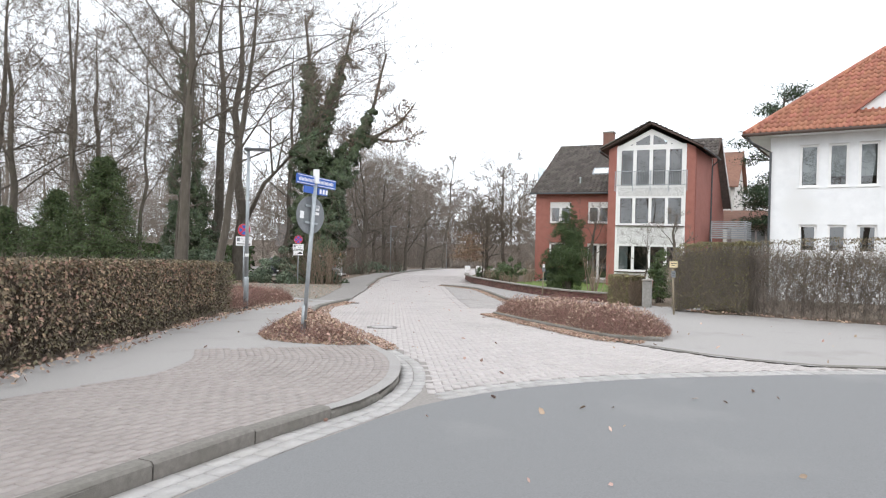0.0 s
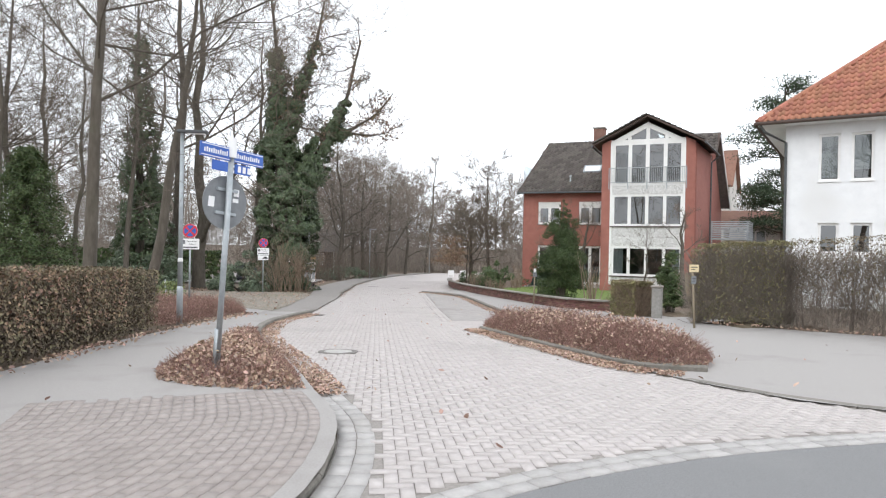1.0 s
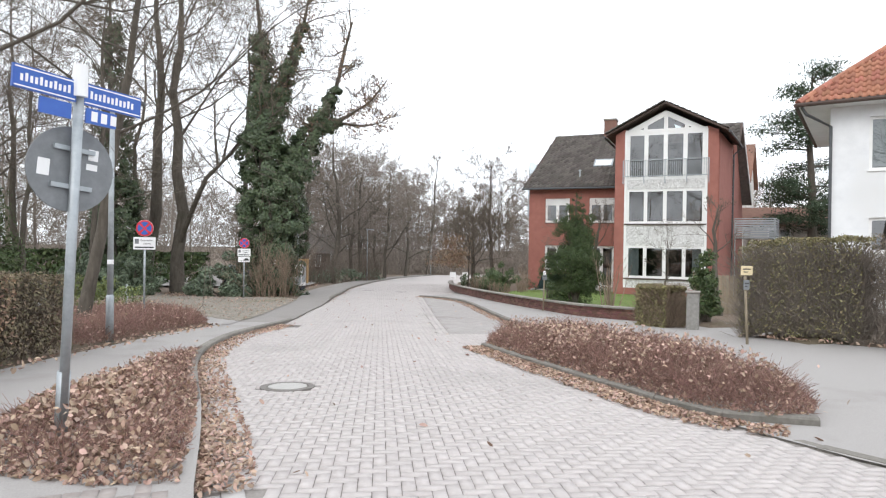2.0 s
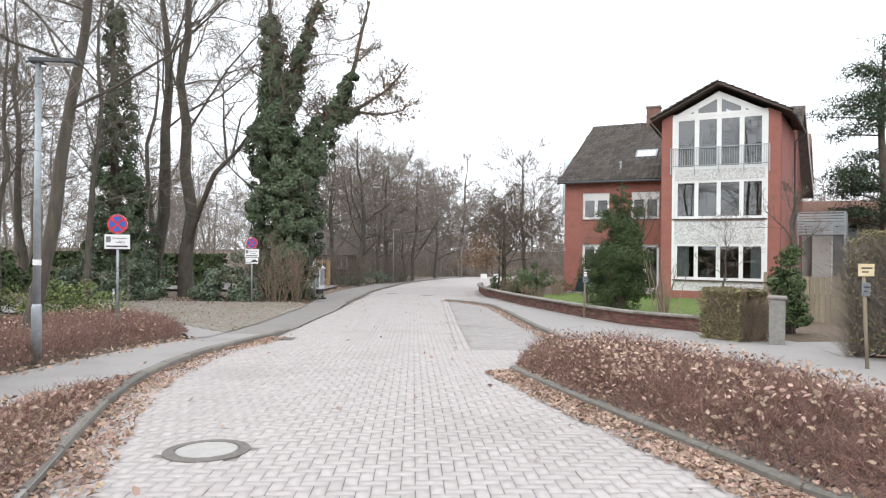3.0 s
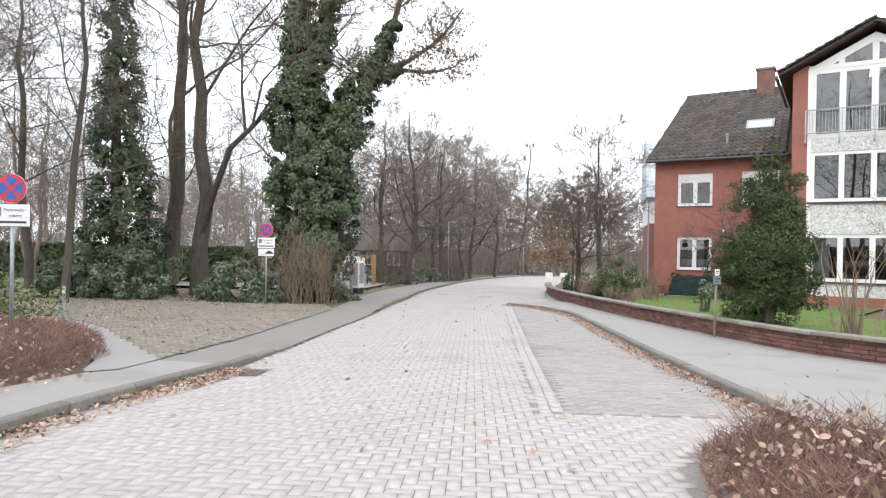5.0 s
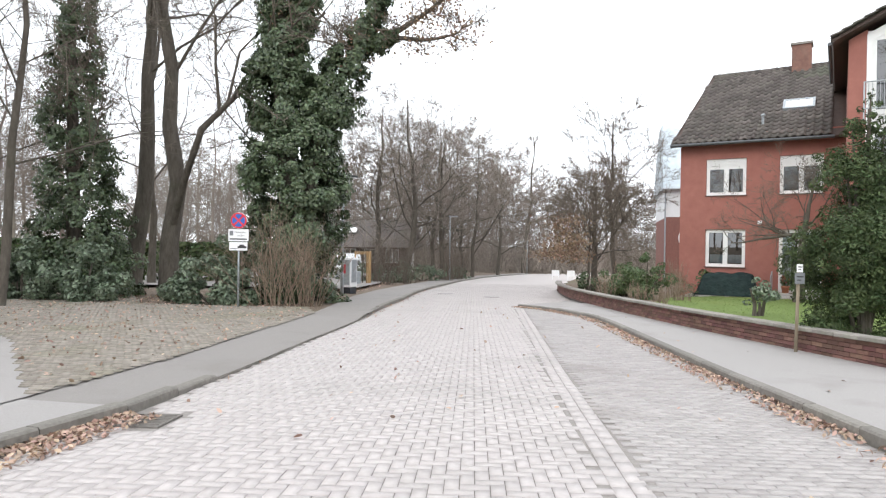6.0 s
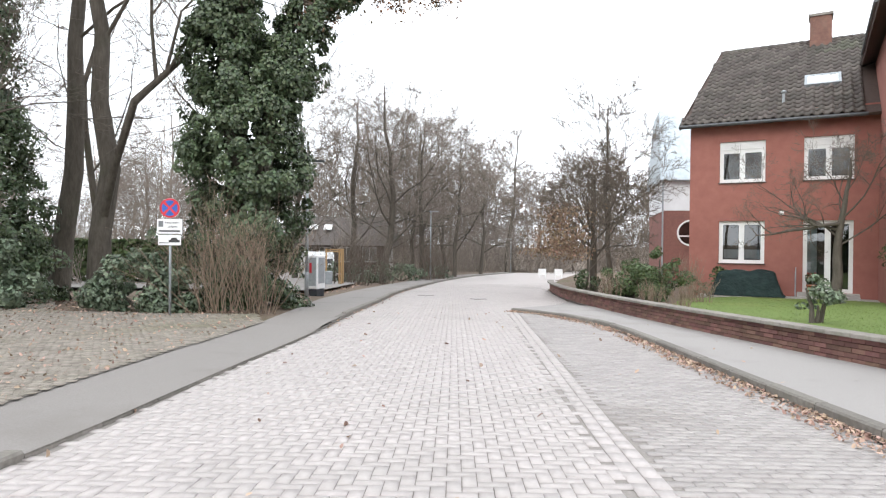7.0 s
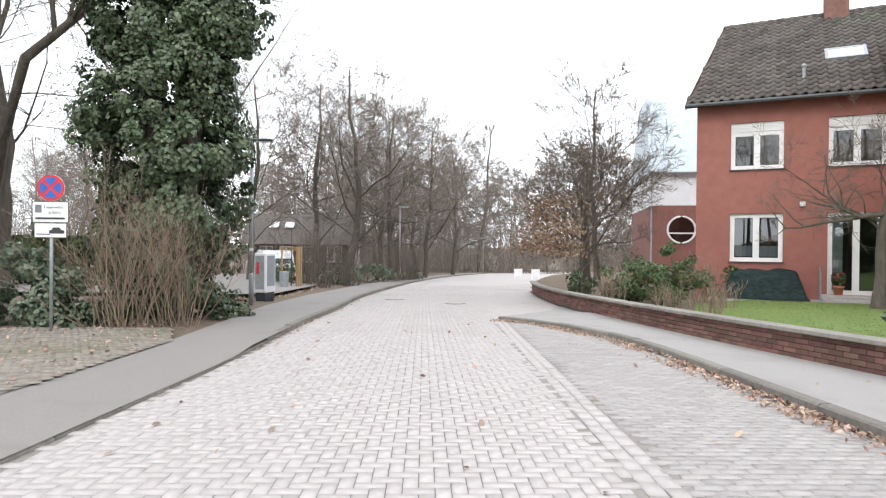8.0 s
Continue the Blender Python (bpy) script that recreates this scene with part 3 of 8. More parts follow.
# ---------------------------------------------------------------- beech hedges and shrub beds
def hedge_geo(rng, line, width, height, leaf, n_leaf, n_twig, low=0.0):
    """Leaves and twigs inside a clipped body that follows a line; full on the faces and the top."""
    P = np.array(line, float)
    seg = np.linalg.norm(np.diff(P, axis=0), axis=1)
    cum = np.concatenate([[0], np.cumsum(seg)])

    def along(s):
        i = np.clip(np.searchsorted(cum, s, "right") - 1, 0, len(seg) - 1)
        d = (P[i + 1] - P[i]) / seg[i][:, None]
        return P[i] + d * (s - cum[i])[:, None], d

    s = rng.uniform(0, cum[-1], n_leaf)
    q, d = along(s)
    nrm = np.stack([-d[:, 1], d[:, 0]], 1)
    z0 = np.array([ground_z(a, b) for a, b in q])
    bulge = np.array([0.07 * noise.noise((a * 1.3, b * 1.3, 3.0)) + 0.06 * noise.noise((a * 4, b * 4, 7)) for a, b in q])
    face = rng.random(n_leaf) < 0.62
    side = np.where(rng.random(n_leaf) < 0.5, 1.0, -1.0)
    off = np.where(face, side * (width / 2 - np.abs(rng.normal(size=n_leaf)) * 0.08 + bulge), rng.uniform(-width / 2, width / 2, n_leaf))
    h = np.where(face, height * (low + (1 - low) * rng.random(n_leaf) ** 0.8), height + bulge - np.abs(rng.normal(size=n_leaf)) * 0.06)
    cen = np.column_stack([q + nrm * off[:, None], z0 + h])
    nor = np.where(face[:, None], np.column_stack([nrm * side[:, None], np.full(n_leaf, 0.2)]), np.array([0, 0, 1.0]))
    s = rng.uniform(0, cum[-1], n_twig)
    q, d = along(s)
    nrm = np.stack([-d[:, 1], d[:, 0]], 1)
    z0 = np.array([ground_z(a, b) for a, b in q])
    off = rng.uniform(-0.45, 0.45, n_twig) * width
    p0 = np.column_stack([q + nrm * off[:, None] * 0.6, z0 + rng.uniform(0, height * 0.75, n_twig)])
    dv = np.column_stack([d * rng.normal(size=(n_twig, 1)) * 0.5 + nrm * (np.sign(off) * 0.5)[:, None], rng.uniform(0.2, 1.2, n_twig)])
    p2 = p0 + dv * rng.uniform(0.2, 0.6, n_twig)[:, None]
    p2[:, 2] = np.minimum(p2[:, 2], z0 + height + 0.07)
    p1 = (p0 + p2) / 2 + rng.normal(size=p0.shape) * 0.03
    fine = tubes(np.stack([p0, p2], 1), np.tile([0.006, 0.0028], (n_twig, 1)), 3)
    s = np.arange(0.12, cum[-1], 0.25)
    q, d = along(s)
    z0 = np.array([ground_z(a, b) for a, b in q])
    b0 = np.column_stack([q + rng.normal(size=q.shape) * 0.08, z0 - 0.05])
    m = len(s)
    b1 = b0 + np.column_stack([rng.normal(size=(m, 2)) * 0.05, np.full(m, height * 0.4)])
    b2 = b0 + np.column_stack([rng.normal(size=(m, 2)) * 0.15, np.full(m, height * 0.88)])
    stems = tubes(np.stack([b0, b1, b2], 1), np.tile([0.024, 0.018, 0.008], (m, 1)), 5)
    return leaves(cen, leaf, rng, 0.2, nor), merge(fine, stems)


def hedge(name, label, line, width, height, seed, n_leaf, n_twig, leaf=0.035, low=0.0, foliage=None, twig=None):
    rng = np.random.default_rng(seed)
    lf, tw = hedge_geo(rng, line, width, height, leaf, n_leaf, n_twig, low)
    h = thing(name, label, "hedge")
    part("foliage", lf, foliage or HEDGE_LEAF, h)
    tagged(part("twigs", tw, twig or TWIG, h), kind="stuff")
    return h


def shrub_bed(label, poly, height, seed, per_m2, litter_per_m2, material=None, base=0.08, dome=0.5):
    """Low dense leafless shrubs filling a bed, with leaves caught in and under them."""
    rng = np.random.default_rng(seed)
    x, y = sprinkle(rng, poly, per_m2)
    n = len(x)
    e = edge_dist(x, y, poly)
    nz = np.array([noise.noise((a * 1.1, b * 1.1, 5)) for a, b in zip(x, y)])
    h = height * np.minimum(1, 0.25 + e / dome) * (0.78 + 0.35 * nz)
    z = np.array([max(ground_z(a, b), road_z(b) + base) for a, b in zip(x, y)])
    a = rng.uniform(0, 2 * math.pi, n)
    lean = rng.uniform(0.1, 0.75, n)
    p0 = np.column_stack([x, y, z + rng.uniform(0, 0.5, n) * h])
    p2 = p0 + np.column_stack([np.cos(a) * lean * h, np.sin(a) * lean * h, rng.uniform(0.1, 0.6, n) * h])
    p1 = (p0 + p2) / 2 + np.column_stack([rng.normal(size=(n, 2)) * 0.03, 0.07 * h])
    bent = np.arange(n) % 4 == 0
    g = merge(tubes(np.stack([p0, p1, p2], 1)[bent], np.tile([0.0038, 0.003, 0.0016], (bent.sum(), 1)), 3), tubes(np.stack([p0, p2], 1)[~bent], np.tile([0.0034, 0.0016], ((~bent).sum(), 1)), 3))
    x, y = sprinkle(rng, poly, litter_per_m2)
    e = edge_dist(x, y, poly)
    z = np.array([max(ground_z(a, b), road_z(b) + base) for a, b in zip(x, y)])
    patch = np.array([noise.noise((a * 0.9, b * 0.9, 11)) for a, b in zip(x, y)])
    top = 0.85 * height * np.minimum(1, e / dome) * rng.random(len(x)) ** np.where(patch > 0.05, 0.8, 3.5)
    bed = thing("shrub_bed", label, "shrubs")
    tagged(part("twigs", g, material or TWIG_RED, bed), kind="stuff")
    part("caught_leaves", leaves(np.column_stack([x, y, z + 0.02 + top]), 0.027, rng, 0.8), LITTER, bed, "dry tan leaves caught among the twigs")
    return bed


def litter(label, points, seed, size=0.04, spread=0.0, lift=0.012):
    rng = np.random.default_rng(seed)
    cen = [(x, y, z + lift + rng.random() * spread) for x, y, z in points]
    ob = part("fallen_leaves", leaves(cen, size, rng, 1.6, None, 0.55, 0.2), LITTER)
    return tagged(ob, label, "leaf litter", kind="stuff")


# ---------------------------------------------------------------- trees
def unit(a):
    return a / (np.linalg.norm(a, axis=-1, keepdims=True) + 1e-12)


def spikes(paths, r):
    """Many fine twigs at once, each a three-sided point."""
    P = np.asarray(paths, float)
    n = len(P)
    v, f = tubes(P[:, [0, -1]], np.column_stack([r, r]), 3)
    v = v.reshape(n, 6, 3)
    V = np.concatenate([v[:, :3], P[:, -1:]], 1).reshape(-1, 3)
    b = np.arange(n)[:, None] * 4
    return V, [np.concatenate([b + [0, 1, 3], b + [1, 2, 3], b + [2, 0, 3]])]


def grow(rng, P, D, L, R, levels, spread, up, least=0.0032):
    """Branches of one level and all that springs from them, level by level. levels: (joints, sides, children, wobble). Returns a tube mesh a level."""
    out = []
    for k, sides, kids, wob in levels:
        n = len(P)
        pts, d = [P], unit(D)
        for i in range(1, k):
            d = unit(d + rng.normal(size=(n, 3)) * wob + np.array([0, 0, up * 0.12]))
            pts.append(pts[-1] + d * (L / (k - 1))[:, None])
        path = np.stack(pts, 1)
        rad = np.maximum(R[:, None] * (1 - 0.75 * np.arange(k) / (k - 1)), least)
        out.append(spikes(path, rad[:, 0] * 1.15) if k == 2 and not kids else tubes(path, rad, sides))
        if not kids:
            break
        t = rng.uniform(0.22, 1.0, (n, kids))
        t[:, 0] = 0.97
        i = np.minimum((t * (k - 1)).astype(int), k - 2)
        f = (t * (k - 1) - i)[..., None]
        rows = np.arange(n)[:, None]
        a, b = path[rows, i], path[rows, i + 1]
        ax = unit(b - a)
        side = rng.normal(size=a.shape)
        side = unit(side - ax * (side * ax).sum(-1, keepdims=True))
        ang = (rng.uniform(0.4, 1.0, (n, kids)) * spread)[..., None]
        P = (a * (1 - f) + b * f).reshape(-1, 3)
        D = (ax * np.cos(ang) + side * np.sin(ang) + np.array([0, 0, 0.15 * up])).reshape(-1, 3)
        R = np.maximum(least, (rad[rows, i] * rng.uniform(0.45, 0.65, (n, kids))).reshape(-1))
        L = (L[:, None] * rng.uniform(0.38, 0.62, (n, kids)) * (1.2 - 0.5 * t)).reshape(-1)
    return out


FINE = ((6, 6, 7, 0.2), (4, 4, 6, 0.25), (3, 3, 5, 0.25), (2, 3, 3, 0.28), (2, 3, 0, 0.28))
MEDIUM = ((5, 5, 7, 0.2), (3, 4, 6, 0.24), (2, 3, 6, 0.25), (2, 3, 0, 0.28))
BROAD = ((5, 5, 8, 0.2), (3, 4, 7, 0.24), (2, 3, 7, 0.26), (2, 3, 0, 0.28))
COARSE = ((4, 4, 6, 0.16), (3, 3, 6, 0.22), (2, 3, 3, 0.25), (2, 3, 0, 0.25))


def tree_wood(rng, height, r0, lean, first, limbs, levels, spread, up, limb_len, fork=0, start=(), least=0.0032, sway=0.011):
    """Trunk and branch meshes at the origin."""
    k = 10
    t = np.linspace(0, 1, k)
    wob = np.cumsum(rng.normal(size=(k, 2)) * sway * height, axis=0) * np.minimum(1, np.arange(k) / 2)[:, None]
    pts = np.column_stack([lean[0] * t * height + wob[:, 0], lean[1] * t * height + wob[:, 1], height * t])
    pts = np.insert(pts, 1, pts[0] * 0.97 + pts[1] * 0.03 + [0, 0, 0.12], axis=0)
    rad = r0 * (1 - 0.86 * t ** 1.2)
    rad = np.insert(rad, 1, r0 * 1.12)
    rad[0] = r0 * 1.4
    H = pts[:, 2]
    tr = [tubes(pts[None], rad[None], 10)]
    P, D, L, R = [], [], [], []
    for j in range(limbs):
        q = first + (0.97 - first) * (j + rng.random() * 0.8) / limbs
        h = q * height
        a = j * 2.4 + rng.uniform(-0.5, 0.5)
        tilt = rng.uniform(0.55, 1.1) * spread
        P.append([np.interp(h, H, pts[:, 0]), np.interp(h, H, pts[:, 1]), h])
        D.append([math.cos(a) * math.sin(tilt), math.sin(a) * math.sin(tilt), math.cos(tilt)])
        L.append(height * limb_len * (1.15 - 0.7 * (q - first) / (1 - first)) * rng.uniform(0.75, 1.2))
        R.append(np.interp(h, H, rad) * rng.uniform(0.24, 0.38))
    for j in range(fork):
        h = height * rng.uniform(0.2, 0.34)
        a = rng.uniform(0, 6.28)
        P.append([np.interp(h, H, pts[:, 0]), np.interp(h, H, pts[:, 1]), h])
        D.append([math.cos(a) * 0.3, math.sin(a) * 0.3, 1])
        L.append(height * 0.6)
        R.append(r0 * 0.6)
    for h, dx, dy, dz, ln, r in start:
        P.append([np.interp(h, H, pts[:, 0]), np.interp(h, H, pts[:, 1]), h])
        D.append([dx, dy, dz])
        L.append(ln)
        R.append(r)
    return tr, grow(rng, np.array(P), np.array(D), np.array(L), np.array(R), levels, spread, up, least)


def bare_tree(label, at, height, r0, seed, lean=(0, 0), first=0.4, limbs=10, levels=FINE, spread=1.0, up=0.5, limb_len=0.38, fork=0, start=(), name="bare_tree", group="", twig=None, least=0.0036, sway=0.011):
    """Trunk, limbs and twigs as three meshes."""
    rng = np.random.default_rng(seed)
    x, y = at
    t = thing(name, label, "tree", pose(x, y, ground_z(x, y) - 0.1), group)
    tr, br = tree_wood(rng, height, r0, lean, first, limbs, levels, spread, up, limb_len, fork, start, least, sway)
    part("trunk", merge(*tr), BARK, t, smooth=True)
    tagged(part("branches", merge(*br[:2]), BARK, t, smooth=True), kind="stuff")
    tagged(part("twigs", merge(*br[2:]), twig or TWIG, t), kind="stuff")
    return t


def clump(rng, centre, radius, n, squash=1.0):
    """Points near the skin of a lumpy ball."""
    d = rng.normal(size=(n, 3))
    d /= np.linalg.norm(d, axis=1)[:, None]
    r = radius * (0.55 + 0.5 * rng.random(n) ** 0.5)
    p = d * r[:, None]
    p[:, 2] *= squash
    return p + np.asarray(centre), d


def evergreen(name, label, at, blobs, seed, leaf, material, density, category="shrub", stem=0.06, up=0.3, group="", many=1.0, aspect=0.6):
    """A bush of many leaf clumps on stems. blobs: (x, y, z, radius) from its foot."""
    rng = np.random.default_rng(seed)
    x, y = at
    z = max(ground_z(x, y), road_z(y) + 0.05)
    t = thing(name, label, category, pose(x, y, z), group)
    C, N, st = [], [], Geo()
    for bx, by, bz, br in blobs:
        m = max(3, int((9 * br * br + 4) * many))
        for k in range(m):
            a = rng.normal(size=3)
            a /= np.linalg.norm(a)
            c = np.array([bx, by, bz]) + a * br * rng.uniform(0.45, 0.95)
            c[2] = max(c[2], 0.04)
            cr = br * rng.uniform(0.22, 0.5)
            p, n = clump(rng, c, cr, int(density * cr * cr), 0.8)
            p[:, 2] = np.maximum(p[:, 2], 0.01)
            C.append(p)
            N.append(n)
        st.tube([(rng.normal() * 0.08, rng.normal() * 0.08, -0.05), (bx * 0.5, by * 0.5, bz * 0.5), (bx, by, bz)], [stem, stem * 0.7, stem * 0.3], 6, False)
    part("foliage", leaves(np.concatenate(C), leaf, rng, up, np.concatenate(N), aspect), material, t)
    part("stems", st.g, BARK, t)
    return t


# ---------------------------------------------------------------- houses
def wall_geo(u0, u1, z0, z1, holes, thick):
    """An upright wall in x (u) and z, outer face at y = 0, thick towards +y, with openings (u0, u1, z0, z1) cut right through."""
    us = sorted({u0, u1, *[h[0] for h in holes], *[h[1] for h in holes]})
    zs = sorted({z0, z1, *[h[2] for h in holes], *[h[3] for h in holes]})
    us, zs = [u for u in us if u0 <= u <= u1], [z for z in zs if z0 <= z <= z1]
    solid = {}
    for i in range(len(us) - 1):
        for j in range(len(zs) - 1):
            cu, cz = (us[i] + us[i + 1]) / 2, (zs[j] + zs[j + 1]) / 2
            solid[i, j] = not any(h[0] < cu < h[1] and h[2] < cz < h[3] for h in holes)
    g = Geo()
    for (i, j), s in solid.items():
        if not s:
            continue
        a, b, c, d = us[i], us[i + 1], zs[j], zs[j + 1]
        g.add([(a, 0, c), (b, 0, c), (b, 0, d), (a, 0, d)], [(0, 1, 2, 3)])
        g.add([(a, thick, c), (b, thick, c), (b, thick, d), (a, thick, d)], [(3, 2, 1, 0)])
        for di, dj, q in ((-1, 0, [(a, 0, c), (a, 0, d), (a, thick, d), (a, thick, c)]), (1, 0, [(b, 0, c), (b, thick, c), (b, thick, d), (b, 0, d)]), (0, -1, [(a, 0, c), (a, thick, c), (b, thick, c), (b, 0, c)]), (0, 1, [(a, 0, d), (b, 0, d), (b, thick, d), (a, thick, d)])):
            if not solid.get((i + di, j + dj), False):
                g.add(q, [(0, 1, 2, 3)])
    return g


def window(parent, u0, u1, z0, z1, m, lights=2, fw=0.075, deep=0.12, sill=True, shutter=0.0, bars=(), name="window", sill_mat=None):
    """A white window set back in its opening: frame, panes, sill. Lies in the wall's own x, z; m places that wall."""
    w = new(name)
    w.parent = parent
    w.matrix_local = m
    g = Geo()
    y0, y1 = deep, deep + 0.07
    zt = z1 - shutter
    for a, b, c, d in ((u0, u0 + fw, z0, z1), (u1 - fw, u1, z0, z1), (u0 + fw, u1 - fw, z0, z0 + fw), (u0 + fw, u1 - fw, zt - fw, zt)):
        g.box(a, b, y0, y1, c, d)
    n = lights
    step = (u1 - u0) / n
    for k in range(1, n):
        g.box(u0 + k * step - fw * 0.7, u0 + k * step + fw * 0.7, y0 + 0.003, y1 - 0.003, z0 + fw, zt - fw)
    for zb in bars:
        g.box(u0 + fw, u1 - fw, y0 + 0.006, y1 - 0.006, zb - fw * 0.6, zb + fw * 0.6)
    part("window_frame", g.g, WHITE, w)
    if shutter:
        sg = Geo()
        k = max(2, int(shutter / 0.055))
        for i in range(k):
            a = zt + 0.004 + (shutter - 0.004) * i / k
            sg.box(u0 + 0.01, u1 - 0.01, y0 - 0.03 + 0.004 * (i % 2), y1 - 0.01, a, a + (shutter - 0.004) / k - 0.006)
        part("shutter_box", sg.g, WHITE, w, "white roller shutter")
    for k in range(n):
        a, b = u0 + k * step + (fw if k == 0 else fw * 0.7), u0 + (k + 1) * step - (fw if k == n - 1 else fw * 0.7)
        zz = [z0 + fw] + sorted(bars) + [zt - fw]
        for c, d in zip(zz, zz[1:]):
            pn = part("pane", Geo().add([(a, y0 + 0.035, c), (b, y0 + 0.035, c), (b, y0 + 0.035, d), (a, y0 + 0.035, d)], [(0, 1, 2, 3)]).g, GLASS, w)
            pn.visible_shadow = False
    if sill:
        part("window_sill", Geo().box(u0 - 0.04, u1 + 0.04, -0.05, y0 - 0.002, z0 - 0.04, z0 - 0.003).g, sill_mat or COPING, w)
    return w


def tile_mesh(name, w, l, material, rise=0.055):
    """One pantile: an S across its width, thick, lower edge proud."""
    prof = [(0, 0.0), (0.18, -0.012), (0.4, -0.01), (0.6, rise), (0.8, rise * 1.15), (1.0, 0.0)]
    v = []
    for y, lift in ((0, 0.045), (l, 0.0)):
        v += [(x * w, y, z + lift) for x, z in prof]
    v += [(x * w, 0, z + 0.045 - 0.034) for x, z in prof]
    n = len(prof)
    f = [(i, i + 1, n + i + 1, n + i) for i in range(n - 1)] + [(2 * n + i, 2 * n + i + 1, i + 1, i) for i in range(n - 1)]
    return v, f


def tiled_slope(parent, m, keep, u0, u1, length, material, single, w=0.3, l=0.34, near=None):
    """Tiles in courses over a slope (x along the eave, y up the slope). keep(u, s): is there a tile. near(u, s): tiles that are pieces of their own."""
    v, f = tile_mesh("roof_tile", w * 1.02, l * 1.12, material)
    piece = mesh_from("roof_tile", v, f, single, True)
    rest = Geo()
    count = 0
    for j in range(int(length / l) + 1):
        for i in range(int((u1 - u0) / w) + 1):
            u, s = u0 + i * w, j * l
            if not keep(u + w / 2, s + l / 2):
                continue
            dz = random.uniform(-0.004, 0.004)
            if near and count < 300 and near(u, s):
                ob = new("roof_tile", piece)
                ob.parent = parent
                ob.matrix_local = m @ Matrix.Translation((u, s, dz))
                count += 1
            else:
                rest.add([(x + u, y + s, z + dz) for x, y, z in v], f)
    if rest.v:
        vv = [tuple(m @ Vector(p)) for p in rest.v]
        tagged(part("roof_tiles", (vv, rest.f), material, parent, smooth=True), kind="stuff")


def slope_matrix(x0, y0, z0, dirx, diry, rise, run):
    """x along the eave, y up the slope, z out of it."""
    ex = Vector(dirx).normalized()
    ey = (Vector(diry).normalized() * run + Vector((0, 0, rise))).normalized()
    ez = ex.cross(ey)
    m = Matrix((ex, ey, ez)).transposed().to_4x4()
    m.translation = (x0, y0, z0)
    return m


def curtain(parent, m, u0, u1, z0, z1, y, material=None):
    n = max(4, int((u1 - u0) / 0.05))
    v, f = [], []
    for i in range(n + 1):
        u = u0 + (u1 - u0) * i / n
        yy = y + 0.03 * math.sin(i * 1.9)
        v += [tuple(m @ Vector((u, yy, z0))), tuple(m @ Vector((u, yy, z1)))]
    f = [(2 * i, 2 * i + 2, 2 * i + 3, 2 * i + 1) for i in range(n)]
    part("curtain", (v, f), material or CURTAIN, parent, smooth=True)


TH = radians(-28.92)
HOUSE = Matrix.Rotation(TH, 4, "Z")  # x: along the front, y: away from the street
D0, D1 = 46.64, 41.85


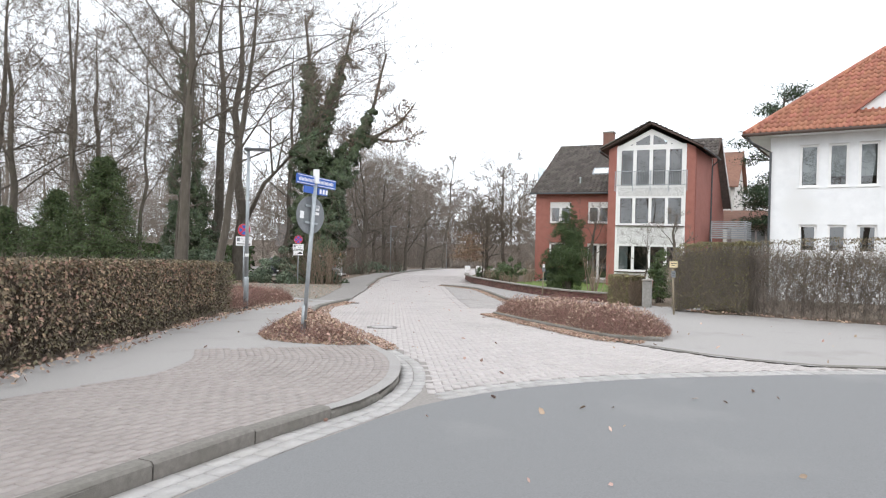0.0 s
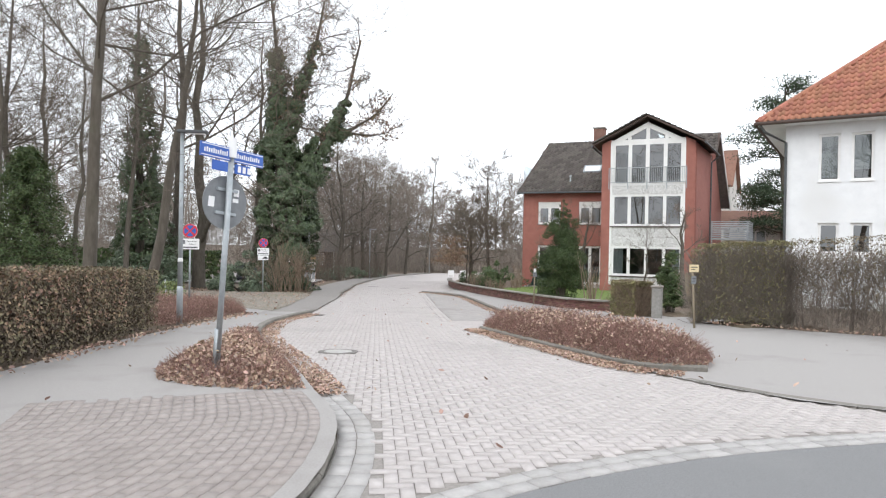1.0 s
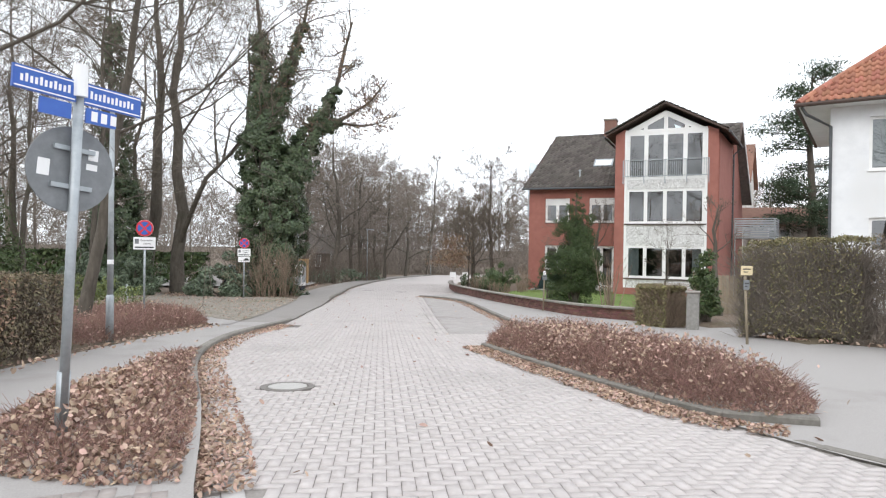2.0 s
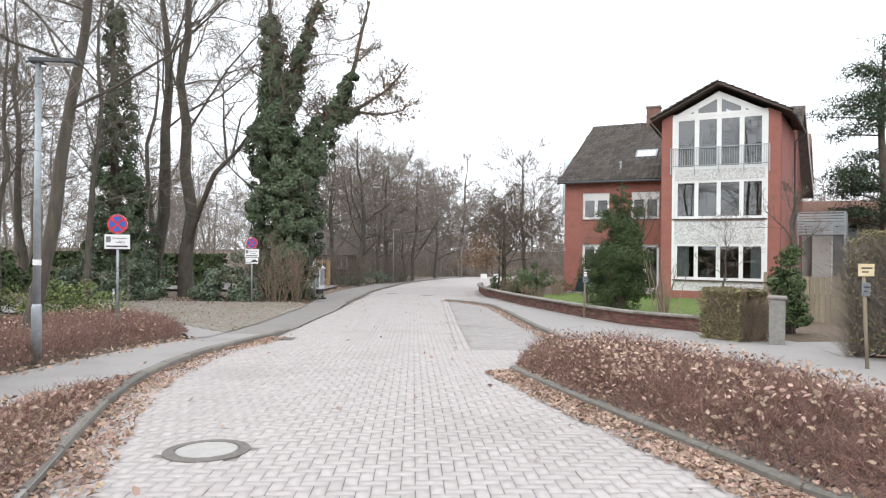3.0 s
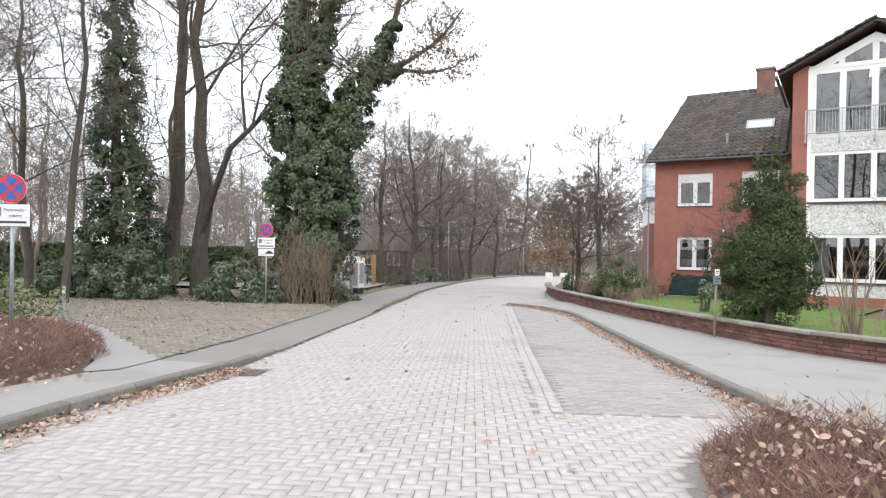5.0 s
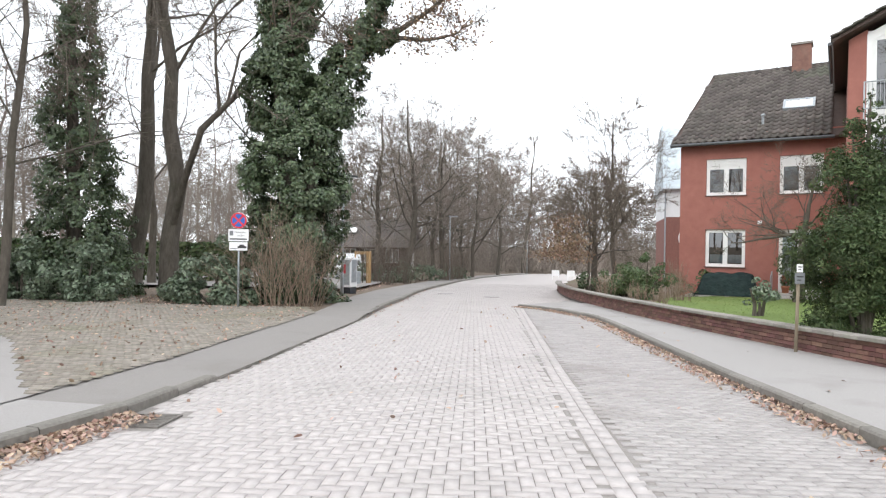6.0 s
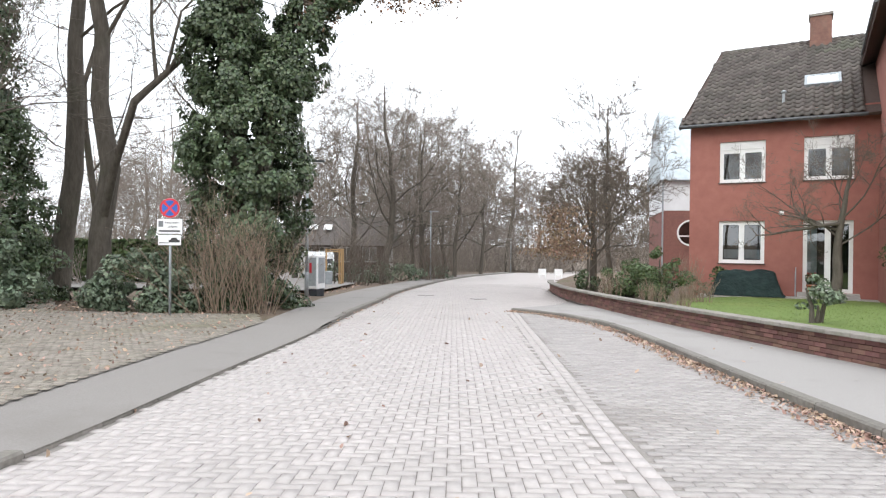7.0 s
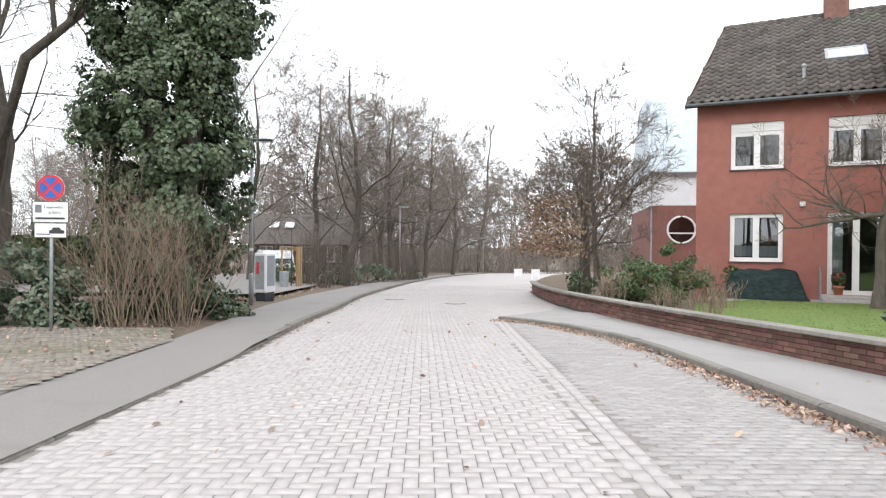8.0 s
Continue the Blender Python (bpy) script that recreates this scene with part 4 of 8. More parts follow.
def brick_house():
    h = thing("brick_house", "red-painted house with a glazed white gable wing", "house", HOUSE)
    base, eave = -1.9, 5.1
    uL, uR, back = -13.71, -2.4, D0 + 9.9
    ridge_d, ridge_z = 51.6, 9.15
    f0 = Matrix.Translation((0, D0, 0))
    holes = [(-12.65, -11.08, 2.87, 4.42), (-12.65, -11.08, -0.17, 1.42), (-9.84, -8.3, 2.87, 4.42), (-9.84, -8.3, -1.15, 1.42)]
    front = wall_geo(uL, -7.35, base, eave + 0.35, holes, 0.3)
    part("wall", ([(x, y + D0, z) for x, y, z in front.v], front.f), REDWALL, h)
    # left and right gable walls, the back and the party behind the wing
    def gable(u, t):
        o = [(D0 + 0.3, base), (back, base), (back, eave + 0.1), (ridge_d, ridge_z - 0.2), (D0 + 0.3, eave + 0.35)]
        lean_in = lambda z: 0.62 * max(0, z - eave - 0.1) / (ridge_z - eave) if u < -10 else 0
        v = [(u + lean_in(z), y, z) for y, z in o] + [(u + t + lean_in(z), y, z) for y, z in o]
        n = len(o)
        return v, [tuple(range(n)), tuple(range(2 * n - 1, n - 1, -1))] + [(i, i + n, (i + 1) % n + n, (i + 1) % n) for i in range(n)]
    part("wall", gable(uL, 0.3), REDWALL, h)
    part("wall", gable(uR - 0.9, 0.3), REDWALL, h)
    part("wall", Geo().box(uL + 0.3, uR - 0.3, back - 0.3, back, base, eave).g, REDWALL, h)
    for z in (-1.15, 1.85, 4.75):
        part("floor", Geo().box(uL + 0.31, uR - 0.31, D0 + 0.31, back - 0.31, z - 0.2, z).g, ROOM_SHADE, h)
    part("inner_wall", Geo().box(uL + 0.31, uR - 0.31, D0 + 3.2, D0 + 3.3, base, eave).g, ROOM_SHADE, h)
    for q in holes:
        french = q[2] < -1
        window(h, *q, f0, 2, 0.135, 0.1, not french, 0.3 if q[2] > 2 else 0.0, name="french_window" if french else "window", sill_mat=EAVE)
    curtain(h, f0, -9.72, -9.4, -1.05, 1.3, 0.4)
    curtain(h, f0, -12.5, -11.2, 0.0, 0.35, 0.32, ZINC)
    # wing
    wl, wr = -7.57, -2.4
    apex_u, apex_z = -5.0, 8.98
    f1 = Matrix.Translation((0, D1, 0))
    bay = (-7.05, -2.93)
    for a, b in ((wl, bay[0]), (bay[1], wr)):
        top_a, top_b = (apex_z - 0.2 - abs(a - apex_u) * 0.52), (apex_z - 0.2 - abs(b - apex_u) * 0.52)
        part("pier", ([(a, D1, base), (b, D1, base), (b, D1, top_b), (a, D1, top_a), (a, D1 + 0.32, base), (b, D1 + 0.32, base), (b, D1 + 0.32, top_b), (a, D1 + 0.32, top_a)], [(0, 1, 2, 3), (7, 6, 5, 4), (0, 4, 5, 1), (1, 5, 6, 2), (2, 6, 7, 3), (3, 7, 4, 0)]), REDWALL, h)
    part("wall", Geo().box(bay[0], bay[1], D1 + 0.02, D1 + 0.3, base, -0.83).g, REDWALL, h, "dark red plinth")
    for z0, z1 in ((-0.83, -0.36), (1.44, 2.56), (4.47, 4.98)):
        part("apron_panel", Geo().box(bay[0] + 0.002, bay[1] - 0.002, D1 + 0.03, D1 + 0.28, z0, z1).g, DASH, h, "white pebble-dashed panel")
    part("ledge", Geo().box(bay[0], bay[1], D1 - 0.06, D1 + 0.1, -0.36, -0.3).g, EAVE, h)
    part("ledge", Geo().box(bay[0], bay[1], D1 - 0.06, D1 + 0.1, 2.56, 2.62).g, EAVE, h)
    part("corner_post", Geo().box(bay[0] - 0.02, bay[0] + 0.1, D1 - 0.02, D1 + 0.06, -0.83, 7.55).g, WHITE, h)
    part("corner_post", Geo().box(bay[1] - 0.1, bay[1] + 0.02, D1 - 0.02, D1 + 0.06, -0.83, 7.55).g, WHITE, h)
    window(h, bay[0] + 0.1, bay[1] - 0.1, -0.3, 1.44, f1, 4, 0.13, 0.06, False)
    window(h, bay[0] + 0.1, bay[1] - 0.1, 2.62, 4.47, f1, 4, 0.13, 0.06, False)
    window(h, bay[0] + 0.1, bay[1] - 0.1, 4.98, 7.5, f1, 4, 0.15, 0.06, False)
    for a, b in ((-6.9, -6.3), (-3.6, -3.1)):
        curtain(h, f1, a, b, -0.25, 1.4, 0.3)
    # glazed top triangle
    sl = 0.52
    top = lambda u: apex_z - 0.34 - abs(u - apex_u) * sl
    b0, b1 = bay
    g = Geo()
    z0 = 7.5
    gable_win = new("gable_window")
    gable_win.parent = h
    xs = [b0 + 0.18] + [b0 + (b1 - b0) * k / 4 for k in (1, 2, 3)] + [b1 - 0.18]
    fr = Geo()
    fr.prism([(b0, z0), (b1, z0), (b1, z0 + 0.16), (b0, z0 + 0.16)], D1 + 0.04, D1 + 0.14)
    fr.prism([(b0, top(b0) - 0.3), (apex_u, top(apex_u) - 0.3), (apex_u, top(apex_u)), (b0, top(b0))], D1 + 0.03, D1 + 0.13)
    fr.prism([(apex_u, top(apex_u) - 0.3), (b1, top(b1) - 0.3), (b1, top(b1)), (apex_u, top(apex_u))], D1 + 0.032, D1 + 0.132)
    for u in xs[1:4]:
        fr.prism([(u - 0.1, z0), (u + 0.1, z0), (u + 0.1, top(u) - 0.05), (u - 0.1, top(u) - 0.05)], D1 + 0.045, D1 + 0.125)
    part("window_frame", fr.g, WHITE, gable_win)
    for a, b in zip(xs, xs[1:]):
        q = [(a, D1 + 0.09, z0 + 0.1), (b, D1 + 0.09, z0 + 0.1), (b, D1 + 0.09, max(z0 + 0.12, top(b) - 0.2)), (a, D1 + 0.09, max(z0 + 0.12, top(a) - 0.2))]
        pn = part("pane", (q, [(0, 1, 2, 3)]), GLASS, gable_win)
        pn.visible_shadow = False
    # balcony rail
    rail = new("balcony_rail")
    rail.parent = h
    ry = D1 - 0.14
    for z in (5.15, 6.0):
        part("rail_bar", Geo().tube([(b0 - 0.1, ry, z), (b1 + 0.1, ry, z)], 0.022, 6).g, STEEL, rail)
    for u in np.linspace(b0 - 0.06, b1 + 0.06, 42):
        part("baluster", Geo().tube([(u, ry, 5.15), (u, ry, 6.0)], 0.009, 5).g, STEEL, rail)
    for u in np.linspace(b0 - 0.08, b1 + 0.08, 5):
        part("rail_post", Geo().box(u - 0.025, u + 0.025, ry - 0.02, D1 + 0.03, 4.78, 4.86).box(u - 0.02, u + 0.02, ry - 0.02, ry + 0.02, 4.78, 6.0).g, STEEL, rail)
    # wing sides, floors
    side_z = apex_z - 0.25 - abs(wl - apex_u) * 0.52
    part("wall", Geo().box(wl, wl + 0.3, D1 + 0.323, D0 + 3.6, base, side_z).g, REDWALL, h)
    mr = Matrix.Translation((wr, D1, 0)) @ Matrix.Rotation(radians(82.5), 4, "Z")

    def on_side(g):
        return [tuple(mr @ Vector(p)) for p in g.v], g.f

    part("wall", on_side(Geo().box(0.35, 5.2, 0, 0.3, base, side_z)), REDWALL, h)
    holes_r = [(5.6, 6.2, 6.25, 7.4), (5.5, 6.25, 3.0, 5.1)]
    part("wall", on_side(wall_geo(5.203, 7.6, base, 7.55, holes_r, 0.3)), REDWALL, h)
    part("wall", on_side(Geo().prism([(5.203, 7.553), (7.6, 7.553), (6.6, 8.6)], 0, 0.3)), REDWALL, h)
    part("wall", on_side(Geo().prism([(7.603, base), (11, base), (11, 4.0), (7.603, 7.55)], 0, 0.3)), REDWALL, h)
    for q in holes_r:
        window(h, *q, mr, 1, 0.09, 0.06, False)
    part("inner_wall", on_side(Geo().box(5.3, 10.5, 1.6, 1.7, base, 7.3)), ROOM_SHADE, h)
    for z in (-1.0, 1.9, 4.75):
        part("floor", Geo().box(wl + 0.31, wr - 0.35, D1 + 0.35, D0 + 3.5, z - 0.2, z).g, ROOM_SHADE, h)
    part("inner_wall", Geo().box(wl + 0.31, wr - 0.31, D1 + 3.4, D1 + 3.5, base, side_z).g, ROOM_SHADE, h)
    # roofs: solid decks with tiles
    def deck(pts, name, material, th=0.12):
        v = [Vector(p) for p in pts]
        n = (v[1] - v[0]).cross(v[2] - v[0]).normalized() * -th
        w = v + [p + n for p in v]
        k = len(v)
        part(name, ([tuple(p) for p in w], [tuple(range(k)), tuple(range(2 * k - 1, k - 1, -1))] + [(i, i + k, (i + 1) % k + k, (i + 1) % k) for i in range(k)]), material, h)
    run = ridge_d - 46.2
    rise = ridge_z - 5.06
    deck([(-14.0, 46.2, 5.06), (-2.1, 46.2, 5.06), (-2.1, ridge_d, ridge_z), (-13.2, ridge_d, ridge_z)], "roof", EAVE)
    deck([(-2.1, 57.0, 5.06), (-14.0, 57.0, 5.06), (-13.2, ridge_d, ridge_z), (-2.1, ridge_d, ridge_z)], "roof", TILE_DARK)
    sm = slope_matrix(-14.03, 46.16, 5.08, (1, 0, 0), (0, 1, 0), rise, run)
    ln = math.hypot(run, rise)
    vel = (4.15, 5.35, 2.35, 3.2)
    def keep_main(u, s):
        x, z = -14.03 + u, 5.08 + s * rise / ln
        if vel[0] < u < vel[1] and vel[2] < s < vel[3]:
            return False
        return s < ln - 0.05 and x > -13.95 + 0.8 * s / ln and (z > apex_z - abs(x - apex_u) * 0.52 + 0.05 or abs(x - apex_u) > 3.1)
    tiled_slope(h, sm, keep_main, 0, 11.6, ln, TILE_DARK, TILE_DARK_ONE, 0.3, 0.34, lambda u, s: u < 6 and s < 6)
    ridge_t = Geo()
    for u in np.arange(-13.25, -2.3, 0.36):
        ridge_t.tube([(u, ridge_d, ridge_z + 0.01), (u + 0.38, ridge_d, ridge_z + 0.03)], [0.1, 0.11], 8)
    part("ridge_tiles", ridge_t.g, TILE_DARK, h)
    part("verge_board", Geo().add([(-14.04, 46.15, 4.9), (-14.04, 46.15, 5.1), (-13.26, ridge_d, ridge_z + 0.02), (-13.26, ridge_d, ridge_z - 0.2), (-14.0, 46.15, 4.9), (-14.0, 46.15, 5.1), (-13.2, ridge_d, ridge_z + 0.02), (-13.2, ridge_d, ridge_z - 0.2)], [(0, 1, 2, 3), (7, 6, 5, 4), (0, 4, 5, 1), (1, 5, 6, 2), (2, 6, 7, 3), (3, 7, 4, 0)]).g, EAVE, h)
    part("gutter", Geo().tube([(-14.05, 46.1, 5.02), (-7.95, 46.1, 5.0)], 0.065, 8).g, STEEL_DARK, h)
    # wing roof
    e_l, e_r = -8.04, -1.95
    for s, e in ((-1, e_l), (1, e_r)):
        ze = apex_z - abs(e - apex_u) * 0.52
        far = 52.0 if s < 0 else 47.3
        pts = [(apex_u, 41.35, apex_z), (apex_u, far, apex_z), (e if s < 0 else -1.18, far, ze), (e, 41.35, ze)]
        deck(pts if s < 0 else pts[::-1], "roof", EAVE, 0.09)
        dx = (0, -1, 0) if s < 0 else (0, 1, 0)
        m2 = slope_matrix(e, 52.0 if s < 0 else 41.35, ze + 0.02, dx, (-s, 0, 0), apex_z - ze, abs(e - apex_u))
        l2 = math.hypot(apex_z - ze, abs(e - apex_u))
        tiled_slope(h, m2, lambda u, q: q < l2, 0, 10.5 if s < 0 else 5.8, l2 - 0.1, TILE_DARK, TILE_DARK_ONE, 0.3, 0.34)
        part("gutter", Geo().tube([(e + s * 0.06, 41.4, ze - 0.12), (e + s * 0.06 + (0 if s < 0 else 0.72), 47.0, ze - 0.14)], 0.06, 8).g, STEEL_DARK, h)
    part("downpipe", Geo().tube([(-1.2, 46.9, 7.2), (-1.62, 46.9, 6.8), (-1.66, 46.9, base)], 0.05, 8).g, STEEL_DARK, h)
    # cross gable behind the wing
    deck([(-4.6, 46.7, 7.45), (-1.3, 46.7, 7.45), (-1.12, 48.4, 8.95), (-4.6, 48.4, 8.95)], "roof", EAVE)
    deck([(-0.42, 52.4, 4.3), (-4.6, 52.4, 4.3), (-4.6, 48.4, 8.95), (-1.12, 48.4, 8.95)], "roof", TILE_DARK)
    tiled_slope(h, slope_matrix(-4.6, 46.7, 7.48, (1, 0, 0), (0, 1, 0), 1.5, 1.7), lambda u, q: q < 2.2, 0, 3.2, 2.2, TILE_DARK, TILE_DARK_ONE, 0.3, 0.34)
    part("verge_board", Geo().add([(-1.1, 48.4, 8.7), (-1.1, 48.4, 8.97), (-0.38, 52.4, 4.32), (-0.38, 52.4, 4.05), (-1.14, 48.4, 8.7), (-1.14, 48.4, 8.97), (-0.42, 52.4, 4.32), (-0.42, 52.4, 4.05)], [(0, 1, 2, 3), (7, 6, 5, 4), (0, 4, 5, 1), (1, 5, 6, 2), (2, 6, 7, 3), (3, 7, 4, 0)]).g, RENDER, h, "pale grey verge board")
    ch = part("chimney", Geo().box(-9.75, -8.95, ridge_d - 0.5, ridge_d + 0.3, 8.5, 10.1).g, BRICK, h, "red brick chimney", bevel=0.02)
    part("chimney_cap", Geo().box(-9.8, -8.9, ridge_d - 0.55, ridge_d + 0.35, 10.1, 10.2).g, COPING, ch)
    # roof window and vent pipe
    mv = sm
    rw = new("roof_window")
    rw.parent = h
    rg = Geo()
    for a, b, c, d in ((vel[0], vel[0] + 0.1, vel[2], vel[3]), (vel[1] - 0.1, vel[1], vel[2], vel[3]), (vel[0] + 0.1, vel[1] - 0.1, vel[2], vel[2] + 0.1), (vel[0] + 0.1, vel[1] - 0.1, vel[3] - 0.1, vel[3])):
        rg.box(a, b, c, d, 0.0, 0.12, mv)
    part("roof_window_frame", rg.g, STEEL, rw)
    # white slab instead of glass: the sky's reflection painted as plain colour
    part("pale_panel", Geo().box(vel[0] + 0.1, vel[1] - 0.1, vel[2] + 0.1, vel[3] - 0.1, 0.05, 0.1, mv).g, WHITE, rw, "white panel painted as sky mirrored in the skylight")
    vp = sm @ Vector((3.5, 1.1, 0.03))
    part("vent_pipe", Geo().tube([vp, vp + Vector((0, 0, 0.4))], 0.05, 8).lathe([(0.09, 0), (0.09, 0.05), (0.02, 0.1)], 8, vp + Vector((0, 0, 0.4))).g, STEEL, h)
    part("aerial", Geo().tube([(-3.4, 50.5, 8.2), (-3.4, 50.5, 10.1)], 0.015, 5).tube([(-3.8, 50.5, 10.0), (-3.0, 50.5, 10.05)], 0.012, 4).tube([(-3.7, 50.2, 10.0), (-3.7, 50.8, 10.0)], 0.01, 4).tube([(-3.4, 50.25, 10.02), (-3.4, 50.75, 10.02)], 0.01, 4).g, STEEL, h)
    # lamp on the wall, terrace step
    part("wall_lamp", Geo().box(-10.62, -10.45, D0 - 0.12, D0 - 0.003, 1.62, 1.78).g, WHITE, h, bevel=0.02)
    return h


brick_house()


def white_house():
    th = radians(-39)
    D = 32.07
    h = thing("white_house", "white rendered house with an orange pantile roof", "house", Matrix.Rotation(th, 4, "Z"))
    base, eave = -1.2, 6.35
    u0, u1, dep = -4.41, 9.0, 9.0
    holes = []
    for k in range(6):
        a = -3.25 + 1.09 * k
        holes.append((a, a + 0.74, 4.08, 5.93))
        if k < 6:
            holes.append((a + 0.02, a + 0.72, 1.25, 2.45))
    g = wall_geo(u0, u1, base, eave, holes, 0.35)
    part("wall", ([(x, y + D, z) for x, y, z in g.v], g.f), RENDER, h)
    m = Matrix.Translation((0, D, 0))
    for q in holes:
        window(h, *q, m, 1, 0.095, 0.1, True, sill_mat=WHITE)
        if q[2] > 3:
            part("pale_panel", Geo().box(q[0] + 0.1, q[1] - 0.1, D + 0.3, D + 0.31, q[2] + 0.15 + 0.3 * (int(q[0] * 7) % 2), q[3] - 0.05).g, CURTAIN, h, "pale blue-grey sheet behind the window pane")
    part("wall", Geo().box(u0, u0 + 0.35, D + 0.353, D + dep, base, eave).g, RENDER, h)
    part("wall", Geo().box(u1 - 0.35, u1, D + 0.353, D + dep, base, eave).g, RENDER, h)
    part("wall", Geo().box(u0 + 0.353, u1 - 0.353, D + dep - 0.35, D + dep, base, eave).g, RENDER, h)
    part("ceiling", Geo().box(u0 + 0.36, u1 - 0.36, D + 0.36, D + dep - 0.36, eave - 0.25, eave - 0.05).g, ROOM_SHADE, h)
    part("floor", Geo().box(u0 + 0.36, u1 - 0.36, D + 0.36, D + dep - 0.36, 3.1, 3.3).g, ROOM_SHADE, h)
    part("inner_wall", Geo().box(u0 + 0.36, u1 - 0.36, D + 2.6, D + 2.7, base, eave - 0.3).g, ROOM_SHADE, h)
    # hip roof: deck, soffit, tiles
    e0, e1, f0, f1, ze = u0 - 0.95, u1 + 0.95, D - 0.75, D + dep + 0.75, 6.42
    pit = 0.86
    half = (f1 - f0) / 2
    zr = ze + half * pit
    ra, rb, rm = e0 + half, e1 - half, (f0 + f1) / 2
    v = [(e0, f0, ze), (e1, f0, ze), (e1, f1, ze), (e0, f1, ze), (ra, rm, zr), (rb, rm, zr)]
    part("roof", (v, [(0, 1, 5, 4), (2, 3, 4, 5), (3, 0, 4), (1, 2, 5), (3, 2, 1, 0)]), EAVE, h)
    part("soffit", Geo().box(e0 + 0.01, e1 - 0.01, f0 + 0.01, f1 - 0.01, ze - 0.08, ze - 0.006).g, RENDER, h)
    sm = slope_matrix(e0 - 0.02, f0 - 0.04, ze + 0.02, (1, 0, 0), (0, 1, 0), pit, 1)
    ln = half * math.hypot(1, pit)
    c = math.hypot(1, pit)
    tiled_slope(h, sm, lambda u, s: s / c < u < (e1 - e0) - s / c, 0, e1 - e0, ln, TILE_ORANGE, TILE_ORANGE_ONE, 0.24, 0.36, lambda u, s: u < 7)
    sl = slope_matrix(e0 - 0.04, f1 + 0.02, ze + 0.02, (0, -1, 0), (1, 0, 0), pit, 1)
    tiled_slope(h, sl, lambda u, s: s / c < u < (f1 - f0) - s / c, 0, f1 - f0, ln, TILE_ORANGE, TILE_ORANGE_ONE, 0.24, 0.36)
    hip = Geo()
    for k in range(int(ln * 1.3 / 0.4)):
        t0, t1 = k * 0.4 / (ln * 1.3), (k + 1.1) * 0.4 / (ln * 1.3)
        a, b = Vector(v[0]).lerp(Vector(v[4]), t0), Vector(v[0]).lerp(Vector(v[4]), min(1, t1))
        hip.tube([a + Vector((0, 0, 0.05)), b + Vector((0, 0, 0.07))], [0.13, 0.11], 8)
    part("hip_tiles", hip.g, TILE_ORANGE, h)
    part("gutter", Geo().tube([(e0 - 0.05, f0 - 0.07, ze - 0.03), (e1, f0 - 0.07, ze - 0.03)], 0.075, 8).tube([(e0 - 0.07, f0 - 0.05, ze - 0.03), (e0 - 0.07, f1, ze - 0.03)], 0.075, 8).g, EAVE, h)
    part("downpipe", Geo().tube([(e0 + 0.1, f0, ze - 0.1), (e0 + 0.25, f0 + 0.1, ze - 0.35), (u0 + 0.02, D - 0.09, ze - 0.75), (u0 + 0.04, D - 0.09, base)], 0.055, 8).g, STEEL_DARK, h)
    # dormer with a small gable
    dg = new("dormer")
    dg.parent = h
    dc, dz = 0.6, 7.3
    dy = f0 + (dz - ze) / pit
    w2 = 1.75
    part("dormer_front", Geo().prism([(dc - w2, dz), (dc + w2, dz), (dc, dz + 1.35)], dy - 0.1, dy + 0.1).g, RENDER, dg)
    for s in (-1, 1):
        a, b = (dc + s * (w2 + 0.3), dz - 0.12), (dc, dz + 1.5)
        rr = [(a[0], dy - 0.35, a[1]), (b[0], dy - 0.35, b[1]), (b[0], dy + 1.75, b[1]), (a[0], dy + 0.2, a[1])]
        k = [(x, y, z - 0.14) for x, y, z in rr]
        part("dormer_roof", (rr + k, [(0, 1, 2, 3), (7, 6, 5, 4), (0, 4, 5, 1), (1, 5, 6, 2), (2, 6, 7, 3), (3, 7, 4, 0)]), TILE_ORANGE, dg)
    return h


white_house()


# ---------------------------------------------------------------- kerbs in place
kerb(KERB_BIG, lambda i, n: 0.115 if i < n * 0.55 else 0.115 - 0.08 * min(1, (i - n * 0.55) / (n * 0.15)), "kerb_corner", "grey concrete kerb round the corner, lowered at the crossing")
kerb(KERB_BAY, lambda i, n: 0.05 + 0.07 * min(1, i / 4), "kerb_bed", "mossy concrete kerb beside the planted bed")
kerb(KERB_LEFT, lambda i, n: 0.1 - 0.07 * min(1, i / 2), "kerb_lowered", "lowered concrete kerb at the driveway")
kerb(KERB_FAR, lambda i, n: 0.035 + 0.08 * min(1, i / 3), "kerb_far", "grey concrete kerb along the bend")
kerb(KERB_RIGHT, lambda i, n: 0.12 if i < n - 2 else 0.1, "kerb_right", "grey concrete kerb beside the parking bay", -1)
kerb(ISLAND[:17], lambda i, n: 0.1, "kerb_island", "mossy concrete kerb round the shrub island")
kerb(LOW_EDGE, lambda i, n: 0.014, "kerb_flush", "flush concrete edging of the footway")

# ---------------------------------------------------------------- hedges and beds
hedge("beech_hedge", "clipped beech hedge with dry brown leaves", [(-5.0, -3), (-5.0, 6), (-4.95, 18.4)], 1.1, 1.36, 11, 52000, 20000, 0.026, foliage=HEDGE_LEAF)
BH = np.random.default_rng(15)
beech_top = hedge_geo(BH, [(-4.95, 0), (-4.95, 16.5)], 1.12, 1.34, 0.027, 15000, 10, 0.25)[0]
part("dry_leaves", beech_top, BEECH, bpy.data.objects["beech_hedge"], "rust-brown dry beech leaves")
hedge("garden_hedge", "tall clipped hedge, half bare, before the white house", [(9.35, 20.4), (10.7, 18.3)], 0.8, 2.1, 12, 10000, 20000, 0.022, 0.0, OLIVE, TWIG_PALE_HAZE)
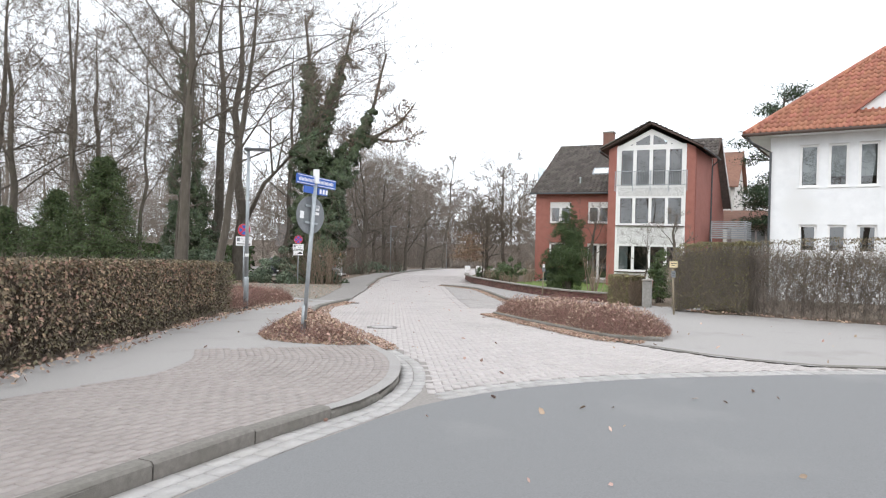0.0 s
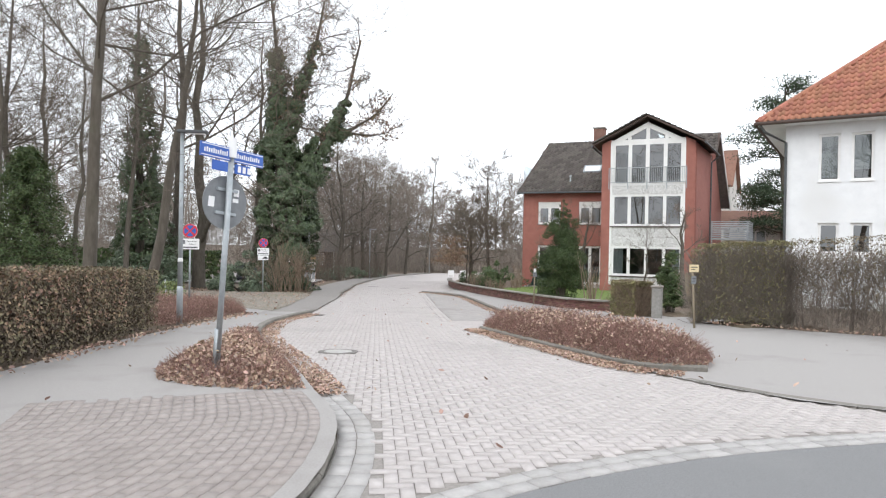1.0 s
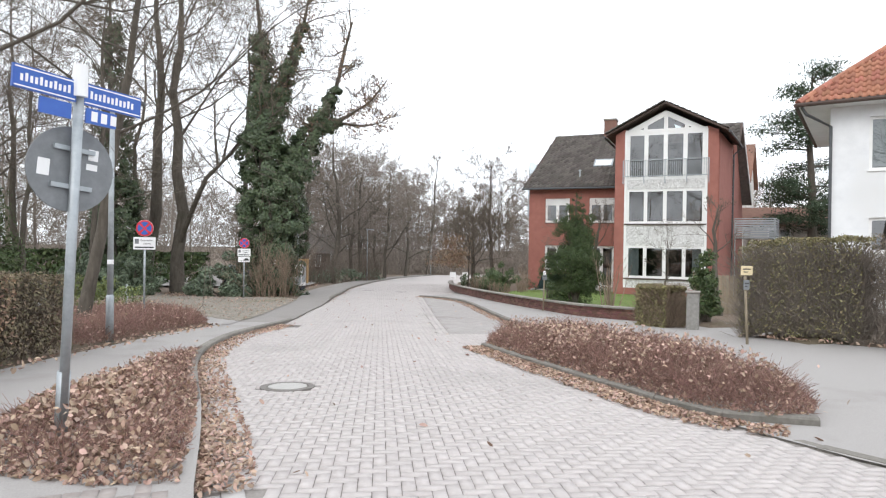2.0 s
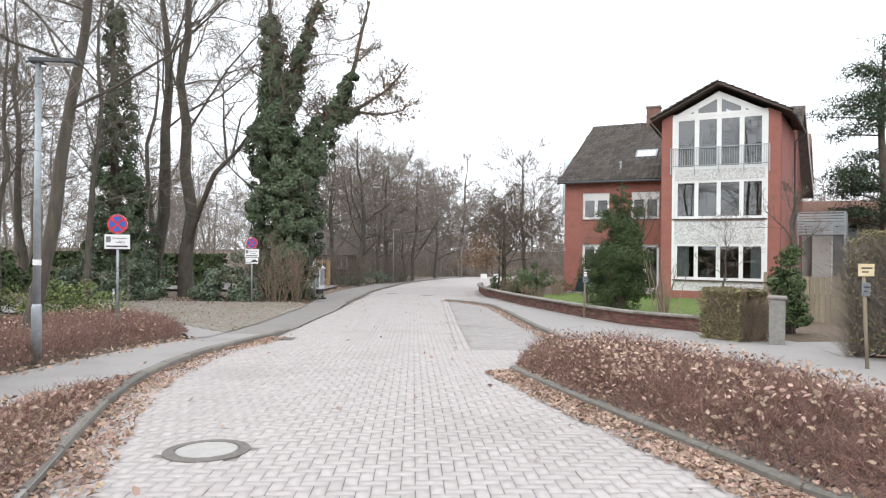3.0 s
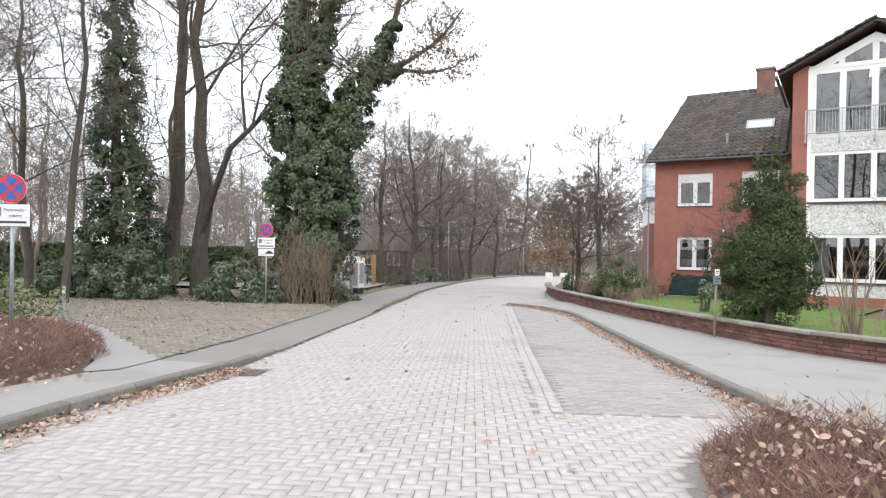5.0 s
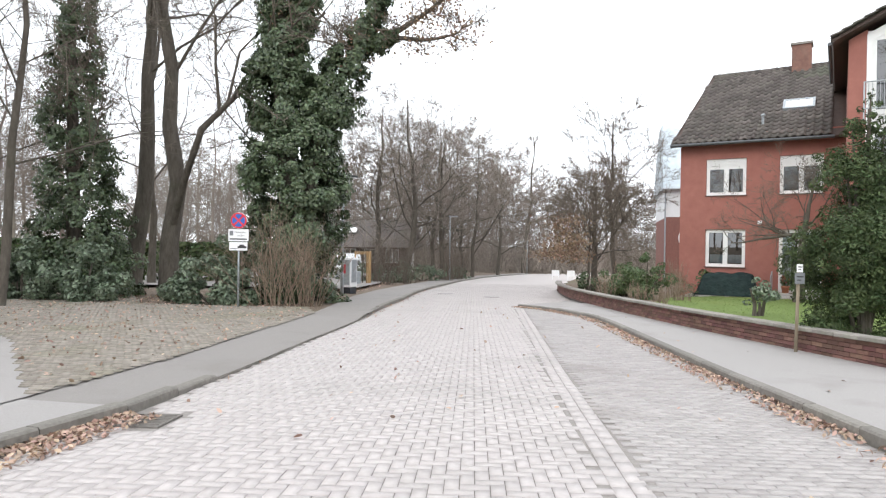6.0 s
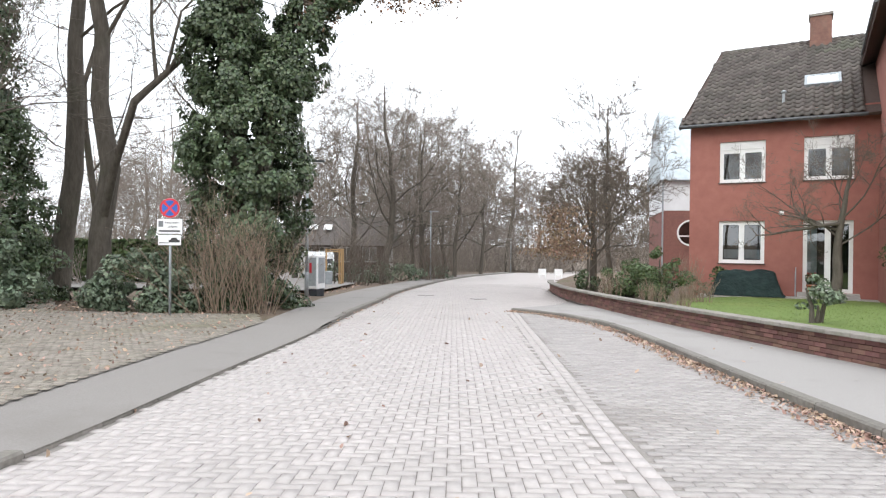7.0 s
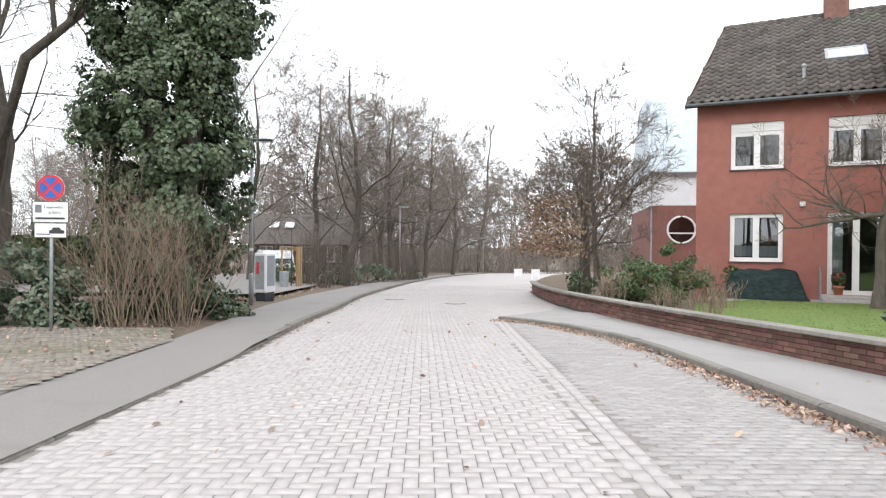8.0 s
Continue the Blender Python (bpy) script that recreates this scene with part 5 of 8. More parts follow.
hedge("thin_hedge", "thin leafless hedge before the white house", [(10.75, 18.2), (12.2, 15.7), (16.5, 9.0)], 0.6, 2.15, 13, 9000, 14000, 0.022, 0.35, twig=TWIG_PALE_HAZE)
hedge("gate_hedge", "small clipped hedge beside the gate pier", [(8.55, 24.0), (8.85, 22.85)], 0.8, 1.32, 14, 10000, 5000, 0.03, 0.0, OLIVE, TWIG_TAN)
shrub_bed("low leafless red-brown shrubs in a kerbed island", [(x * 0.95 + 4.9 * 0.05, y * 0.96 + 17 * 0.04) for x, y in ISLAND], 0.6, 21, 1200, 620)
shrub_bed("small bed of bare shrubs and fallen leaves", ISLAND_LEFT, 0.4, 22, 560, 1200)
shrub_bed("red-brown leafless shrubs beside the footway", [(-4.35, 18.6), (-4.15, 20), (-3.95, 22), (-3.55, 23.6), (-3.9, 25.2), (-5.3, 27.4), (-7.5, 29.0), (-8.5, 26), (-7, 20)], 0.62, 23, 700, 90, base=0.1)


# ---------------------------------------------------------------- bare trees
bare_tree("tall leafless tree with spreading dark limbs above the hedge", (-5.5, 17.3), 11.5, 0.145, 31, (0.0, 0.0), 0.4, 15, limb_len=0.5, spread=1.3, up=0.3, sway=0.003)
bare_tree("leafless tree with a leaning pale trunk beside the bed", (-6.25, 22.7), 11.5, 0.155, 38, (0.13, 0.0), 0.42, 14, limb_len=0.46, spread=1.25, up=0.3, sway=0.004)
bare_tree("slim young leafless tree behind the hedge", (-11.4, 29.9), 11, 0.1, 33, (0.02, 0), 0.35, 9, MEDIUM)
bare_tree("tall leafless tree with a straight mossy trunk", (-12.4, 44.3), 20, 0.36, 34, (0.0, 0), 0.42, 12)
bare_tree("tall leafless tree forking low above the rhododendrons", (-10.1, 42.8), 20, 0.36, 35, (-0.03, 0), 0.42, 11, start=((2.6, 0.42, 0.0, 1.0, 11.0, 0.17),))
for k, (x, y, hgt, r) in enumerate([(-18.5, 34, 15, 0.2), (-16.6, 36, 16, 0.18), (-22, 38, 16, 0.22), (-14.5, 31, 14, 0.16), (-8.7, 51, 18, 0.22), (-25, 30, 15, 0.2), (-20, 46, 17, 0.22), (-29, 42, 16, 0.2), (-12, 36.5, 15, 0.14), (-15.5, 52, 17, 0.2)]):
    bare_tree("leafless woodland tree with a slim grey trunk", (x, y), hgt, r, 40 + k, (0.01 * (k % 3 - 1), 0), 0.28, 13, BROAD, 1.25, 0.35, 0.4, group="trees of the wood edge", least=0.0065)
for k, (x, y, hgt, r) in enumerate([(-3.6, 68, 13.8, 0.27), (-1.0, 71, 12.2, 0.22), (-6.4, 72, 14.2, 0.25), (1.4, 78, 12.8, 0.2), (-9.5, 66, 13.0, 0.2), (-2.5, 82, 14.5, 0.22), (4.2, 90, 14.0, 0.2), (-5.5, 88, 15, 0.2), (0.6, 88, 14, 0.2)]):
    bare_tree("broad leafless roadside tree with a thick trunk", (x, y), hgt, r, 50 + k, (0.015, 0), 0.16, 18, BROAD, 1.25, 0.3, 0.46, group="trees along the bend", twig=TWIG_PALE_HAZE, least=0.0085)
bare_tree("round-crowned leafless tree in the front garden", (7.1, 48.6), 4.9, 0.17, 61, (0.0, 0), 0.26, 22, FINE, 1.15, 0.5, 0.62, least=0.0068, sway=0.005)
bare_tree("tall leafless tree behind the garden", (10.2, 58.5), 10, 0.17, 62, (0, 0), 0.25, 14, BROAD, 1.0, 0.6, 0.42, least=0.007)
bare_tree("crooked thin roadside tree", (8.3, 106), 18, 0.3, 63, (0.03, 0), 0.3, 12, BROAD, limb_len=0.24, twig=TWIG_PALE_HAZE, least=0.011)


def dry_leaf_crown():
    """Rust leaves that still hang on the lower boughs of the garden's beech."""
    rng = np.random.default_rng(64)
    C = []
    for k in range(60):
        a, r = rng.uniform(2.2, 4.6), rng.uniform(0.3, 1.8)
        c = np.array([math.cos(a) * r - 0.2, math.sin(a) * r * 0.7, rng.uniform(1.4, 3.4)])
        C.append(c + rng.normal(size=(45, 3)) * [0.4, 0.4, 0.12])
    tree = thing("beech_shrub", "young beech holding rust-brown dry leaves", "tree", pose(6.6, 47.6, ground_z(6.6, 47.6)))
    part("foliage", leaves(np.concatenate(C), 0.05, rng, 0.5), BEECH, tree)
    tr, br = tree_wood(rng, 3.6, 0.06, (0, 0), 0.2, 12, MEDIUM, 1.1, 0.3, 0.6)
    part("trunk", merge(*tr), BARK, tree)
    part("branches", merge(*br), TWIG, tree)


dry_leaf_crown()


# ---------------------------------------------------------------- ivy-clad trees
def ivy_on(rng, lines, per_m, leaf_clumps=70):
    C, N = [], []
    for pts, r0, r1 in lines:
        P = np.array(pts, float)
        seg = np.linalg.norm(np.diff(P, axis=0), axis=1)
        cum = np.concatenate([[0], np.cumsum(seg)])
        n = int(cum[-1] * per_m * max(0.5, (r0 + r1) / 2))
        for s in rng.uniform(0, cum[-1], n):
            q = np.array([np.interp(s, cum, P[:, i]) for i in range(3)])
            r = r0 + (r1 - r0) * s / cum[-1]
            a = rng.uniform(0, 2 * math.pi)
            lump = 0.8 + 0.45 * noise.noise((math.cos(a) * 1.3 + q[0], math.sin(a) * 1.3 + q[1], q[2] * 0.55))
            c = q + np.array([math.cos(a), math.sin(a), 0]) * r * lump * rng.uniform(0.55, 1.05)
            cr = rng.uniform(0.16, 0.36) * min(1, 0.5 + r * 0.5)
            p, d = clump(rng, c, cr, int(leaf_clumps * rng.uniform(0.6, 1.2)), 0.9)
            p[:, 2] -= 0.15 * np.abs(rng.normal(size=len(p))) * cr
            C.append(p)
            N.append(d * 0.6 + np.array([math.cos(a), math.sin(a), 0.3]))
    return np.concatenate(C), np.concatenate(N)


def big_ivy_tree():
    rng = np.random.default_rng(71)
    gz = ground_z(-4.8, 41)
    t = thing("ivy_tree", "old tree with three limbs smothered in dark ivy", "tree")
    a = [(-4.8, 40.8, gz - 0.1), (-5.1, 40.8, 3.5), (-5.3, 40.8, 6.2), (-5.3, 40.8, 9.5), (-5.5, 40.8, 12.5), (-5.8, 40.8, 15.2)]
    b = [(-4.9, 40.7, gz - 0.1), (-4.9, 40.7, 5.0), (-4.8, 40.7, 7.2), (-4.2, 40.6, 9.5), (-3.6, 40.5, 11.3), (-3.2, 40.5, 12.7), (-2.8, 40.5, 15)]
    c = [(-4.4, 40.9, gz - 0.1), (-4.0, 40.8, 4.0), (-3.2, 40.7, 6.1), (-2.2, 40.5, 8.0), (-1.5, 40.4, 9.4), (-1.1, 40.4, 11.2), (-0.7, 40.4, 12.9)]
    d = [(-2.3, 40.6, 7.2), (-1.2, 40.5, 7.8), (0.3, 40.4, 8.8), (1.2, 40.4, 10.0)]
    e = [(-1.1, 40.5, 7.6), (-0.2, 40.4, 7.5), (0.9, 40.3, 7.7), (1.4, 40.3, 8.3)]
    g = Geo()
    for line, r in ((a, 0.3), (b, 0.28), (c, 0.28), (d, 0.13), (e, 0.08)):
        pts = smooth_line(line, 0.7)
        g.tube(pts, [r * (1 - 0.8 * i / (len(pts) - 1)) for i in range(len(pts))], 9, False)
    part("trunk", g.g, BARK, t, smooth=True)
    C, N = ivy_on(rng, [([(-4.7, 41.0, gz), (-4.7, 40.9, 2.2)], 1.6, 2.0), ([(-4.7, 40.8, 2.0), (-4.85, 40.8, 5.2)], 2.1, 1.8), ([(-5.2, 40.8, 4.6), (-5.3, 40.8, 7.4)], 1.6, 1.15), (a[2:4], 1.1, 0.75), (a[3:5], 0.75, 0.5), (b[2:4], 0.8, 0.5), (b[3:6], 0.5, 0.25), (c[1:3], 1.25, 0.95), (c[2:4], 0.95, 0.7), (c[3:5], 0.65, 0.25), (d[:2], 0.6, 0.25)], 34, 140)
    C[:, 2] = np.maximum(C[:, 2], gz + 0.05)
    part("ivy", leaves(C, 0.05, rng, 0.15, N, 0.75), IVY, t, "glossy dark green ivy")
    P, D, L, R = [], [], [], []
    for line, n, ln in ((a, 14, 2.8), (b, 16, 2.6), (c, 16, 2.2), (d, 14, 1.3), (e, 10, 0.9)):
        pts = np.array(smooth_line(line, 0.3))
        for k in range(n):
            q = pts[int(len(pts) * (rng.uniform(0.55, 0.99) if line not in (d, e) else rng.uniform(0.2, 0.99))) - 1]
            P.append(q)
            D.append(rng.normal(size=3) * [1, 1, 0.6] + [0, 0, 0.5])
            L.append(ln * rng.uniform(0.5, 1.1))
            R.append(0.045 if line not in (d, e) else 0.025)
    br = grow(rng, np.array(P), np.array(D), np.array(L), np.array(R), MEDIUM, 0.9, 0.5, 0.005)
    tagged(part("twigs", merge(*br), TWIG, t), kind="stuff")
    dead = np.concatenate([q + rng.normal(size=(30, 3)) * 0.35 for q in np.array(P)[rng.integers(0, len(P), 150)]])
    part("dead_leaves", leaves(dead, 0.05, rng, 0.2), BEECH, t, "withered brown leaves among the twigs")


big_ivy_tree()


def ivy_column():
    rng = np.random.default_rng(72)
    x, y = -13.0, 41.5
    gz = ground_z(x, y)
    t = thing("ivy_tree", "slender tree wrapped in ivy, broad at its foot", "tree")
    line = [(x, y, gz - 0.1), (x - 0.1, y, 5), (x - 0.2, y, 9), (x - 0.3, y, 14.5)]
    pts = smooth_line(line, 0.8)
    part("trunk", Geo().tube(pts, [0.28 * (1 - 0.8 * i / (len(pts) - 1)) for i in range(len(pts))], 9, False).g, BARK, t, smooth=True)
    C, N = ivy_on(rng, [([(x + 0.3, y, gz), (x + 0.3, y, 1.7)], 2.4, 1.95), ([(x + 0.2, y, 1.5), (x + 0.1, y, 4.5)], 1.95, 1.3), ([(x + 0.1, y, 4.2), (x, y, 8.5)], 1.3, 0.85), ([(x, y, 8.3), (x - 0.2, y, 13.0)], 0.85, 0.4)], 26, 90)
    C[:, 2] = np.maximum(C[:, 2], gz + 0.05)
    part("ivy", leaves(C, 0.052, rng, 0.15, N, 0.75), IVY, t, "glossy dark green ivy")
    q = np.array(pts)[rng.integers(len(pts) // 3, len(pts), 34)]
    br = grow(rng, q, rng.normal(size=(34, 3)) + [0, 0, 0.3], rng.uniform(1.2, 2.6, 34), np.full(34, 0.035), MEDIUM, 0.9, 0.4, 0.005)
    tagged(part("twigs", merge(*br), TWIG, t), kind="stuff")


ivy_column()

# ---------------------------------------------------------------- evergreens and garden shrubs
def conifer(label, at, height, radius, seed, whorls, per_bough):
    """A feathery conifer: drooping boughs in whorls that shorten to a pointed top, each hung with fine sprays."""
    rng = np.random.default_rng(seed)
    x, y = at
    t = thing("conifer", label, "tree", pose(x, y, ground_z(x, y)))
    g = Geo().tube([(0, 0, -0.1), (0, 0, height)], [0.13, 0.02], 8, False)
    C, N = [], []
    for k in range(whorls):
        h = height * (0.04 + 0.94 * (k + rng.random()) / whorls)
        ln = radius * min(1.0, 1.25 * (1 - h / height) ** 0.75 + 0.06) * rng.uniform(0.75, 1.12)
        a = k * 2.4 + rng.uniform(-0.4, 0.4)
        d = np.array([math.cos(a), math.sin(a), 0.0])
        s = rng.random(per_bough) ** 0.7
        p = d * (ln * s)[:, None] + np.array([0, 0, h]) + np.column_stack([np.zeros((per_bough, 2)), 0.35 * ln * s * (0.9 - s)])
        p += rng.normal(size=(per_bough, 3)) * (np.array([0.16, 0.16, 0.13]) * (0.5 + 0.25 * ln))
        C.append(p)
        N.append(np.tile(d * 0.5 + [0, 0, 0.5], (per_bough, 1)))
        g.tube([(0, 0, h), d * ln * 0.5 + [0, 0, h + 0.07 * ln], d * ln + [0, 0, h - 0.03 * ln]], [0.025, 0.016, 0.006], 4, False)
    C = np.concatenate(C)
    C[:, 2] = np.maximum(C[:, 2], 0.03)
    part("foliage", leaves(C, 0.055, rng, 0.1, np.concatenate(N), 0.3), CONIFER, t)
    part("trunk", g.g, BARK, t)
    return t


conifer("feathery dark green conifer behind the hedge", (-11.8, 27.2), 5.6, 1.9, 81, 150, 190)
conifer("smaller feathery conifer behind the hedge", (-14.2, 28.4), 4.3, 1.7, 78, 110, 170)
conifer("dark young conifer at the wood edge", (-17, 29.5), 3.6, 1.5, 82, 90, 110)
conifer("low dark conifer at the wood edge", (-19.6, 30.5), 3.0, 1.5, 77, 80, 110)
evergreen("yew", "dark conifers at the wood edge", (-20, 36), [(0, 0, 1, 1.6), (2, 0, 1.1, 1.5), (-2, 0, 1.0, 1.5), (4, 0, 0.9, 1.4), (-4, 0, 1, 1.5), (1, 0, 2.2, 1.0), (-3, 0, 2.1, 0.9)], 80, 0.09, CONIFER, 600)
for k, (x, y, s) in enumerate([(-11.2, 39.2, 1.2), (-13.6, 39.4, 1.3), (-6.9, 39.2, 1.35)]):
    evergreen("rhododendron", "broad evergreen rhododendron with drooping grey-green leaves", (x, y), [(0, 0, 0.5 * s, 0.75 * s), (0.7 * s, 0.1, 0.45 * s, 0.6 * s), (-0.7 * s, 0.1, 0.5 * s, 0.6 * s), (0.15, 0.2, 1.05 * s, 0.55 * s)], 83 + k, 0.058, LAUREL, 2000, group="rhododendrons beside the driveway")
evergreen("broom_shrub", "fresh green broom shrub behind the brown bed", (-7.9, 28.2), [(0, 0, 0.55, 0.8), (0.8, 0.2, 0.4, 0.6), (-1.1, 0, 0.55, 0.85), (0.1, 0, 0.9, 0.55), (-2.2, 0.2, 0.5, 0.8)], 88, 0.036, BROOM, 1700)
evergreen("thuja", "tall bushy dark green thuja behind the garden wall", (8.35, 30.3), [(0, 0, 0.5, 0.85), (0.4, 0.2, 0.9, 0.75), (-0.4, 0, 0.9, 0.75), (0.35, 0.1, 1.5, 0.8), (-0.35, 0, 1.5, 0.8), (0.0, -0.25, 1.9, 0.85), (0.3, 0.1, 2.4, 0.72), (-0.3, 0, 2.4, 0.72), (0, 0, 2.9, 0.68), (-0.3, 0.1, 3.25, 0.48), (0.35, 0, 3.3, 0.46), (0, 0, 3.65, 0.38), (-0.25, 0, 3.8, 0.24), (0.3, 0, 3.8, 0.22), (0.02, 0, 4.1, 0.2), (0.05, 0, 4.35, 0.1)], 89, 0.034, THUJA, 5200, "tree", 0.05, up=0.5, many=1.7, aspect=0.32)
evergreen("yew", "dark clipped yew beside the gate", (10.05, 23.6), [(0, 0, 0.4, 0.42), (0, 0, 0.95, 0.45), (0.05, 0, 1.45, 0.38), (0.05, 0, 1.75, 0.25)], 90, 0.035, CONIFER, 3600, many=3.0)
evergreen("laurel", "round cherry laurel at the end of the wall", (7.6, 45.0), [(0, 0, 0.6, 0.75), (0.5, 0.1, 0.9, 0.6), (-0.5, 0, 0.5, 0.6)], 91, 0.042, GARDEN_GREEN, 2400)
evergreen("laurel", "low glossy evergreen over the garden wall", (6.5, 47.0), [(0, 0, 0.4, 0.55), (0.3, 0.5, 0.5, 0.5)], 92, 0.06, IVY, 1000)
evergreen("laurel", "bright green laurel between bare garden shrubs", (8.0, 43.0), [(0, 0, 0.7, 0.75), (0.5, 0.1, 1.0, 0.6), (-0.5, 0, 0.7, 0.6), (0, 0, 1.35, 0.45)], 79, 0.038, GARDEN_GREEN, 3200)
evergreen("rhododendron", "small rhododendron on the lawn behind the wall", (8.75, 35.3), [(0, 0, 0.4, 0.42), (0.2, 0, 0.7, 0.35), (-0.2, 0.1, 0.75, 0.3)], 93, 0.042, LAUREL, 2400)
evergreen("juniper", "olive green juniper before the house wall", (11.0, 46.2), [(0, 0, 0.45, 0.55), (-0.6, -0.1, 0.35, 0.45), (0.2, 0, 0.9, 0.35)], 94, 0.05, CONIFER, 1100)
evergreen("ivy_cover", "ivy ground cover under the brown shrub", (-4.4, 41.2), [(0, -0.6, 0.05, 0.5), (-0.9, -1.2, 0.05, 0.5), (-1.8, -1.6, 0.05, 0.5), (0.5, 0.6, 0.05, 0.5), (0.4, 1.8, 0.05, 0.5), (0.3, 3.0, 0.05, 0.45)], 95, 0.055, IVY, 900)
for k, (x, y) in enumerate([(-2.5, 62), (-1.2, 66), (-4.5, 60.5), (1.0, 73), (-6, 63)]):
    evergreen("roadside_shrub", "grey-green shrub under the roadside trees", (x - 1.0, y), [(0, 0, 0.5, 0.9), (1.0, 0.3, 0.4, 0.7), (-1.0, 0.2, 0.5, 0.8)], 96 + k, 0.09, LAUREL, 260, group="shrubs along the bend")


def stem_shrub(label, at, height, seed, stems, spread, material, thick=0.014, levels=((4, 4, 6, 0.08), (2, 3, 3, 0.12), (2, 3, 0, 0.2)), name="bare_shrub"):
    """A leafless shrub: many stems from one foot, fanning out."""
    rng = np.random.default_rng(seed)
    x, y = at
    t = thing(name, label, "shrub", pose(x, y, max(ground_z(x, y), road_z(y) + 0.05) - 0.03))
    a = rng.uniform(0, 2 * math.pi, stems)
    s = rng.uniform(0, spread, stems)
    P = np.column_stack([np.cos(a) * s * 0.7, np.sin(a) * s * 0.7, np.zeros(stems)])
    D = np.column_stack([np.cos(a) * s * 0.5, np.sin(a) * s * 0.5, np.full(stems, 1.0)]) + rng.normal(size=(stems, 3)) * 0.12
    br = grow(rng, P, D, height * rng.uniform(0.6, 1.05, stems), np.full(stems, thick), levels, 0.5, 0.4)
    tagged(part("stems", merge(*br), material, t), kind="stuff")
    return t


stem_shrub("tall tan leafless shrub behind the road sign", (-4.75, 38.7), 2.5, 101, 42, 1.1, TWIG_TAN, 0.013, ((5, 4, 6, 0.16), (2, 3, 3, 0.2), (2, 3, 0, 0.25)))
stem_shrub("dense brown leafless shrub below the ivy tree", (-3.85, 39.2), 2.1, 102, 34, 0.9, TWIG_TAN, 0.013, ((5, 4, 6, 0.16), (2, 3, 3, 0.2), (2, 3, 0, 0.25)))
stem_shrub("upright reddish stems behind the garden wall", (8.95, 28.1), 1.7, 103, 18, 0.5, TWIG_TAN, 0.026, ((3, 5, 2, 0.05), (3, 3, 0, 0.1)))
for k, (x, y, hh) in enumerate([(7.2, 41.2, 0.7), (6.7, 44.0, 0.8), (7.4, 39.3, 0.6), (9.6, 44.6, 1.4), (8.9, 41.8, 0.7), (8.2, 47.5, 1.2)]):
    stem_shrub("leafless tan garden shrub behind the wall", (x, y), hh * 0.9, 104 + k, 18, 0.5, TWIG_TAN)
for k, (x, y) in enumerate([(-3.9, 58), (-4.8, 59.5), (-2.9, 60.5), (-0.5, 68), (0.2, 71)]):
    stem_shrub("thicket of grey leafless stems", (x, y), 2.6, 115 + k, 40, 1.0, TWIG)
bare_tree("small crooked leafless shrub before the glazed wing", (13.6, 34.2), 3.1, 0.06, 121, (0.05, 0), 0.3, 8, COARSE, 1.0, 0.4, 0.5, name="bare_shrub")
bare_tree("pollarded tree with stubby knotted limbs", (11.9, 26.2), 3.7, 0.12, 122, (0.0, 0), 0.55, 7, COARSE, 0.9, 0.9, 0.3, name="pollard_tree")
bare_tree("gnarled apple tree with spreading boughs on the lawn", (13.0, 42.0), 4.6, 0.17, 123, (0.04, 0), 0.4, 8, FINE, 1.15, 0.3, 0.5, start=((2.6, -1.0, -0.1, 0.05, 2.6, 0.07), (2.4, -0.9, 0.2, 0.25, 1.9, 0.05)), name="apple_tree")


def pine():
    rng = np.random.default_rng(131)
    x, y = 27.2, 43.5
    t = thing("pine", "dark green pine with flat spreading boughs", "tree", pose(x, y, ground_z(x, y)))
    g = Geo()
    g.tube([(0, 0, -0.1), (0.2, 0, 5), (-0.1, 0, 9), (0, 0, 13.5)], [0.3, 0.24, 0.17, 0.05], 9, False)
    C = []
    for k in range(36):
        h = rng.uniform(3.6, 13.3)
        a = rng.uniform(0, 6.28)
        ln = rng.uniform(1.4, 3.4) * (1.1 - 0.5 * (h - 4) / 9.5)
        e = np.array([math.cos(a) * ln, math.sin(a) * ln, h + rng.uniform(-0.2, 0.5)])
        g.tube([(0, 0, h - 0.2), e * [0.6, 0.6, 1] - [0, 0, 0.1], e], [0.06, 0.04, 0.015], 5, False)
        for j in range(6):
            c = np.array([0, 0, h]) * 0.0 + np.array([e[0], e[1], 0]) * rng.uniform(0.45, 1.05) + [0, 0, e[2] + rng.normal() * 0.15]
            c[:2] += rng.normal(size=2) * 0.35
            C.append(c + rng.normal(size=(90, 3)) * [0.45, 0.45, 0.2])
    part("trunk", g.g, BARK, t, smooth=True)
    part("needles", leaves(np.concatenate(C), 0.11, rng, 0.6, None, 0.22), PINE, t)


pine()


# ---------------------------------------------------------------- the wood behind, and distance
LEFT_OPEN = ([40, 50, 60, 72, 86, 103, 125, 150], [-17, -14, -10, -7, -2, 4, 18, 26])
RIGHT_OPEN = ([40, 60, 80, 103, 125, 150], [60, 30, 17, 22, 34, 30])


def wood_spots(rng, n, y0, y1):
    out = []
    while len(out) < n:
        x, y = rng.uniform(-80, 70), rng.uniform(y0, y1)
        if np.interp(y, *LEFT_OPEN) < x < np.interp(y, *RIGHT_OPEN) or (x > 0 and y < 66) or abs(x) > y * 0.85 + 6:
            continue
        out.append((x, y))
    return out


def scatter_trees(rng, kinds, spots, lo, hi):
    out = []
    for k, (x, y) in enumerate(spots):
        v, f = kinds[k % len(kinds)]
        a, s = rng.uniform(0, 6.28), rng.uniform(lo, hi)
        r = np.array([[math.cos(a), -math.sin(a), 0], [math.sin(a), math.cos(a), 0], [0, 0, 1]]) * s
        out.append((v @ r.T + [x, y, ground_z(x, y) - 0.2], f))
    return merge(*out)


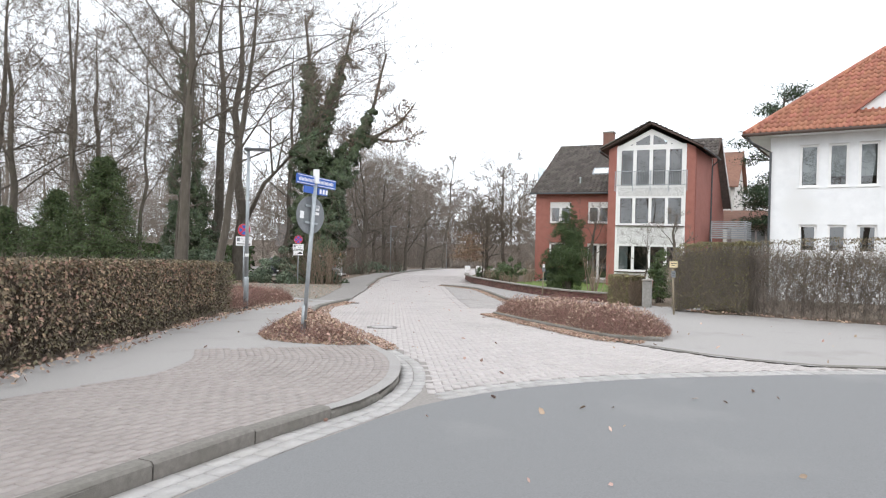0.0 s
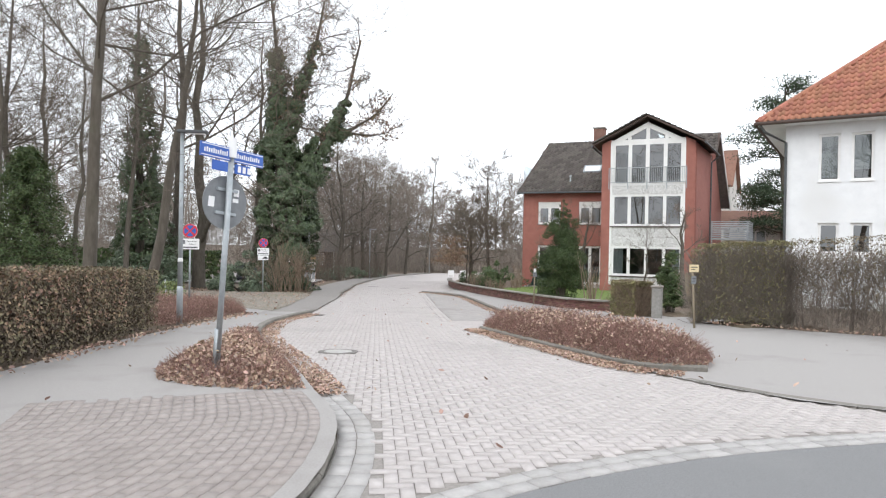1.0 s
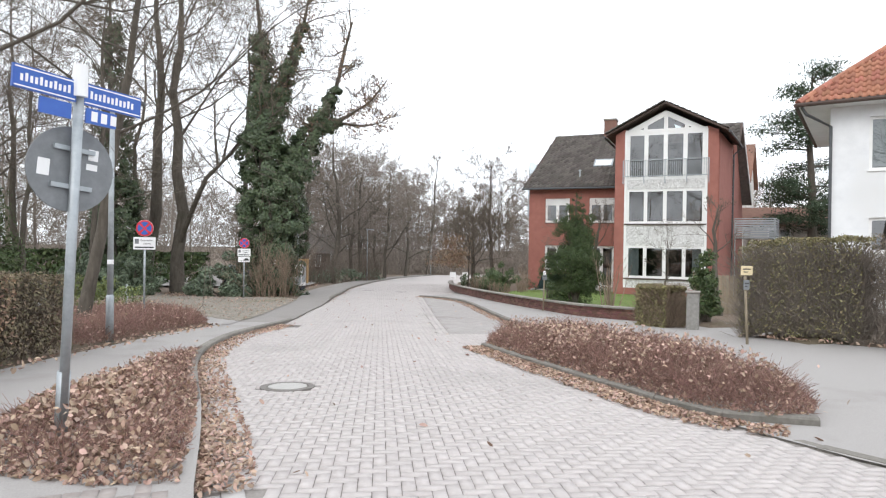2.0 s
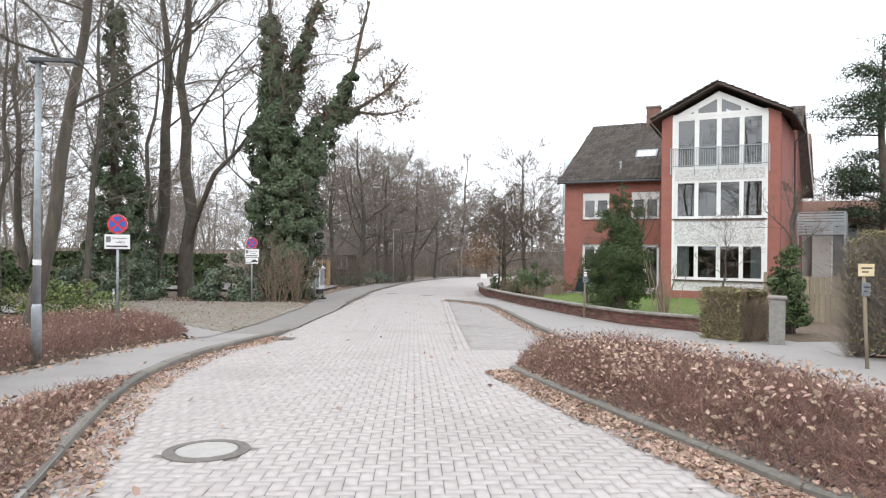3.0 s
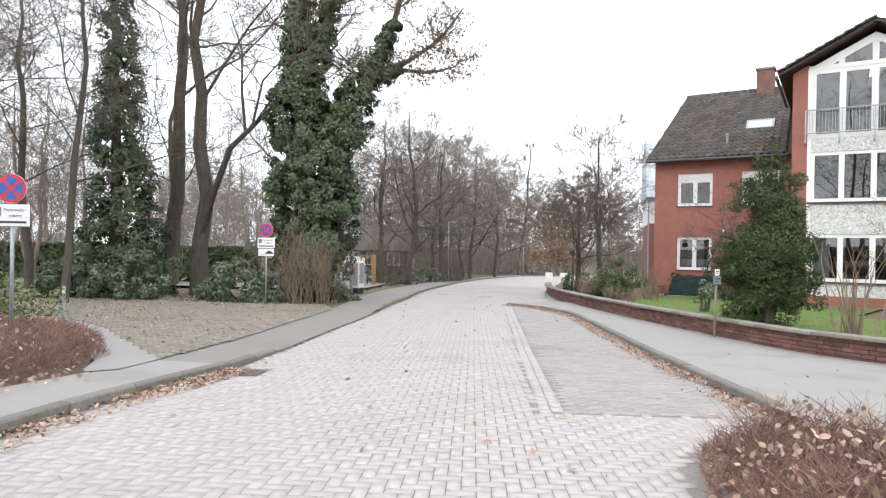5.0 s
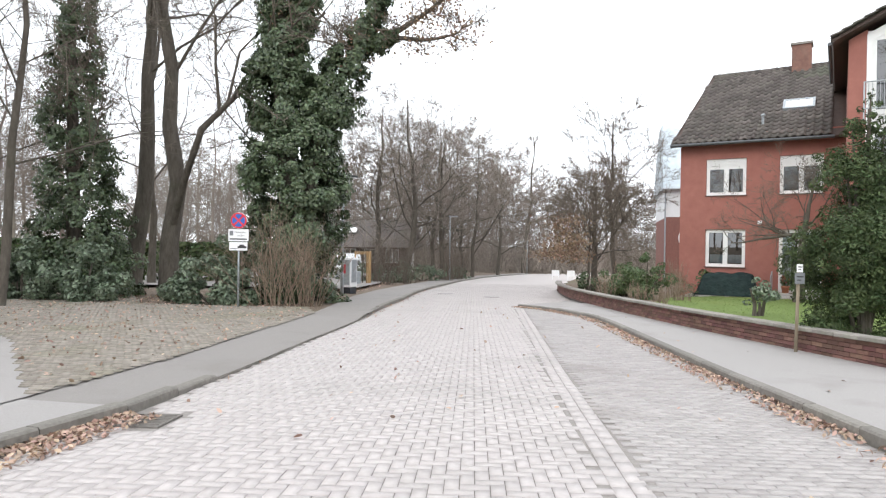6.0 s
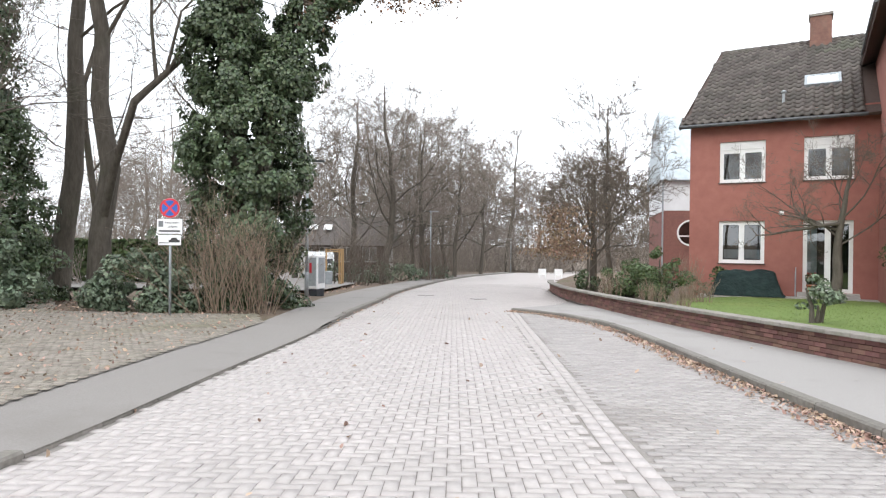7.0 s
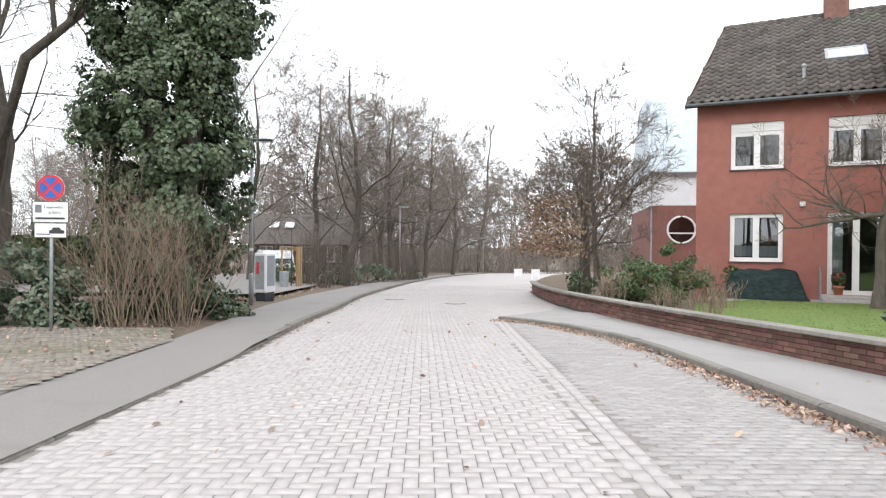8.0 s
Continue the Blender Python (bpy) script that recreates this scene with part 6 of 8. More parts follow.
def woods():
    rng = np.random.default_rng(141)
    kinds = []
    for k in range(4):
        tr, br = tree_wood(rng, 13.5, 0.15, (0.01 * (k - 1), 0), 0.18, 14, ((3, 3, 7, 0.2), (2, 3, 6, 0.25), (2, 3, 5, 0.28), (2, 3, 0, 0.2)), 1.25, 0.35, 0.42, least=0.0095)
        kinds.append(merge(*tr, *br))
    tagged(part("woods", scatter_trees(rng, kinds, wood_spots(rng, 36, 44, 112) + [(rng.uniform(-62, -17), rng.uniform(50, 88)) for k in range(18)], 0.75, 1.15), TWIG_PALE_HAZE), "grey leafless wood behind the street", "woods", kind="stuff")
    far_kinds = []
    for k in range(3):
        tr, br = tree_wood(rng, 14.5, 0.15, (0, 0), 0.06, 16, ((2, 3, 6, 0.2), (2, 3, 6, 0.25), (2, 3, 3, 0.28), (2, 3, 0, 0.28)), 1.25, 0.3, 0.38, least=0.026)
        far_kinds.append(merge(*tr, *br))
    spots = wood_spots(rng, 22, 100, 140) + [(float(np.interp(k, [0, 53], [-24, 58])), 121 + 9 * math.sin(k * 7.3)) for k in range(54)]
    tagged(part("backdrop", scatter_trees(rng, far_kinds, spots, 0.85, 1.2), TWIG_PALE_HAZE), "far grey band of leafless trees", "backdrop", kind="structure")
    # undergrowth: low many-stemmed thicket
    bush = []
    for k in range(3):
        st = 10
        a = rng.uniform(0, 6.28, st)
        P = np.column_stack([np.cos(a) * 0.4, np.sin(a) * 0.4, np.zeros(st)])
        D = np.column_stack([np.cos(a) * 0.6, np.sin(a) * 0.6, np.ones(st)])
        br = grow(rng, P, D, rng.uniform(1.6, 3.2, st), np.full(st, 0.03), ((2, 3, 5, 0.2), (2, 3, 4, 0.25), (2, 3, 0, 0.2)), 0.8, 0.4, 0.009)
        bush.append(merge(*br))
    tagged(part("undergrowth", scatter_trees(rng, bush, wood_spots(rng, 190, 46, 125) + [(float(np.interp(k, [0, 119], [-14, 46])), rng.uniform(100, 128)) for k in range(120)], 0.7, 1.9), TWIG_PALE_HAZE), "brown leafless thicket under the trees", "undergrowth", kind="stuff")
    # the trees on the near side of the crossing street, which the windows mirror
    near = [(-4, -9), (-9, -8), (-6, -15), (0, -13), (-13, -13), (4, -12), (-2, -19), (-11, -20)]
    tr, br = tree_wood(rng, 13.5, 0.15, (0, 0), 0.18, 12, ((3, 3, 6, 0.2), (2, 3, 5, 0.25), (2, 3, 0, 0.28)), 1.25, 0.35, 0.42, least=0.012)
    kinds = [merge(*tr, *br)]
    tagged(part("tall_trees", scatter_trees(rng, kinds, near, 1.35, 1.6), TWIG), "tall leafless trees across the side street", "trees", kind="stuff")
    near = [(-8, -24), (-14, -18), (-3, -27), (-20, -12), (-26, -20), (4, -30), (10, -26), (-17, -30), (-24, -4), (16, -32), (-32, -10), (-10, -34)]
    tagged(part("roadside_trees", scatter_trees(rng, kinds, near, 0.8, 1.15), TWIG), "leafless trees across the side street", "trees", kind="stuff")


woods()
hedge("evergreen_hedge", "dark clipped evergreen hedge behind the parking place", [(-40, 57), (-26, 56), (-12, 56)], 1.2, 2.3, 143, 9000, 200, 0.16, 0.0, CONIFER)


# ---------------------------------------------------------------- lamps
def lamp_post(label, at, height, arm, yaw=0.0, kind="flat", r=0.06, group="street lamps"):
    x, y = at
    t = thing("street_lamp", label, "street lamp", pose(x, y, max(ground_z(x, y), road_z(y) + 0.08) - 0.02, 0, 0, yaw), group)
    part("base_sleeve", Geo().lathe([(r * 1.25, 0), (r * 1.25, 0.9), (r, 0.96)], 14).g, STEEL, t, smooth=True)
    part("pole", Geo().tube([(0, 0, 0.9), (0, 0, height)], [r, r * 0.72], 14).g, STEEL, t, smooth=True)
    part("band", Geo().lathe([(r * 1.02, height * 0.33), (r * 1.02, height * 0.33 + 0.09)], 14).g, SIGN_WHITE, t)
    if kind == "flat":
        hd = part("lamp_head", Geo().slab([(-0.12, -0.09), (arm - 0.1, -0.13), (arm, -0.08), (arm, 0.08), (arm - 0.1, 0.13), (-0.12, 0.09)], height, height + 0.075).g, STEEL_DARK if r > 0.05 else STEEL, t, bevel=0.015)
        part("lens", Geo().box(0.12, arm - 0.08, -0.08, 0.08, height - 0.012, height - 0.002).g, SIGN_WHITE, hd)
    else:
        hd = part("lamp_head", Geo().lathe([(0.05, 0), (0.22, 0.05), (0.25, 0.13), (0.12, 0.24), (0.02, 0.26)], 16, (0.12, 0, height)).g, SIGN_WHITE, t, "white mushroom lamp head", smooth=True)
    return t


lamp_post("tall galvanised lamp post with a flat head", (-4.4, 19.75), 4.75, 0.62, 4)
lamp_post("galvanised lamp post with a flat head beside the ivy", (-3.95, 45.4), 4.95, 0.62, 4)
lamp_post("pale lamp post among the parked cars", (-6.6, 74), 4.9, 0.5, 0, "round", 0.05)
lamp_post("pale lamp post beside the bend", (-0.3, 68.2), 4.9, 0.6, 0, "flat", 0.05)
lamp_post("far lamp post at the end of the bend", (8.6, 104), 4.2, 0.9, 180, "flat", 0.05)


# ---------------------------------------------------------------- signs
def disc(r, y0, y1, n=28, cz=0.0):
    return Geo().prism([(r * math.cos(2 * math.pi * k / n), cz + r * math.sin(2 * math.pi * k / n)) for k in range(n)], y0, y1).g


def bars_text(parent, rows, y):
    """Plain bars in place of small print. rows: (x0, x1, z, height)."""
    for x0, x1, z, hgt in rows:
        part("print_bar", Geo().box(x0, x1, y - 0.004, y - 0.001, z, z + hgt).g, PRINT, parent)


def words(parent, text, x, y, z, size):
    cu = bpy.data.curves.new("lettering", "FONT")
    cu.body, cu.size, cu.extrude = text, size, 0.001
    tmp = new("lettering_source", cu)
    bpy.context.view_layer.update()
    me = bpy.data.meshes.new_from_object(tmp)
    bpy.data.objects.remove(tmp)
    me.name = "lettering"
    me.materials.clear()
    me.materials.append(PRINT)
    ob = new("lettering", me)
    ob.parent = parent
    ob.matrix_local = pose(x, y, z, 90, 0, 0)


def no_stopping(label, at, disc_z, yaw, second, base_z):
    x, y = at
    t = thing("road_sign", label, "road sign", pose(x, y, base_z, 0, 0, yaw), "no-stopping signs")
    top = disc_z - base_z
    part("pole", Geo().tube([(0, 0, -0.2), (0, 0, top + 0.2)], 0.03, 12).g, STEEL, t, smooth=True)
    d = part("sign_disc", disc(0.235, -0.05, -0.035, 32, top), SIGN_RED, t, "round red and blue no-stopping sign")
    part("rim", disc(0.24, -0.0345, -0.03, 32, top), SIGN_WHITE, d)
    for k in range(4):
        a0 = math.pi / 2 * k
        pts = []
        for j in range(9):
            a = a0 - 0.6 + 1.2 * j / 8
            pts.append((0.188 * math.cos(a), top + 0.188 * math.sin(a)))
        pts.append((0.03 * math.cos(a0), top + 0.03 * math.sin(a0)))
        part("blue_field", Geo().prism(pts, -0.054, -0.0505).g, SIGN_BLUE, d)
    z1 = top - 0.26
    p = part("plate", Geo().box(-0.3, 0.3, -0.05, -0.035, z1 - 0.36, z1).g, SIGN_WHITE, t, "white plate with black lettering", bevel=0.006)
    part("plate_border", Geo().box(-0.305, 0.305, -0.034, -0.03, z1 - 0.365, z1 + 0.005).g, PRINT, p)
    part("symbol", Geo().box(-0.26, -0.15, -0.054, -0.051, z1 - 0.19, z1 - 0.05).g, SIGN_BACK, p)
    words(p, "Feuerwehr-", -0.11, -0.0515, z1 - 0.115, 0.074)
    words(p, "zufahrt", -0.03, -0.0515, z1 - 0.21, 0.074)
    bars_text(p, [(-0.25, 0.25, z1 - 0.31, 0.035)], -0.051)
    if second:
        z2 = z1 - 0.385
        q = part("plate", Geo().box(-0.27, 0.27, -0.05, -0.035, z2 - 0.25, z2).g, SIGN_WHITE, t, "white plate with a tow-away symbol", bevel=0.006)
        part("plate_border", Geo().box(-0.275, 0.275, -0.034, -0.03, z2 - 0.255, z2 + 0.005).g, PRINT, q)
        part("symbol", Geo().prism([(-0.02, z2 - 0.18), (0.24, z2 - 0.18), (0.24, z2 - 0.12), (0.19, z2 - 0.12), (0.16, z2 - 0.07), (0.05, z2 - 0.07), (0.02, z2 - 0.12), (-0.02, z2 - 0.12)], -0.054, -0.051).g, PRINT, q)
        part("symbol", Geo().box(-0.24, 0.0, -0.054, -0.0515, z2 - 0.2, z2 - 0.185).g, PRINT, q)
    for z in (top - 0.15, top + 0.12):
        part("clamp", Geo().box(-0.05, 0.05, -0.036, 0.035, z - 0.015, z + 0.015).g, STEEL, t)
    return t


no_stopping("no-stopping sign with a white plate among shrubs", (-5.85, 25.75), 1.63, 6, False, -0.95)
no_stopping("no-stopping sign with two white plates beside the driveway", (-5.47, 37.6), 1.25, 4, True, -1.28)


def street_sign():
    base = Vector((-1.62, 11.85, road_z(11.85) + 0.08))
    top = Vector((-1.4, 11.63, 2.58))
    t = thing("street_sign", "leaning grey sign post with blue street-name blades", "street sign")
    part("pole", Geo().tube([base - Vector((0, 0, 0.2)), top], 0.038, 12).g, STEEL, t, smooth=True)
    part("foot_sleeve", Geo().tube([base, base.lerp(top, 0.2)], 0.05, 12).g, STEEL, t, smooth=True)
    c = base.lerp(top, 0.74)
    ma = Matrix.Translation(c) @ pose(0, 0, 0, 0, 5, 52)
    v, f = disc(0.34, 0.05, 0.065, 32)
    back = part("sign_back", ([tuple(ma @ Vector(p)) for p in v], f), SIGN_BACK, t, "grey back of a round road sign")
    for dz in (-0.14, 0.16):
        part("bracket", Geo().box(-0.16, 0.16, 0.02, 0.05, dz - 0.018, dz + 0.018, ma).g, STEEL, t)
    part("sticker", Geo().box(0.12, 0.2, 0.046, 0.0495, 0.1, 0.19, ma).box(0.11, 0.2, 0.046, 0.0495, 0.02, 0.07, ma).g, SIGN_WHITE, back)
    part("sticker", Geo().box(-0.26, -0.17, 0.046, 0.0495, -0.08, 0.05, ma).g, SIGN_WHITE, back)
    for yaw, w, z in ((54, 0.52, 2.31), (236, 0.5, 2.31)):
        mb = Matrix.Translation((top.x - 0.01, top.y, z)) @ pose(0, 0, 0, 0, 3 if yaw < 90 else -3, yaw)
        s = part("name_blade", Geo().box(0.03, w, -0.012, 0.012, 0.0, 0.17, mb).g, SIGN_BLUE, t, "blue enamel street-name blade with white print")
        for side in (-0.0145, 0.0145):
            for k in range(11):
                part("print_bar", Geo().box(0.08 + k * 0.035, 0.1 + k * 0.035, side - 0.001, side + 0.001, 0.055, 0.105 + 0.012 * (k % 3 == 0), mb).g, SIGN_WHITE, s)
            part("edge_line", Geo().box(0.04, w - 0.01, side - 0.001, side + 0.001, 0.012, 0.022, mb).box(0.04, w - 0.01, side - 0.001, side + 0.001, 0.148, 0.158, mb).g, SIGN_WHITE, s)
        lo = part("house_number_blade", Geo().box(0.06, w * 0.6, -0.01, 0.01, -0.14, -0.02, mb).g, SIGN_BLUE, t)
        for k in range(3):
            part("print_bar", Geo().box(0.1 + k * 0.08, 0.15 + k * 0.08, -0.0135, -0.0105, -0.12, -0.04, mb).g, SIGN_WHITE, lo)
    part("cap", Geo().tube([top - Vector((0, 0, 0.22)), top + Vector((0, 0, 0.03))], 0.055, 12).g, SIGN_WHITE, t)


street_sign()


def marker_post(label, at, height, lean, plates):
    x, y = at
    z = max(ground_z(x, y), road_z(y) + 0.1) - 0.05
    t = thing("marker_post", label, "marker post", pose(x, y, z))
    part("post", Geo().tube([(0, 0, -0.1), (lean, 0, height)], 0.028, 10).g, WOOD, t, smooth=True)
    for dz, w, hgt, m in plates:
        p = part("plate", Geo().box(lean * 0.9 - w / 2, lean * 0.9 + w / 2, -0.055, -0.03, height + dz, height + dz + hgt).g, m, t, bevel=0.004)
        bars_text(p, [(lean * 0.9 - w * 0.35, lean * 0.9 + w * 0.35, height + dz + hgt * 0.6, hgt * 0.12), (lean * 0.9 - w * 0.3, lean * 0.9 + w * 0.1, height + dz + hgt * 0.3, hgt * 0.1)], -0.0555)
    return t


marker_post("leaning wooden post with a cream hydrant plate", (8.55, 18.95), 1.5, -0.08, [(0.0, 0.25, 0.19, SIGN_CREAM), (-0.3, 0.13, 0.2, SIGN_BACK)])
marker_post("grey post with a small white and blue plate", (7.1, 30.1), 1.5, 0.03, [(-0.06, 0.1, 0.14, SIGN_WHITE), (-0.26, 0.16, 0.19, SIGN_BACK)])


# ---------------------------------------------------------------- gate, fence, path
def gate():
    x, y = 9.05, 22.3
    z = ground_z(x, y)
    t = thing("gate_pier", "square grey stone gate pier", "gate pier", pose(x, y, z, 0, 0, -30))
    part("shaft", Geo().box(-0.15, 0.15, -0.15, 0.15, -0.3, 1.15).g, GRANITE, t, bevel=0.02)
    part("cap", Geo().box(-0.18, 0.18, -0.18, 0.18, 1.15, 1.21).g, COPING, t, bevel=0.015)
    f = thing("wooden_fence", "weathered wooden board fence beside the path", "fence", pose(13.2, 26.6, ground_z(13.2, 26.6), 0, 0, -35))
    for k in range(28):
        part("board", Geo().box(-1.8 + k * 0.13, -1.8 + k * 0.13 + 0.118, -0.01, 0.012 + 0.004 * (k % 2), 0.02, 1.3).g, WOOD, f)
    for u in (-1.8, 0.0, 1.75):
        part("post", Geo().box(u, u + 0.1, 0.02, 0.11, -0.2, 1.4).g, WOOD, f, bevel=0.008)


gate()


def metal_balcony():
    t = thing("metal_balcony", "galvanised balcony with slatted rail beside the house", "balcony", HOUSE @ Matrix.Translation((-1.5, 46.3, 0)) @ Matrix.Rotation(radians(-7.5), 4, "Z"))
    part("landing", Geo().box(0.0, 2.1, -0.6, 2.2, 1.95, 2.05).g, STEEL, t)
    for k in range(7):
        part("slat", Geo().box(0.0, 2.1, -0.62, -0.6, 2.1 + k * 0.13, 2.19 + k * 0.13).g, STEEL, t)
        part("slat", Geo().box(2.08, 2.1, -0.597, 2.2, 2.1 + k * 0.13, 2.19 + k * 0.13).g, STEEL, t)
    for u, v in ((0.06, -0.57), (2.05, -0.57), (2.05, 2.15)):
        part("leg", Geo().tube([(u, v, -1.6), (u, v, 3.05)], 0.035, 8).g, STEEL, t)
    part("handrail", Geo().tube([(0.0, -0.61, 3.05), (2.09, -0.61, 3.05), (2.09, 2.2, 3.05)], 0.025, 6).g, STEEL, t)


metal_balcony()


# ---------------------------------------------------------------- garden wall
def garden_wall():
    w = tagged(new("garden_wall"), "low red brick garden wall with a stone coping", "wall", kind="structure")
    pts = [Vector(p) for p in WALL_LINE]
    core, rest = Geo(), Geo()
    bl, bh, bw = 0.245, 0.066, 0.115
    unit_v = [(-bl / 2 + 0.004, -bw, 0), (bl / 2 - 0.004, -bw, 0), (bl / 2 - 0.004, 0, 0), (-bl / 2 + 0.004, 0, 0), (-bl / 2 + 0.004, -bw, bh), (bl / 2 - 0.004, -bw, bh), (bl / 2 - 0.004, 0, bh), (-bl / 2 + 0.004, 0, bh)]
    faces = [(0, 3, 2, 1), (4, 5, 6, 7), (0, 1, 5, 4), (1, 2, 6, 5), (2, 3, 7, 6), (3, 0, 4, 7)]
    brick = mesh_from("brick", unit_v, faces, BRICK)
    cap_len = 0.5
    cap = Geo().box(-cap_len / 2 + 0.004, cap_len / 2 - 0.004, -0.16, 0.16, 0, 0.065).g
    bmc = bmesh.new()
    vs = [bmc.verts.new(p) for p in cap[0]]
    for q in cap[1]:
        bmc.faces.new([vs[i] for i in q])
    bmesh.ops.bevel(bmc, geom=bmc.edges[:], offset=0.01, segments=1, affect="EDGES")
    cap_me = bpy.data.meshes.new("coping_stone")
    bmc.to_mesh(cap_me)
    bmc.free()
    cap_me.materials.append(COPING)
    cum = [0]
    for a, b in zip(pts, pts[1:]):
        cum.append(cum[-1] + (b - a).length)

    def at(s):
        i = min(max(0, np.searchsorted(cum, s, "right") - 1), len(pts) - 2)
        d = (pts[i + 1] - pts[i]).normalized()
        p = pts[i] + d * (s - cum[i])
        return p, d

    wall_h = 0.36
    n = int(cum[-1] / bl)
    count = 0
    for c in range(5):
        for i in range(n):
            s = (i + 0.5 + 0.5 * (c % 2)) * bl
            if s > cum[-1] - 0.1:
                continue
            p, d = at(s)
            z = road_z(p.y) + 0.1 + c * (bh + 0.009)
            slope = -math.atan2(road_z(p.y + d.y) - road_z(p.y), 1)
            m = Matrix.Translation((p.x, p.y, z)) @ Matrix(((-d.x, d.y, 0), (-d.y, -d.x, 0), (0, 0, 1))).to_4x4()
            m = m @ Matrix.Rotation(-slope, 4, "Y") @ Matrix.Translation((0, random.uniform(-0.003, 0.003), 0))
            if 29 < p.y < 41 and count < 300:
                ob = new("brick", brick)
                ob.parent = w
                ob.matrix_world = m
                count += 1
            else:
                rest.add([tuple(m @ Vector(q)) for q in unit_v], faces)
    for i in range(int(cum[-1] / cap_len)):
        p, d = at((i + 0.5) * cap_len)
        slope = math.atan2(road_z(p.y + d.y) - road_z(p.y), 1)
        m = Matrix.Translation((p.x, p.y, road_z(p.y) + 0.1 + 5 * (bh + 0.009) + random.uniform(0, 0.004))) @ Matrix(((-d.x, d.y, 0), (-d.y, -d.x, 0), (0, 0, 1))).to_4x4() @ Matrix.Rotation(slope, 4, "Y")
        ob = new("coping_stone", cap_me)
        ob.parent = w
        ob.matrix_world = m @ Matrix.Translation((0, -0.07, 0))
    for a, b in zip(pts, pts[1:]):
        d = (b - a).normalized()
        nr = Vector((-d.y, d.x))
        q0, q1, q2, q3 = a - nr * 0.005, b - nr * 0.005, b - nr * 0.1, a - nr * 0.1
        z = lambda q, dz: (q.x, q.y, road_z(q.y) + dz)
        core.add([z(q, -0.1) for q in (q0, q1, q2, q3)] + [z(q, 0.1 + wall_h) for q in (q0, q1, q2, q3)], [(0, 3, 2, 1), (4, 5, 6, 7), (0, 1, 5, 4), (1, 2, 6, 5), (2, 3, 7, 6), (3, 0, 4, 7)])
    part("mortar_core", core.g, MORTAR, w)
    tagged(part("bricks", rest.g, BRICK_WALL, w), kind="stuff")


garden_wall()


def lawn():
    poly = [(9.3, 24.9), (8.15, 27.5), (7.35, 31.4), (6.65, 36.1), (6.6, 38.2), (9.0, 43.8), (11.5, 45.6), (14.5, 43.5), (16.5, 39.2), (13, 35), (12.5, 30), (11.5, 26.5)]
    bm = bmesh.new()
    bm.faces.new([bm.verts.new((x, y, 0)) for x, y in poly])
    bmesh.ops.triangulate(bm, faces=bm.faces)
    for k in range(4):
        bmesh.ops.subdivide_edges(bm, edges=bm.edges[:], cuts=1, use_grid_fill=True)
    for v in bm.verts:
        v.co.z = ground_z(v.co.x, v.co.y) + 0.03 + 0.03 * ease(0.0, 0.5, v.co.x - right_edge(v.co.y))
    bmesh.ops.recalc_face_normals(bm, faces=bm.faces)
    if sum(f.normal.z for f in bm.faces) < 0:
        bmesh.ops.reverse_faces(bm, faces=bm.faces)
    tagged(part("lawn", bm, GRASS, smooth=True), "short bright green garden lawn", "lawn", kind="structure")
    rng = np.random.default_rng(151)
    x, y = sprinkle(rng, poly, 160)
    z = np.array([ground_z(a, b) + 0.05 for a, b in zip(x, y)])
    n = len(x)
    h = rng.uniform(0.015, 0.04, n)
    a = rng.uniform(0, 6.28, n)
    c = np.column_stack([x, y, z])
    s = np.column_stack([np.cos(a), np.sin(a), np.zeros(n)]) * 0.012
    tip = c + np.column_stack([rng.normal(size=(n, 2)) * 0.025, h])
    v = np.stack([c - s, c + s, tip], 1).reshape(-1, 3)
    i = np.arange(n) * 3
    tagged(part("grass", (v, [np.stack([i, i + 1, i + 2], 1)]), GRASS_BLADE), "blades of short garden grass", "grass", kind="stuff")


lawn()


